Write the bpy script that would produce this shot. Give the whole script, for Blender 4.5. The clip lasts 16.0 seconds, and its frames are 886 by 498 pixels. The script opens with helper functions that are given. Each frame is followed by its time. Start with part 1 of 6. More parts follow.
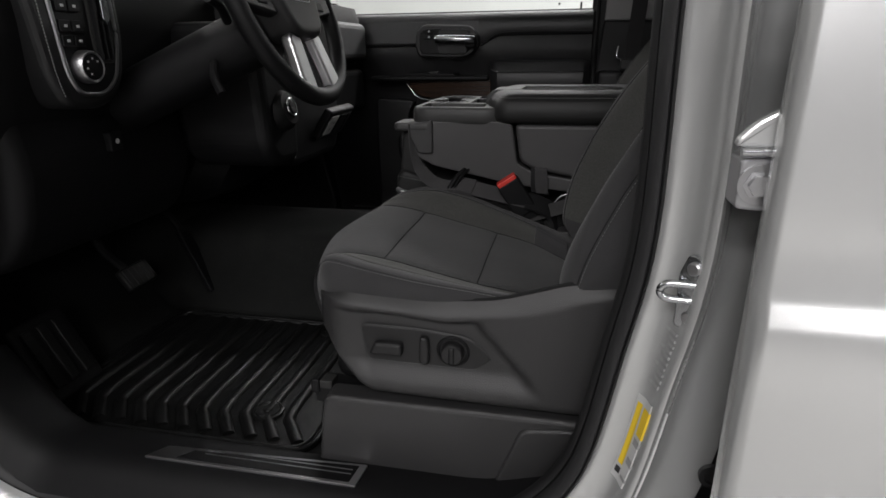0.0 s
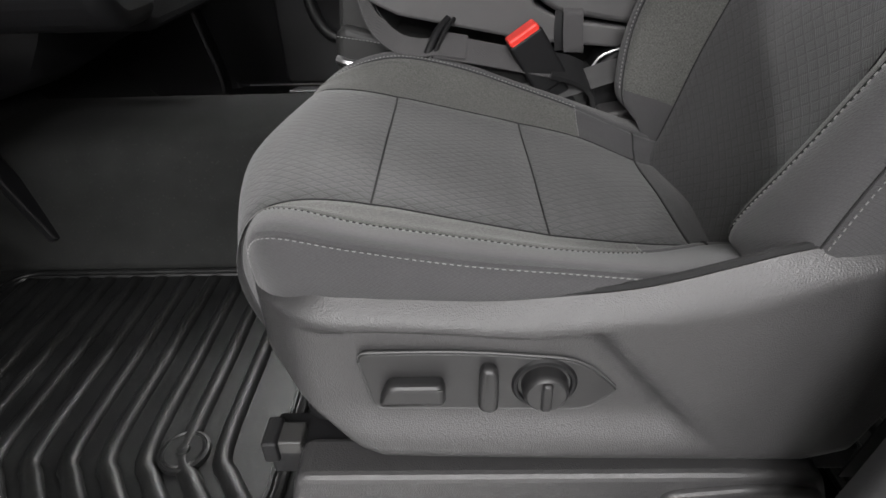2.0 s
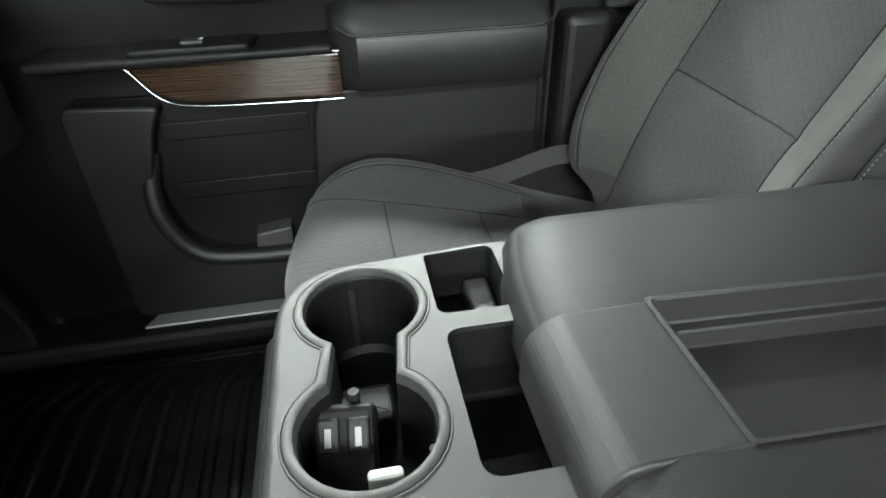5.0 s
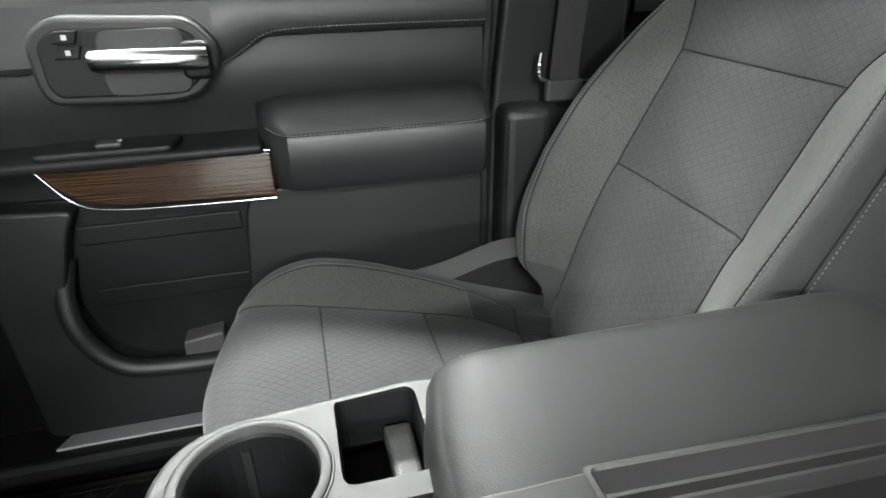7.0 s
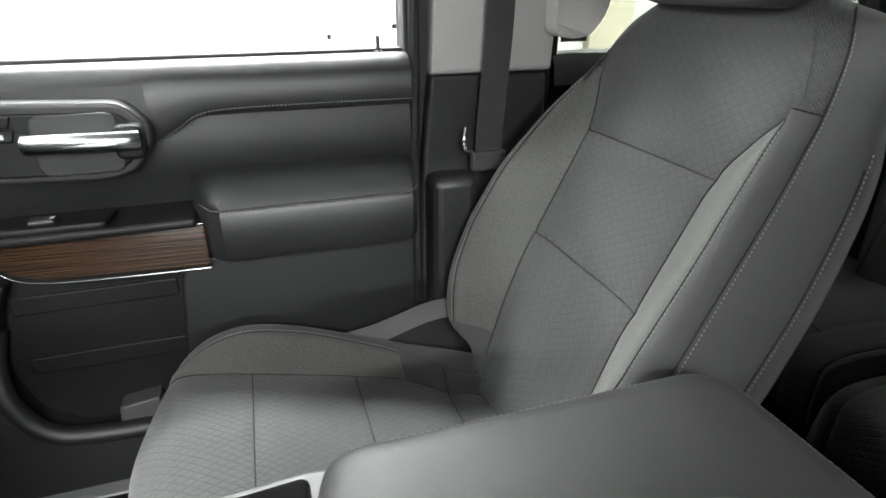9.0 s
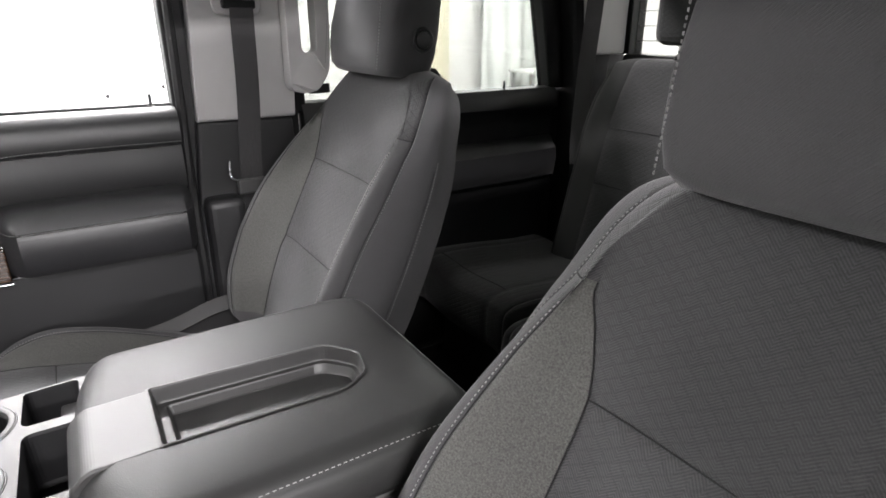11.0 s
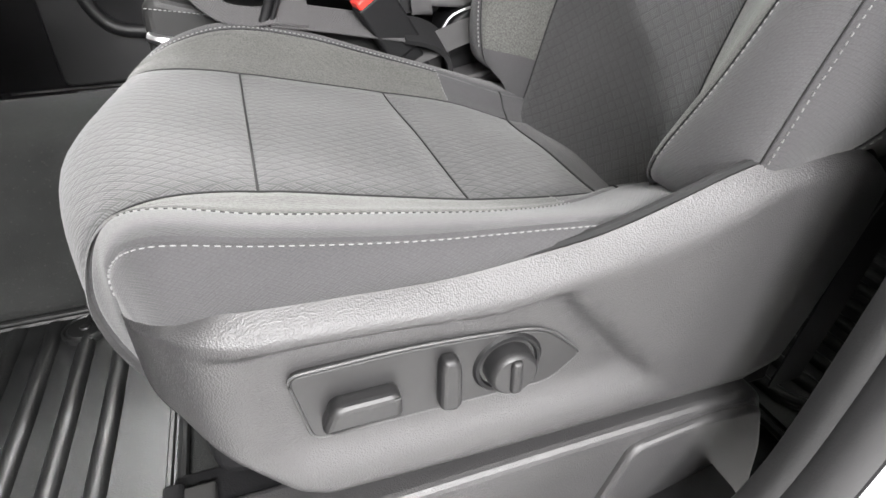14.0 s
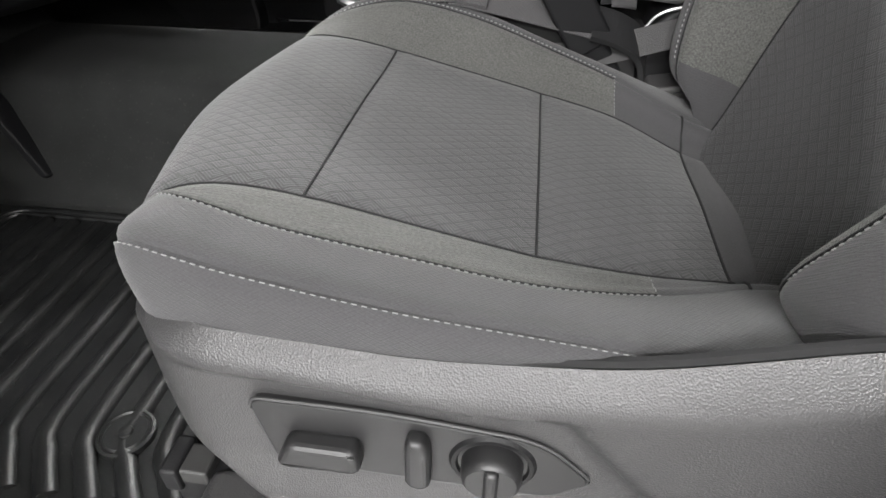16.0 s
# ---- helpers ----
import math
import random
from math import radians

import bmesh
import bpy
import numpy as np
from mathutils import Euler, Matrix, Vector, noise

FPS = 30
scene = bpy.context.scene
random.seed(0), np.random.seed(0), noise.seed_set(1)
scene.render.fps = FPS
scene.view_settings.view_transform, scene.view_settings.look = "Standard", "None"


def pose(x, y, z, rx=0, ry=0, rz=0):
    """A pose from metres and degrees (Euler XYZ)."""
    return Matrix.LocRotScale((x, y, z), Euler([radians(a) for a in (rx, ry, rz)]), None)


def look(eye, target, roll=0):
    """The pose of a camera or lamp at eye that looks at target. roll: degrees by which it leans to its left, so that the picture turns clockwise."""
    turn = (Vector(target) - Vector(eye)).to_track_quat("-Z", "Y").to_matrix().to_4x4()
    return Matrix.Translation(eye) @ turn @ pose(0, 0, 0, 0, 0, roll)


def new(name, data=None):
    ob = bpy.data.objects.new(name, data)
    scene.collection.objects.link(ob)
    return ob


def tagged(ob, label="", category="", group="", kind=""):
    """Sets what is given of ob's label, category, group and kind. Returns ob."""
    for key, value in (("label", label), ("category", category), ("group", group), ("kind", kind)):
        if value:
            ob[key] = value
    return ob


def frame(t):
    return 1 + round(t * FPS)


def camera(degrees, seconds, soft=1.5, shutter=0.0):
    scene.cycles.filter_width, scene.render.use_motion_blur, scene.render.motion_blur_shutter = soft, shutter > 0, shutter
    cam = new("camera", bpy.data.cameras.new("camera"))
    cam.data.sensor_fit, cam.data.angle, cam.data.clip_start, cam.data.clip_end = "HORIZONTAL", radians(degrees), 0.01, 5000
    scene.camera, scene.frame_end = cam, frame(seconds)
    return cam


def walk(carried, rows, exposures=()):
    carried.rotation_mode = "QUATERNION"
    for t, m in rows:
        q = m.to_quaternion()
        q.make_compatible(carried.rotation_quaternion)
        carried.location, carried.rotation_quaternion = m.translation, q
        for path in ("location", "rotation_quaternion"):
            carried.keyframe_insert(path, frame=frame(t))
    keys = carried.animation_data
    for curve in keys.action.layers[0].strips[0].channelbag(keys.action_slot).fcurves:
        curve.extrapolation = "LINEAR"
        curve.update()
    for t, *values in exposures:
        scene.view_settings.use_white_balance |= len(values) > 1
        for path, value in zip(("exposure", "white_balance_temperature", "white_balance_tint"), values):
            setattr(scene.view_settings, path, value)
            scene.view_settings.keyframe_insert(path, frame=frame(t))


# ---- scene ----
import mathutils

# A pickup's cab seen through the open driver's door.
# x runs to the rear, y from the driver's side to the passenger's side, z up from the cab floor pan.
cam = camera(75.1, 16.0, soft=1.6)
PATH = [
    (0, (0.079, 0.144, 0.695), (-0.315, 1.994, 0.047), -0.7),
    (0.5, (-0.002, 0.201, 0.696), (-0.285, 2.069, 0.039), -1.0),
    (1, (-0.044, 0.357, 0.653), (-0.24, 2.229, -0.023), -1.4),
    (1.5, (-0.063, 0.468, 0.609), (-0.175, 2.267, -0.259), -1.4),
    (2, (-0.125, 0.557, 0.601), (-0.174, 2.249, -0.464), -1.8),
    (2.5, (-0.144, 0.629, 0.637), (-0.082, 2.27, -0.505), -1.7),
    (3, (-0.136, 0.739, 0.657), (0.031, 2.358, -0.505), -1.1),
    (3.5, (-0.141, 0.884, 0.697), (0.009, 2.496, -0.478), -1.8),
    (4, (-0.166, 1.021, 0.745), (-0.043, 2.62, -0.449), -3.4),
    (4.5, (-0.184, 1.176, 0.79), (0.049, 2.771, -0.395), -2.2),
    (5, (-0.189, 1.334, 0.84), (0.089, 2.96, -0.292), -1.5),
    (7.5, (-0.133, 1.395, 0.852), (0.323, 3.125, -0.042), -0.9),
    (8, (-0.132, 1.388, 0.861), (0.343, 3.12, -0.018), -0.6),
    (10.5, (-0.017, 1.13, 0.989), (0.84, 2.783, 0.258), -0.1),
    (11, (-0.034, 0.969, 0.977), (0.965, 2.546, 0.259), 0.1),
    (11.5, (-0.045, 0.845, 0.942), (1.027, 2.372, 0.221), 0.4),
    (12, (-0.082, 0.761, 0.882), (1.014, 2.265, 0.15), 0.2),
    (12.5, (-0.123, 0.722, 0.814), (0.99, 2.214, 0.082), 0.2),
    (13, (-0.158, 0.663, 0.707), (0.806, 2.247, -0.042), -0.0),
    (13.5, (-0.193, 0.631, 0.593), (0.526, 2.254, -0.327), -0.3),
    (14, (-0.189, 0.619, 0.554), (0.347, 2.209, -0.535), -0.5),
    (14.5, (-0.174, 0.631, 0.561), (0.252, 2.195, -0.61), -0.7),
    (15, (-0.157, 0.672, 0.564), (0.203, 2.237, -0.629), -0.2),
    (15.5, (-0.137, 0.703, 0.579), (0.022, 2.302, -0.612), 0.1),
    (16, (-0.063, 0.681, 0.575), (-0.292, 2.26, -0.632), 0.1),
]
EXPOSURES = [(0.0, -1.85, 6500, 10), (0.6, -1.6, 6500, 10), (1.0, -1.35, 6500, 10), (1.5, -0.8, 6500, 10), (2.0, 0.0, 6500, 9), (2.5, 0.4, 6500, 8), (3.0, 0.7, 6450, 5), (3.5, 0.85, 6400, 2), (4.0, 1.05, 6350, -2), (4.5, 0.85, 6350, -3), (5.0, 0.6, 6300, -4),
             (7.5, 1.05, 6400, 2), (8.0, 1.1, 6400, 2), (10.5, 0.68, 6450, 9), (11.0, 0.85, 6500, 12), (12.0, 1.2, 6500, 14), (12.5, 1.3, 6500, 14), (13.0, 1.33, 6500, 12), (13.5, 1.25, 6500, 10), (14.0, 1.25, 6500, 9),
             (14.5, 1.1, 6500, 9), (15.5, 0.7, 6500, 8), (16.0, 0.55, 6500, 8)]
walk(cam, [(t, look(eye, target, roll)) for t, eye, target, roll in PATH], EXPOSURES)

# ---------------------------------------------------------------- light
GROUND = -0.62
world = bpy.data.worlds.new("world")
world.use_nodes = True
world.node_tree.nodes["Background"].inputs[0].default_value = (0.75, 0.8, 0.85, 1)
world.node_tree.nodes["Background"].inputs[1].default_value = 0.02
scene.world = world


def strip_lamp(x, y, z, sx, sy, watts):
    lamp = bpy.data.lights.new("tube_light", "AREA")
    lamp.shape, lamp.size, lamp.size_y, lamp.energy = "RECTANGLE", sx, sy, watts
    lamp.color = (1.0, 0.98, 0.985)
    ob = new("tube_light", lamp)
    ob.matrix_world = pose(x, y, z)
    return ob


# Lamps out of view: tubes assumed from paint reflections, the rest added as fill.
LAMPS = [(-0.5, -5.6, 2.4, 0.4, 760), (3.4, -5.4, 2.5, 0.4, 480), (-2.4, 5.4, 2.5, 0.5, 220), (0.4, 5.4, 2.5, 0.5, 380), (-0.1, 3.5, 2.2, 0.35, 190), (3.9, 5.9, 2.2, 0.6, 1000),
         (-0.4, -2.3, 2.2, 0.35, 330), (7.8, 1.0, 0.6, 2.4, 480), (-4.2, 1.8, 0.6, 2.8, 120)]
for lx, ly, lsx, lsy, watts in LAMPS:
    strip_lamp(lx, ly, 2.92, lsx, lsy, watts)


# ---------------------------------------------------------------- materials
def node_mat(name):
    m = bpy.data.materials.new(name)
    m.use_nodes = True
    return m, m.node_tree.nodes, m.node_tree.links, m.node_tree.nodes["Principled BSDF"]


def surface(name, colour, rough=0.6, metal=0.0, vary=0.15, scale=6.0, grain=0.0, grain_scale=900.0, kind="noise", coat=0.0, dust=0.0):
    """A plain surface with broad tone variation, fine relief and a little dust."""
    m, nodes, links, bsdf = node_mat(name)
    co = nodes.new("ShaderNodeTexCoord")
    broad = nodes.new("ShaderNodeTexNoise")
    broad.inputs["Scale"].default_value, broad.inputs["Detail"].default_value = scale, 6
    links.new(co.outputs["Object"], broad.inputs["Vector"])
    ramp = nodes.new("ShaderNodeValToRGB")
    lo = [c * (1 - vary) for c in colour]
    hi = [min(1, c * (1 + vary)) for c in colour]
    ramp.color_ramp.elements[0].position, ramp.color_ramp.elements[1].position = 0.3, 0.7
    ramp.color_ramp.elements[0].color, ramp.color_ramp.elements[1].color = (*lo, 1), (*hi, 1)
    links.new(broad.outputs["Fac"], ramp.inputs["Fac"])
    out = ramp.outputs["Color"]
    if dust:
        speck = nodes.new("ShaderNodeTexNoise")
        speck.inputs["Scale"].default_value, speck.inputs["Detail"].default_value = 240, 3
        links.new(co.outputs["Object"], speck.inputs["Vector"])
        cut = nodes.new("ShaderNodeValToRGB")
        cut.color_ramp.elements[0].position, cut.color_ramp.elements[1].position = 0.62, 0.8
        links.new(speck.outputs["Fac"], cut.inputs["Fac"])
        mix = nodes.new("ShaderNodeMix")
        mix.data_type = "RGBA"
        mul = nodes.new("ShaderNodeMath")
        mul.operation, mul.inputs[1].default_value = "MULTIPLY", dust
        links.new(cut.outputs["Color"], mul.inputs[0])
        links.new(mul.outputs[0], mix.inputs["Factor"])
        links.new(out, mix.inputs["A"])
        mix.inputs["B"].default_value = (0.2, 0.19, 0.175, 1)
        out = mix.outputs["Result"]
    links.new(out, bsdf.inputs["Base Color"])
    rr = nodes.new("ShaderNodeMapRange")
    rr.inputs["To Min"].default_value, rr.inputs["To Max"].default_value = max(0.03, rough - 0.07), min(1, rough + 0.07)
    links.new(broad.outputs["Fac"], rr.inputs["Value"])
    links.new(rr.outputs["Result"], bsdf.inputs["Roughness"])
    bsdf.inputs["Metallic"].default_value = metal
    bsdf.inputs["Coat Weight"].default_value = coat
    bsdf.inputs["Coat Roughness"].default_value = 0.06
    if grain:
        if kind == "leather":
            fine = nodes.new("ShaderNodeTexVoronoi")
            fine.inputs["Scale"].default_value = grain_scale
            res = fine.outputs["Distance"]
        else:
            fine = nodes.new("ShaderNodeTexNoise")
            fine.inputs["Scale"].default_value, fine.inputs["Detail"].default_value = grain_scale, 3
            res = fine.outputs["Fac"]
        links.new(co.outputs["Object"], fine.inputs["Vector"])
        bump = nodes.new("ShaderNodeBump")
        bump.inputs["Strength"].default_value, bump.inputs["Distance"].default_value = grain, 0.0006
        links.new(res, bump.inputs["Height"])
        links.new(bump.outputs["Normal"], bsdf.inputs["Normal"])
    return m


def cloth(name, colour, dark, axes, pitch=(0.021, 0.0135), lines=0.75, weave=0.45, rough=0.9, fleck=0.45, fine=(0.0026, 0.0030), ribs=0.5, speck=900):
    """Woven seat cloth: a lattice of dark lines over a fine weave. axes: the two object axes in which the lattice lies."""
    m, nodes, links, bsdf = node_mat(name)
    co = nodes.new("ShaderNodeTexCoord")
    sep = nodes.new("ShaderNodeSeparateXYZ")
    links.new(co.outputs["Object"], sep.inputs[0])
    both = nodes.new("ShaderNodeMath")
    links.new(sep.outputs[1], both.inputs[0])
    links.new(sep.outputs[2], both.inputs[1])
    runs = (sep.outputs[0], sep.outputs[1], sep.outputs[2], both.outputs[0])     # the fourth: y and z together, for padding that turns over an edge

    def maths(op, a, b=None):
        n = nodes.new("ShaderNodeMath")
        n.operation = op
        for k, v in enumerate((a, b)):
            if v is None:
                continue
            if isinstance(v, (int, float)):
                n.inputs[k].default_value = v
            else:
                links.new(v, n.inputs[k])
        return n.outputs[0]

    wob = nodes.new("ShaderNodeTexNoise")
    wob.inputs["Scale"].default_value = 25
    links.new(co.outputs["Object"], wob.inputs["Vector"])
    wv = maths("MULTIPLY", wob.outputs["Fac"], 0.25)
    a = maths("ADD", maths("DIVIDE", runs[axes[0]], pitch[0]), wv)
    b = maths("DIVIDE", runs[axes[1]], pitch[1])
    l1 = maths("ABSOLUTE", maths("SUBTRACT", maths("FRACT", maths("ADD", a, b)), 0.5))
    l2 = maths("ABSOLUTE", maths("SUBTRACT", maths("FRACT", maths("SUBTRACT", a, b)), 0.5))
    near = maths("MINIMUM", l1, l2)
    # herringbone ribs: their slant turns from one column to the next
    col = maths("PINGPONG", maths("DIVIDE", runs[axes[0]], 0.011), 1.0)
    rib = maths("ABSOLUTE", maths("SUBTRACT", maths("FRACT", maths("ADD", maths("DIVIDE", runs[axes[1]], fine[0]), maths("MULTIPLY", col, 0.011 / fine[1]))), 0.5))
    line = nodes.new("ShaderNodeMapRange")
    line.inputs["From Min"].default_value, line.inputs["From Max"].default_value = 0.03, 0.15
    line.inputs["To Min"].default_value, line.inputs["To Max"].default_value = 1.0, 0.0
    links.new(near, line.inputs["Value"])
    grainy = nodes.new("ShaderNodeTexNoise")
    grainy.inputs["Scale"].default_value, grainy.inputs["Detail"].default_value = speck, 2
    links.new(co.outputs["Object"], grainy.inputs["Vector"])
    broad = nodes.new("ShaderNodeTexNoise")
    broad.inputs["Scale"].default_value, broad.inputs["Detail"].default_value = 7, 4
    links.new(co.outputs["Object"], broad.inputs["Vector"])
    mix = nodes.new("ShaderNodeMix")
    mix.data_type = "RGBA"
    mix.inputs["A"].default_value, mix.inputs["B"].default_value = (*colour, 1), (*dark, 1)
    links.new(maths("MULTIPLY", line.outputs["Result"], lines), mix.inputs["Factor"])
    hsv = nodes.new("ShaderNodeHueSaturation")
    links.new(mix.outputs["Result"], hsv.inputs["Color"])
    tone = maths("ADD", maths("MULTIPLY", grainy.outputs["Fac"], fleck * 2), maths("MULTIPLY", broad.outputs["Fac"], 0.4))
    tone = maths("ADD", tone, maths("MULTIPLY", maths("SUBTRACT", rib, 0.25), ribs * 2))
    links.new(maths("ADD", tone, 0.8 - fleck), hsv.inputs["Value"])
    links.new(hsv.outputs["Color"], bsdf.inputs["Base Color"])
    bsdf.inputs["Roughness"].default_value = rough
    bsdf.inputs["Sheen Weight"].default_value = 0.12
    bsdf.inputs["Sheen Roughness"].default_value = 0.5
    bump = nodes.new("ShaderNodeBump")
    bump.inputs["Strength"].default_value, bump.inputs["Distance"].default_value = weave, 0.0009
    links.new(maths("ADD", maths("SUBTRACT", maths("MULTIPLY", grainy.outputs["Fac"], 0.4), maths("MULTIPLY", line.outputs["Result"], min(1.0, lines * 1.5))), rib), bump.inputs["Height"])
    links.new(bump.outputs["Normal"], bsdf.inputs["Normal"])
    return m


def wood_mat():
    m, nodes, links, bsdf = node_mat("open_pore_wood")
    co = nodes.new("ShaderNodeTexCoord")
    mp = nodes.new("ShaderNodeMapping")
    mp.inputs["Scale"].default_value = (3, 30, 800)
    links.new(co.outputs["Object"], mp.inputs["Vector"])
    n = nodes.new("ShaderNodeTexNoise")
    n.inputs["Scale"].default_value, n.inputs["Detail"].default_value = 1.0, 5
    links.new(mp.outputs["Vector"], n.inputs["Vector"])
    r = nodes.new("ShaderNodeValToRGB")
    r.color_ramp.elements[0].position, r.color_ramp.elements[1].position = 0.40, 0.66
    r.color_ramp.elements[0].color, r.color_ramp.elements[1].color = (0.008, 0.005, 0.004, 1), (0.060, 0.031, 0.017, 1)
    links.new(n.outputs["Fac"], r.inputs["Fac"])
    links.new(r.outputs["Color"], bsdf.inputs["Base Color"])
    bsdf.inputs["Roughness"].default_value = 0.22
    bsdf.inputs["Coat Weight"].default_value = 0.6
    bsdf.inputs["Coat Roughness"].default_value = 0.08
    bump = nodes.new("ShaderNodeBump")
    bump.inputs["Strength"].default_value, bump.inputs["Distance"].default_value = 0.3, 0.0005
    links.new(n.outputs["Fac"], bump.inputs["Height"])
    links.new(bump.outputs["Normal"], bsdf.inputs["Normal"])
    return m


def glass_mat():
    m, nodes, links, bsdf = node_mat("window_glass")
    bsdf.inputs["Base Color"].default_value = (0.95, 0.98, 0.97, 1)
    bsdf.inputs["Roughness"].default_value = 0.0
    bsdf.inputs["Transmission Weight"].default_value = 1.0
    bsdf.inputs["IOR"].default_value = 1.02
    return m


def tinted_mat(name, shade):
    m, nodes, links, bsdf = node_mat(name)
    clear = nodes.new("ShaderNodeBsdfTransparent")
    clear.inputs["Color"].default_value = (*shade, 1)
    gloss = nodes.new("ShaderNodeBsdfGlossy")
    gloss.inputs["Roughness"].default_value = 0.02
    mix = nodes.new("ShaderNodeMixShader")
    mix.inputs["Fac"].default_value = 0.05
    links.new(clear.outputs[0], mix.inputs[1])
    links.new(gloss.outputs[0], mix.inputs[2])
    links.new(mix.outputs[0], nodes["Material Output"].inputs["Surface"])
    return m


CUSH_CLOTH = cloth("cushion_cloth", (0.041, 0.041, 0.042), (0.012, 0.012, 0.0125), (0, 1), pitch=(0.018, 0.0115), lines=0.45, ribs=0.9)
# Darker than the cushion's copy: the backrest's weaker light is in the colour.
BACK_CLOTH = cloth("shaded_backrest_cloth", (0.026, 0.026, 0.027), (0.010, 0.010, 0.0105), (1, 2), pitch=(0.018, 0.0115), lines=0.36, ribs=0.9, fleck=0.5)
INSERT = cloth("grey_melange_cloth", (0.054, 0.0545, 0.0505), (0.035, 0.035, 0.033), (1, 2), pitch=(0.003, 0.003), lines=0.3, weave=0.35, fleck=1.0, ribs=0.1, speck=560)
EDGE = cloth("dark_edge_cloth", (0.033, 0.0325, 0.0340), (0.018, 0.018, 0.019), (0, 3), pitch=(0.0042, 0.0030), lines=0.45, weave=0.3, fleck=0.35, fine=(0.0018, 0.0030), ribs=0.12)
# Near-black copy of the front cloth: the rear's shade is in the colour.
REAR_CLOTH = cloth("shaded_rear_cloth", (0.0060, 0.0058, 0.0060), (0.004, 0.004, 0.004), (1, 2))
THREAD = surface("pale_thread", (0.18, 0.18, 0.178), 0.8, vary=0.1)
PLASTIC = surface("charcoal_plastic", (0.030, 0.0295, 0.030), 0.42, vary=0.08, grain=0.45, grain_scale=900, kind="leather", dust=0.02)
SWITCH = surface("smooth_dark_plastic", (0.0105, 0.0104, 0.0108), 0.48, vary=0.06)
DARK = surface("black_plastic", (0.0050, 0.0050, 0.0055), 0.55, vary=0.15, grain=0.2, grain_scale=800, kind="leather", dust=0.02)
SOFT = surface("soft_black_vinyl", (0.0090, 0.0090, 0.0097), 0.5, vary=0.12, grain=0.35, grain_scale=700, kind="leather")
ARM_VINYL = surface("charcoal_vinyl", (0.0165, 0.0165, 0.0163), 0.50, vary=0.08, grain=0.15, grain_scale=800, kind="leather")
ARM_VINYL.node_tree.nodes["Principled BSDF"].inputs["Specular IOR Level"].default_value = 0.25
CONSOLE = surface("grey_console_plastic", (0.050, 0.0485, 0.0490), 0.52, vary=0.07, grain=0.3, grain_scale=900, kind="leather")
DECK = surface("satin_silver_plastic", (0.040, 0.040, 0.0395), 0.52, metal=0.2, vary=0.05)
RUBBER = surface("black_rubber", (0.0056, 0.0058, 0.0058), 0.42, vary=0.35, scale=14, grain=0.35, grain_scale=500, dust=0.1)
CARPET = surface("charcoal_carpet", (0.0108, 0.0112, 0.0108), 0.95, vary=0.2, scale=22, grain=1.0, grain_scale=700, dust=0.1)
DARK.node_tree.nodes["Principled BSDF"].inputs["Specular IOR Level"].default_value = 0.25
CARPET.node_tree.nodes["Principled BSDF"].inputs["Specular IOR Level"].default_value = 0.15
RUBBER.node_tree.nodes["Principled BSDF"].inputs["Specular IOR Level"].default_value = 0.3
CHROME = surface("polished_chrome", (0.62, 0.63, 0.65), 0.17, metal=1.0, vary=0.05)
SATIN = surface("satin_metal", (0.5, 0.5, 0.51), 0.32, metal=1.0, vary=0.06)
PAINT = surface("silver_paint", (0.74, 0.745, 0.74), 0.25, metal=0.6, vary=0.04, scale=2, grain=0.05, grain_scale=3000, coat=0.7)
PALE = surface("pale_grey_trim", (0.36, 0.355, 0.35), 0.6, vary=0.06, grain=0.2, grain_scale=1000)
HEADLINER = surface("grey_headliner", (0.2, 0.196, 0.192), 0.95, vary=0.08, grain=0.4, grain_scale=900)
WEB = cloth("belt_webbing", (0.046, 0.0445, 0.046), (0.013, 0.011, 0.011), (0, 2), pitch=(0.004, 0.0025), lines=0.6, weave=0.5, fleck=0.2)
RED = surface("red_button_plastic", (0.62, 0.035, 0.025), 0.4, vary=0.06)
PLATE = surface("brushed_plate", (0.42, 0.42, 0.43), 0.34, metal=0.55, vary=0.06)
FAINT = surface("faint_grey_print", (0.30, 0.30, 0.30), 0.5, vary=0.2, scale=60)
WOOD = wood_mat()
GLASS = glass_mat()
# For the unseen driver-side rear pane: darkened to keep lamp light off the bench.
TINTED = tinted_mat("light_blocking_glass", (0.10, 0.11, 0.105))
REAR_GLASS = tinted_mat("light_privacy_glass", (0.36, 0.37, 0.36))
BACK_GLASS = tinted_mat("light_tinted_glass", (0.66, 0.67, 0.66))
WHITE = surface("white_wall_paint", (0.68, 0.68, 0.665), 0.8, vary=0.04, scale=1.2)
# Only for the unseen south wall: kept dark to cut the light it returns.
GREY_WALL = surface("dim_unseen_wall", (0.15, 0.15, 0.155), 0.8, vary=0.06, scale=1.2)
LATCH = surface("satin_grey_plastic", (0.021, 0.0208, 0.0204), 0.5, metal=0.05, vary=0.05)
BEIGE = surface("beige_wall_paint", (0.52, 0.49, 0.37), 0.8, vary=0.06, scale=1.5)
SHEET = surface("hanging_plastic_sheet", (0.62, 0.64, 0.62), 0.35, vary=0.12, scale=3)
CONCRETE = surface("garage_concrete", (0.33, 0.325, 0.315), 0.5, vary=0.10, scale=1.5, grain=0.3, grain_scale=120)
YELLOW = surface("yellow_label_print", (0.8, 0.55, 0.03), 0.5, vary=0.05)
LABEL = surface("silver_label_film", (0.55, 0.55, 0.55), 0.4, vary=0.06)
INK = surface("black_print", (0.03, 0.03, 0.03), 0.5, vary=0.1)
SEAM = surface("dark_seam", (0.0065, 0.0065, 0.006825), 0.95, vary=0.1)
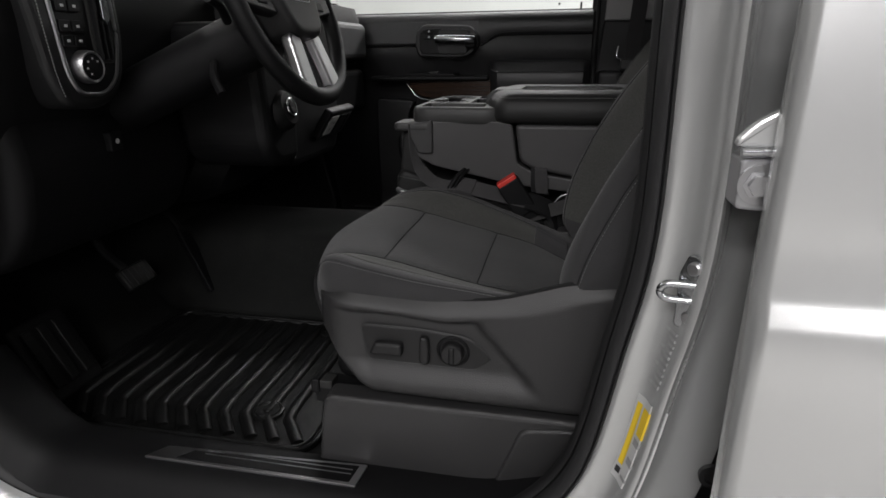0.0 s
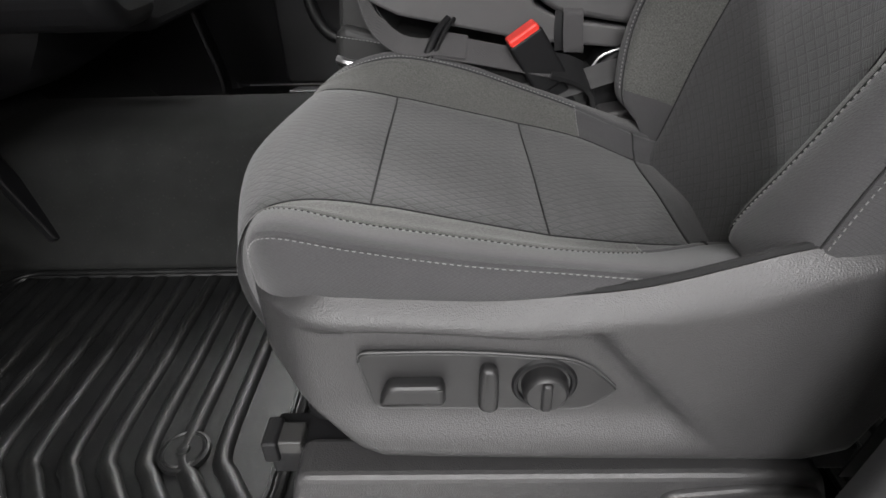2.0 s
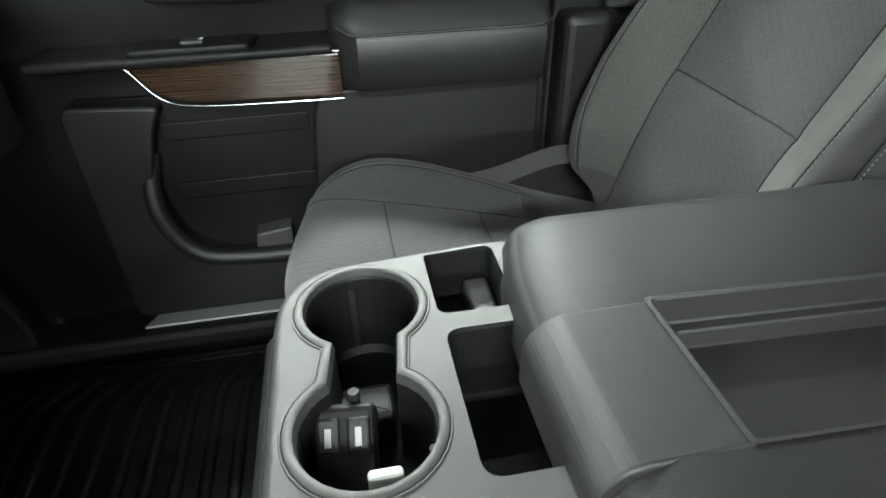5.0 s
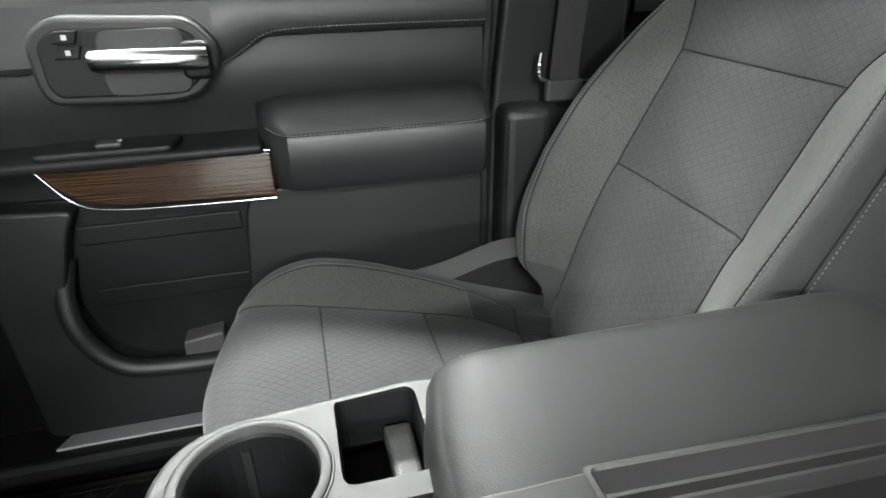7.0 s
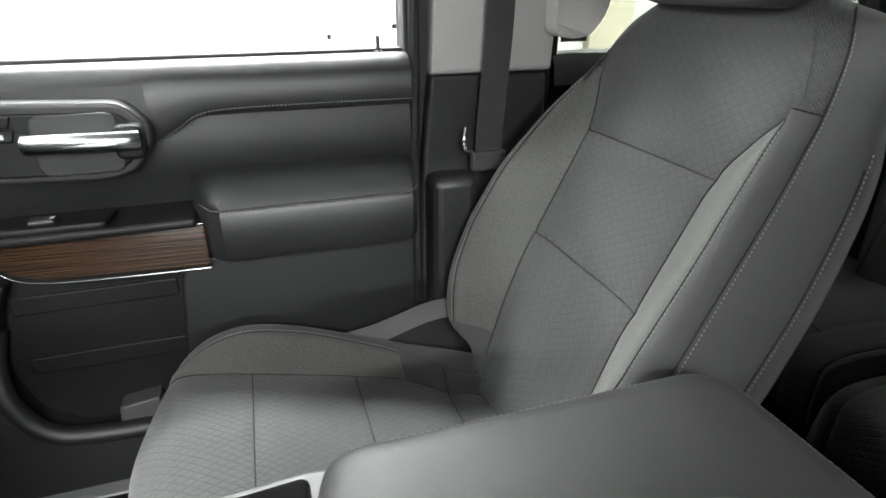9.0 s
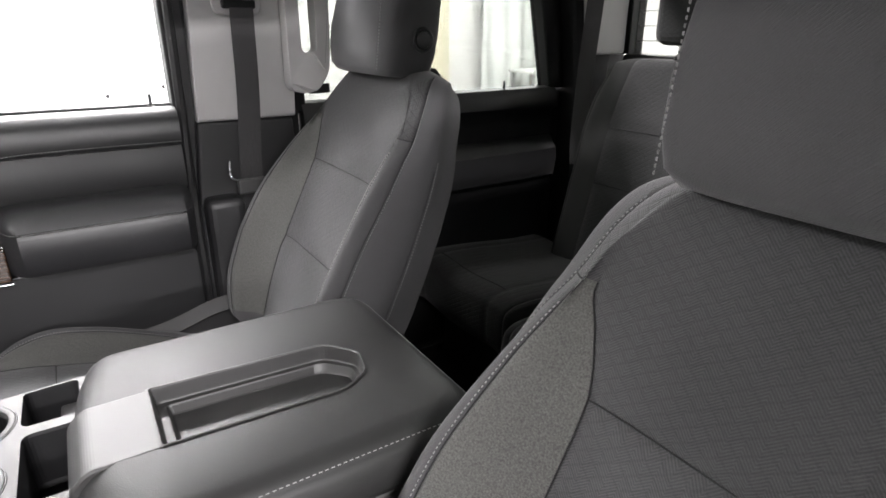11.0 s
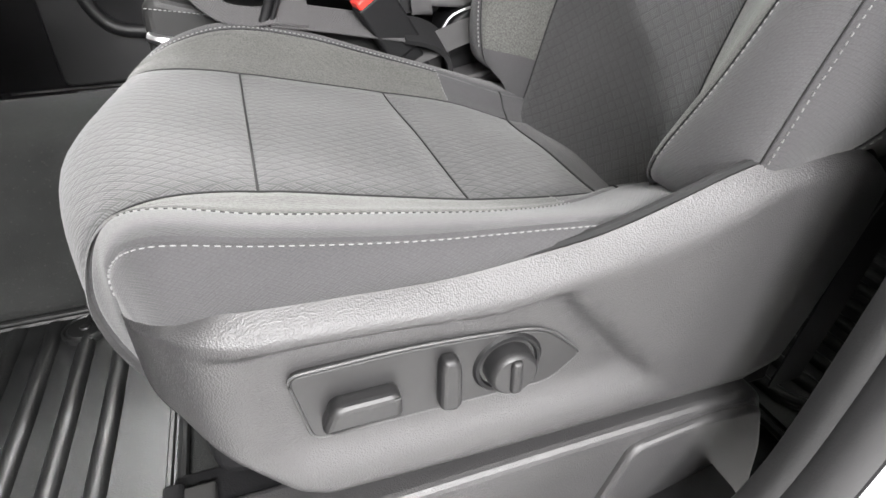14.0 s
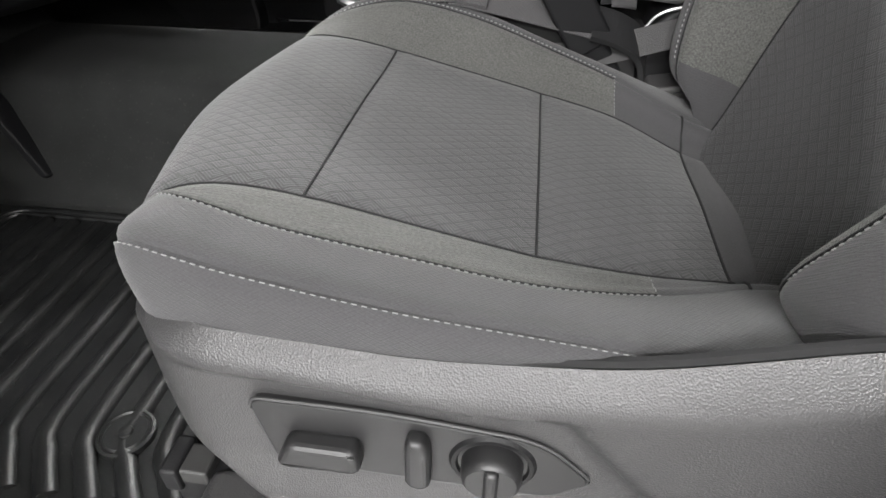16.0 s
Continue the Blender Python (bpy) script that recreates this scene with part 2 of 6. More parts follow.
SEAL_FACE = surface("grey_door_rubber", (0.022, 0.022, 0.0228), 0.55, vary=0.15, grain=0.2, grain_scale=600)
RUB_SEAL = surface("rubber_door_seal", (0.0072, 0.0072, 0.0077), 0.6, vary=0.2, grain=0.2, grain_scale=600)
PRINT = surface("pale_grey_print", (0.5, 0.5, 0.5), 0.6, vary=0.05)


# ---------------------------------------------------------------- mesh helpers
def smooth(bm, angle=40, flats=True):
    for f in bm.faces:
        f.smooth = True
        areas = [g.calc_area() for e in f.edges for g in e.link_faces if g is not f]
        if flats and areas and f.calc_area() > 8 * min(areas):
            f.smooth = False          # broad flats stay flat between their rounded rims
    lim = radians(angle)
    for e in bm.edges:
        if len(e.link_faces) == 2 and e.calc_face_angle(0) > lim:
            e.smooth = False


def link(name, bm, mat, parent=None, label="", angle=40, flats=True):
    bmesh.ops.recalc_face_normals(bm, faces=bm.faces)
    smooth(bm, angle, flats)
    me = bpy.data.meshes.new(name)
    bm.to_mesh(me)
    bm.free()
    me.materials.append(mat)
    ob = new(name, me)
    if parent is not None:
        ob.parent = parent
    if label:
        ob["label"] = label
    return ob


def part(name, bm, mat, parent, label="", angle=40, flats=True):
    return link(name, bm, mat, parent, label, angle, flats)


def structure(name, bm, mat, label, category, angle=40):
    return tagged(link(name, bm, mat, None, "", angle), label, category, "", "structure")


def thing(name, at, label, category, group=""):
    """An empty at the thing's base; its parts are given in the thing's own metres."""
    ob = new(name)
    ob.empty_display_size = 0.05
    ob.location = at
    return tagged(ob, label, category, group)


def box(x0, x1, y0, y1, z0, z1, r=0.0, seg=3, bm=None, m=None):
    bm = bm or bmesh.new()
    vs = [bm.verts.new((x, y, z)) for x in (x0, x1) for y in (y0, y1) for z in (z0, z1)]
    faces = [bm.faces.new([vs[k] for k in q]) for q in ((0, 1, 3, 2), (4, 6, 7, 5), (0, 4, 5, 1), (2, 3, 7, 6), (0, 2, 6, 4), (1, 5, 7, 3))]
    if r:
        edges = list({e for f in faces for e in f.edges})
        made = bmesh.ops.bevel(bm, geom=edges, offset=r, segments=seg, profile=0.5, affect="EDGES")
        vs = list({v for f in made["faces"] for v in f.verts} | {v for v in vs if v.is_valid})
    if m is not None:
        bmesh.ops.transform(bm, matrix=m, verts=[v for v in vs if v.is_valid])
    return bm


def prism(outline, axis, a, b, r=0.0, seg=2, bm=None):
    """A plate: a 2D outline pulled along an axis from a to b, with rounded rims."""
    bm = bm or bmesh.new()

    def put(p, w):
        return {"x": (w, p[0], p[1]), "y": (p[0], w, p[1]), "z": (p[0], p[1], w)}[axis]

    lo = [bm.verts.new(put(p, a)) for p in outline]
    hi = [bm.verts.new(put(p, b)) for p in outline]
    n = len(outline)
    caps = [bm.faces.new(lo), bm.faces.new(hi)]
    for k in range(n):
        bm.faces.new((lo[k], lo[(k + 1) % n], hi[(k + 1) % n], hi[k]))
    bmesh.ops.recalc_face_normals(bm, faces=bm.faces)
    if r:
        bmesh.ops.bevel(bm, geom=list({e for f in caps for e in f.edges}), offset=r, segments=seg, profile=0.5, affect="EDGES")
    return bm


def round_outline(points, r, n=5):
    """A 2D polygon with its corners rounded."""
    out = []
    k = len(points)
    for i in range(k):
        p, a, b = (Vector(points[(i + d) % k]) for d in (0, -1, 1))
        rr = r[i] if isinstance(r, (list, tuple)) else r
        da, db = (a - p), (b - p)
        rr = min(rr, da.length * 0.45, db.length * 0.45)
        s, e = p + da.normalized() * rr, p + db.normalized() * rr
        for t in range(n + 1):
            u = t / n
            out.append(tuple((1 - u) ** 2 * s + 2 * u * (1 - u) * p + u * u * e))
    return out


def rect(x0, x1, y0, y1, r=0.01, n=5):
    return round_outline([(x0, y0), (x1, y0), (x1, y1), (x0, y1)], r, n)


def catmull(points, per):
    """A smooth line through points, per samples a stretch."""
    P = [np.array(p, float) for p in points]
    P = [2 * P[0] - P[1]] + P + [2 * P[-1] - P[-2]]
    out = []
    for i in range(1, len(P) - 2):
        for k in range(per):
            t = k / per
            a, b, c, d = P[i - 1], P[i], P[i + 1], P[i + 2]
            out.append(0.5 * (2 * b + (c - a) * t + (2 * a - 5 * b + 4 * c - d) * t * t + (3 * b - a - 3 * c + d) * t ** 3))
    out.append(P[-2])
    return out


def tube(points, r, seg=8, per=6, bm=None, caps=True, flat=1.0, up=(0, 0, 1)):
    """A bent rod or strap along points; flat squeezes it along its second axis."""
    bm = bm or bmesh.new()
    line = catmull(points, per) if per > 1 else [np.array(p, float) for p in points]
    rings = []
    ref = np.array(up, float)
    for i, p in enumerate(line):
        t = line[min(i + 1, len(line) - 1)] - line[max(i - 1, 0)]
        t = t / (np.linalg.norm(t) + 1e-9)
        s = np.cross(t, ref)
        if np.linalg.norm(s) < 1e-4:
            s = np.cross(t, (1, 0, 0))
        s /= np.linalg.norm(s)
        w = np.cross(s, t)
        rings.append([bm.verts.new(p + r * (math.cos(2 * math.pi * k / seg) * s + flat * math.sin(2 * math.pi * k / seg) * w)) for k in range(seg)])
    for a, b in zip(rings, rings[1:]):
        for k in range(seg):
            bm.faces.new((a[k], a[(k + 1) % seg], b[(k + 1) % seg], b[k]))
    if caps:
        bm.faces.new(rings[0])
        bm.faces.new(rings[-1][::-1])
    return bm


def ribbon(points, width, thick, side, bm=None, per=6):
    """A strap of webbing: a flat band along points, its width lying along side."""
    bm = bm or bmesh.new()
    line = catmull(points, per)
    rings = []
    for i, p in enumerate(line):
        t = line[min(i + 1, len(line) - 1)] - line[max(i - 1, 0)]
        t = t / (np.linalg.norm(t) + 1e-9)
        s = np.array(side, float)
        s = s - t * (s @ t)
        s /= np.linalg.norm(s)
        n = np.cross(t, s)
        rings.append([bm.verts.new(p + a * width / 2 * s + b * thick / 2 * n) for a, b in ((-1, -1), (1, -1), (1, 1), (-1, 1))])
    for a, b in zip(rings, rings[1:]):
        for k in range(4):
            bm.faces.new((a[k], a[(k + 1) % 4], b[(k + 1) % 4], b[k]))
    bm.faces.new(rings[0])
    bm.faces.new(rings[-1][::-1])
    return bm


def ring(c, r, thick, axis, seg=40, tseg=10, bm=None, flat=1.0):
    """A torus round c; axis: the matrix whose z is its axle."""
    bm = bm or bmesh.new()
    rows = []
    for i in range(seg):
        a = 2 * math.pi * i / seg
        row = []
        for k in range(tseg):
            b = 2 * math.pi * k / tseg
            p = Vector(((r + thick * math.cos(b)) * math.cos(a), (r + thick * math.cos(b)) * math.sin(a), thick * flat * math.sin(b)))
            row.append(bm.verts.new(Vector(c) + axis @ p))
        rows.append(row)
    for i in range(seg):
        for k in range(tseg):
            bm.faces.new((rows[i][k], rows[(i + 1) % seg][k], rows[(i + 1) % seg][(k + 1) % tseg], rows[i][(k + 1) % tseg]))
    return bm


def turned(profile, c, axis, seg=32, bm=None):
    """A turned body: (radius, height) pairs about the axle z of axis."""
    bm = bm or bmesh.new()
    rows = []
    for r, h in profile:
        rows.append([bm.verts.new(Vector(c) + axis @ Vector((max(r, 1e-5) * math.cos(2 * math.pi * k / seg), max(r, 1e-5) * math.sin(2 * math.pi * k / seg), h))) for k in range(seg)])
    for a, b in zip(rows, rows[1:]):
        for k in range(seg):
            bm.faces.new((a[k], a[(k + 1) % seg], b[(k + 1) % seg], b[k]))
    bm.faces.new(rows[0][::-1])
    bm.faces.new(rows[-1])
    return bm


def grid(rows, bm=None, closed=False):
    bm = bm or bmesh.new()
    vs = [[bm.verts.new(p) for p in row] for row in rows]
    for a, b in zip(vs, vs[1:]):
        n = len(a)
        for k in range(n if closed else n - 1):
            bm.faces.new((a[k], a[(k + 1) % n], b[(k + 1) % n], b[k]))
    return bm


FRACTIONS = (0.0, 0.07, 0.18, 0.34, 0.5, 0.66, 0.82, 0.93)


def skin(lines, per, grooves, cross=(), out=(0, 0, 1), inside=None):
    """Padded upholstery over a net of lines (each with one point a station). grooves: depth at each line; cross: {station: depth}.
    Returns the dense net and where each line and station lies in it."""
    dense = [catmull(line, per) for line in lines]
    nu = len(dense[0])
    net = []
    for i in range(nu):
        pts = [d[i] for d in dense]
        P = [2 * pts[0] - pts[1]] + pts + [2 * pts[-1] - pts[-2]]
        row = []
        for j in range(1, len(P) - 2):
            a, b, c, d = P[j - 1], P[j], P[j + 1], P[j + 2]
            for t in FRACTIONS:
                row.append(0.5 * (2 * b + (c - a) * t + (2 * a - 5 * b + 4 * c - d) * t * t + (3 * b - a - 3 * c + d) * t ** 3))
        row.append(P[-2])
        net.append(row)
    G = np.array(net)
    du, dv = np.gradient(G, axis=0), np.gradient(G, axis=1)
    N = np.cross(du, dv)
    N /= np.linalg.norm(N, axis=2, keepdims=True) + 1e-12
    mid = np.array(inside if inside is not None else G.reshape(-1, 3).mean(0))
    flip = np.sign(((G - mid) * N).sum(2, keepdims=True))
    flip[flip == 0] = 1
    N = N * flip
    f = len(FRACTIONS)
    sink = np.zeros(G.shape[:2])
    for j, depth in enumerate(grooves):
        depth, last = depth if isinstance(depth, tuple) else (depth, len(lines[0]))
        if depth:
            sink[:last * per + 1, j * f] += depth
            for o in (-1, 1):
                if 0 <= j * f + o < sink.shape[1]:
                    sink[:last * per + 1, j * f + o] += depth * 0.25
    for s, (depth, a, b) in dict(cross).items():
        sink[s * per, a * f:b * f + 1] = np.maximum(sink[s * per, a * f:b * f + 1], depth)
    G = G - N * sink[..., None]
    return G, N, f


def patch(G, f, per, la, lb, sa, sb):
    return grid([[tuple(p) for p in row[la * f:lb * f + 1]] for row in G[sa * per:sb * per + 1]])


def stitches(points, normal, step=0.0050, length=0.0032, width=0.0007, lift=0.0002, bm=None):
    """A run of thread: short raised dashes along a line."""
    bm = bm or bmesh.new()
    P = [np.array(p, float) for p in points]
    N = [np.array(n, float) for n in normal] if np.ndim(normal) == 2 else [np.array(normal, float)] * len(P)
    acc, want = 0.0, 0.0
    for i in range(len(P) - 1):
        seg = P[i + 1] - P[i]
        L = np.linalg.norm(seg)
        if L < 1e-6:
            continue
        t = seg / L
        while want < acc + L:
            u = (want - acc) / L
            c = P[i] + seg * u
            n = N[i] * (1 - u) + N[i + 1] * u
            n = n / (np.linalg.norm(n) + 1e-9)
            s = np.cross(t, n)
            vs = []
            for h in (-0.001, lift + 0.0006):
                for a, b in ((-1, -1), (1, -1), (1, 1), (-1, 1)):
                    k = 1.0 if h < 0 else 0.7
                    vs.append(bm.verts.new(c + t * a * k * length / 2 + s * b * k * width / 2 + n * h))
            bm.faces.new(vs[4:8])
            for k in range(4):
                bm.faces.new((vs[k], vs[(k + 1) % 4], vs[4 + (k + 1) % 4], vs[4 + k]))
            want += step
        acc += L
    return bm


def words(text, size, m, depth=0.0003):
    cu = bpy.data.curves.new("lettering", "FONT")
    cu.body, cu.size, cu.extrude, cu.align_x, cu.align_y = text, size, depth, "CENTER", "CENTER"
    ob = bpy.data.objects.new("lettering", cu)
    scene.collection.objects.link(ob)
    me = bpy.data.meshes.new_from_object(ob.evaluated_get(bpy.context.evaluated_depsgraph_get()))
    bpy.data.objects.remove(ob)
    bm = bmesh.new()
    bm.from_mesh(me)
    bmesh.ops.transform(bm, matrix=m, verts=bm.verts)
    return bm


ALONG_Y = Matrix.Rotation(radians(90), 3, "X")       # axle z turned to -y


def offset_loop(loop, d):
    """A 2D loop moved outwards by d."""
    n = len(loop)
    area = sum(loop[k][0] * loop[(k + 1) % n][1] - loop[(k + 1) % n][0] * loop[k][1] for k in range(n))
    out = []
    for k in range(n):
        t = Vector(loop[(k + 1) % n]) - Vector(loop[k - 1])
        nrm = Vector((t.y, -t.x)).normalized() * (1 if area > 0 else -1)
        out.append((loop[k][0] + nrm.x * d, loop[k][1] + nrm.y * d))
    return out


# ---------------------------------------------------------------- the garage round the truck
def garage():
    b = box(-9, 10, -7, 9, GROUND - 0.2, GROUND)
    structure("ground", b, CONCRETE, "smooth grey concrete garage floor under the truck", "floor")
    for nm, q in (("wall_north", (-9, 10, 8.0, 8.2, GROUND, 3.2)), ("wall_south", (-9, 10, -6.2, -6.0, GROUND, 3.2)),
                  ("wall_east", (9.0, 9.2, -6.0, 8.0, GROUND, 3.2)), ("wall_west", (-8.2, -8.0, -6.0, 8.0, GROUND, 3.2))):
        structure(nm, box(*q), GREY_WALL if nm == "wall_south" else WHITE, "plain painted garage wall", "wall")
    structure("garage_ceiling", box(-9, 10, -7, 9, 3.2, 3.35), WHITE, "white painted garage ceiling above the truck", "ceiling")
    # Unseen housings, one added at each lamp.
    for lx, ly, lsx, lsy, watts in LAMPS:
        t = thing("ceiling_light", (lx, ly, 2.95), "unseen white metal housing added round a ceiling lamp", "light", "ceiling lights")
        part("housing", box(-lsx / 2 - 0.03, lsx / 2 + 0.03, -lsy / 2 - 0.03, lsy / 2 + 0.03, 0.0, 0.06, 0.008), WHITE, t)
        for px in (-0.4, 0.4):
            part("hanger", tube([(px * lsx, 0, 0.05), (px * lsx, 0, 0.25)], 0.006, per=1), SATIN, t)


garage()


# ---------------------------------------------------------------- cab floor and shell
FLOOR_LINE = [(0.86, 0.035), (1.34, 0.035), (1.39, 0.06), (1.42, 0.14), (1.445, 0.225), (1.475, 0.255), (1.55, 0.265), (1.65, 0.267), (1.69, 0.255),
              (1.725, 0.2), (1.76, 0.1), (1.80, 0.045), (1.86, 0.035), (2.24, 0.035)]


def floor_shape():
    line = catmull([(0, y, z) for y, z in FLOOR_LINE], 4)
    rows = []
    for x in np.linspace(-1.15, 0.60, 26):
        rise = 0.0 if x > -0.95 else (-0.95 - x) * 1.1
        low = 1.0 if x < -0.1 else max(0.25, 1 - (x + 0.1) * 1.6)
        rows.append([(x, p[1], 0.035 + (p[2] - 0.035) * low + rise) for p in line])
    b = grid(rows)
    made = bmesh.ops.extrude_face_region(b, geom=list(b.faces))
    bmesh.ops.translate(b, verts=[v for v in made["geom"] if isinstance(v, bmesh.types.BMVert)], vec=(0, 0, -0.03))
    structure("floor", b, CARPET, "charcoal carpet over the cab floor and its centre hump", "carpet")
    structure("rear_floor", box(0.601, 1.5, 0.80, 2.30, 0.0, 0.04), CARPET, "dark carpet of the rear footwell", "carpet")


floor_shape()


def cab_shell():
    structure("ceiling", box(-0.45, 1.50, 0.86, 2.22, 1.33, 1.38, 0.02), HEADLINER, "grey cloth headliner of the cab", "ceiling")
    structure("roof", box(-0.50, 1.58, 0.80, 2.28, 1.385, 1.42, 0.015), PAINT, "silver painted cab roof", "roof")
    structure("wall_firewall", box(-1.25, -1.16, 0.74, 2.34, 0.0, 0.62, 0.02), DARK, "black padded firewall below the dashboard", "wall")
    structure("wall_rear", box(1.46, 1.52, 0.80, 2.28, 0.0, 0.90, 0.01), SOFT, "dark trimmed rear wall of the cab", "wall")
    structure("wall_rear_side", box(1.46, 1.52, 0.80, 0.90, 0.90, 1.33), DARK, "dark trim beside the rear window", "wall")
    structure("wall_rear_side_b", box(1.46, 1.52, 2.255, 2.28, 0.90, 1.33), DARK, "dark trim beside the rear window", "wall")
    # windscreen pillars
    for nm, y in (("pillar_left", 0.80), ("pillar_right", 2.28)):
        b = tube([(-1.05, y, 0.80), (-0.75, y + (0.02 if y < 1.5 else -0.02), 1.05), (-0.45, y + (0.06 if y < 1.5 else -0.06), 1.33)], 0.05, seg=10, per=4)
        structure(nm, b, PALE, "pale grey windscreen pillar trim", "pillar")
    structure("cowl", box(-1.45, -1.0, 0.72, 2.36, 0.60, 0.80, 0.03), DARK, "black cowl under the windscreen", "cowl")
    g = grid([[(-1.10, 0.82, 0.80), (-1.10, 2.26, 0.80)], [(-0.46, 0.88, 1.34), (-0.46, 2.20, 1.34)]])
    w = structure("window_1", g, GLASS, "clear raked windscreen glass", "window")
    w.visible_shadow = False
    g = box(1.485, 1.490, 0.90, 2.255, 0.90, 1.33)
    w = structure("window_2", g, BACK_GLASS, "tinted rear window glass with fine heating lines", "window")
    for k in range(9):
        part("heating_line", tube([(1.480, 0.92, 0.94 + 0.042 * k), (1.480, 2.24, 0.94 + 0.042 * k)], 0.0011, seg=5, per=1), INK, w)


cab_shell()


# ---------------------------------------------------------------- front seats
YC = 1.118


def front_seat(name, at, label, switches, slide=(0, 0, 0)):
    seat = thing(name, at, label, "car seat", "front seats")
    # cushion: stations run from under the backrest to the front and down
    X = [0.19, 0.13, 0.085, 0.02, -0.055, -0.13, -0.205, -0.262, -0.309, -0.337, -0.346, -0.330, -0.295]
    Z = [0.29, 0.300, 0.309, 0.330, 0.346, 0.363, 0.381, 0.391, 0.388, 0.368, 0.332, 0.282, 0.235]
    # half widths of the lines: centre panel's edge, insert's edge (inboard, outboard), rim (inboard, outboard), side foot
    C = [0.080, 0.092, 0.099, 0.126, 0.137, 0.140, 0.142, 0.148, 0.160, 0.172, 0.175, 0.172, 0.16]
    I = [0.105, 0.118, 0.130, 0.172, 0.197, 0.206, 0.209, 0.204, 0.186, 0.182, 0.182, 0.178, 0.166]
    IO = [0.105, 0.116, 0.126, 0.152, 0.180, 0.184, 0.185, 0.178, 0.166, 0.178, 0.180, 0.178, 0.166]
    R = [0.180, 0.196, 0.205, 0.212, 0.224, 0.231, 0.233, 0.227, 0.214, 0.208, 0.196, 0.190, 0.18]
    RO = [0.196, 0.215, 0.228, 0.237, 0.241, 0.242, 0.241, 0.234, 0.216, 0.206, 0.195, 0.190, 0.18]
    S = [0.196, 0.215, 0.228, 0.238, 0.242, 0.243, 0.242, 0.235, 0.218, 0.212, 0.200, 0.195, 0.185]
    lift_i = [0.02, 0.024, 0.026, 0.024, 0.030, 0.037, 0.033, 0.016, 0.003, 0, 0, 0, 0]
    lift_io = [0.02, 0.022, 0.020, 0.008, 0.014, 0.012, 0.008, 0.008, 0.001, 0, 0, 0, 0]
    lift_r = [0.012, 0.018, 0.020, 0.020, 0.026, 0.032, 0.028, 0.012, -0.003, -0.010, -0.012, -0.01, -0.01]
    lift_o = [0.055, 0.060, 0.056, 0.040, 0.034, 0.026, 0.021, 0.018, 0.002, -0.010, -0.012, -0.01, -0.01]
    back_x = [0, 0, 0, 0, 0, 0, 0, 0.004, 0.026, 0.048, 0.056, 0.054, 0.05]
    n = len(X)
    lines = []
    for side, rows in ((-1, ("S2", "S", "R", "I", "C")), (0, ("M",)), (1, ("C", "I", "R", "S", "S2"))):
        for r in rows:
            line = []
            for k in range(n):
                if r == "M":
                    q, z, bx = 0.0, Z[k] + (0.004 if k < 9 else 0), -0.010 if k > 8 else 0
                elif r == "C":
                    q, z, bx = C[k], Z[k] + lift_i[k] * 0.1, (0.25 if side > 0 else 0.6) * back_x[k]
                elif r == "I":
                    q, z, bx = (I[k], Z[k] + lift_i[k], 0.3 * back_x[k]) if side > 0 else (IO[k], Z[k] + lift_io[k], 0.7 * back_x[k])
                elif r == "R":
                    q, z, bx = (R[k], Z[k] + lift_r[k], 0.5 * back_x[k]) if side > 0 else (RO[k], Z[k] + lift_o[k], back_x[k])
                elif r == "S":
                    q, z, bx = S[k], min(Z[k] - 0.012, 0.345) if k < 9 else Z[k] - 0.03, 1.2 * back_x[k]
                else:
                    q, z, bx = S[k] - 0.03, (0.27 if k < 9 else Z[k] - 0.06), 1.2 * back_x[k]
                line.append((X[k] + bx, YC + side * q, z))
            lines.append(line)
    per = 5
    gro = (0, 0, 0.0022, 0.0022, 0.0030, 0, 0.0030, 0.0022, 0.0022, 0, 0)
    G, N, f = skin(lines, per, gro, {2: (0.003, 4, 6), 4: (0.0035, 4, 6), 6: (0.0035, 4, 6)}, inside=(-0.05, YC, 0.2))
    part("cushion_side", patch(G, f, per, 0, 2, 0, n - 1), EDGE, seat, "charcoal woven side of the cushion")
    part("cushion_side", patch(G, f, per, 8, 10, 0, n - 1), EDGE, seat, "charcoal woven side of the cushion")
    part("cushion_bolster", patch(G, f, per, 2, 3, 0, n - 1), EDGE, seat, "charcoal woven bolster")
    part("cushion_bolster", patch(G, f, per, 7, 8, 0, n - 1), EDGE, seat, "charcoal woven bolster")
    part("cushion_insert", patch(G, f, per, 3, 4, 3, 8), INSERT, seat, "lighter grey melange cloth insert")
    part("cushion_insert", patch(G, f, per, 6, 7, 3, 9), INSERT, seat, "lighter grey melange cloth insert")
    for la, a, b in ((3, 0, 3), (3, 8, n - 1), (6, 0, 3), (6, 9, n - 1)):
        part("cushion_corner", patch(G, f, per, la, la + 1, a, b), EDGE, seat)
    part("cushion_rear", patch(G, f, per, 4, 6, 0, 2), EDGE, seat, "plain charcoal strip at the rear of the cushion")
    for a, b in ((2, 4), (4, 6), (6, n - 1)):
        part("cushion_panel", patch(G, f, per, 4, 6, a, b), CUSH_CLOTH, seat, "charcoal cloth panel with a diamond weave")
    for ln in (2, 3, 7, 8):
        lo, hi = (3 * per, 8 * per) if ln in (3, 7) else (3 * per, 9 * per)
        off = f * ln + (-1 if ln in (2, 3) else 1)
        part("stitching", stitches(G[lo:hi, off], N[lo:hi, off]), THREAD, seat, "pale grey seam stitching")
    for k in (4, 6):
        part("seam", tube(G[k * per, 4 * f:6 * f + 1] + N[k * per, 4 * f:6 * f + 1] * 0.0008, 0.0009, 6, 1), SEAM, seat)
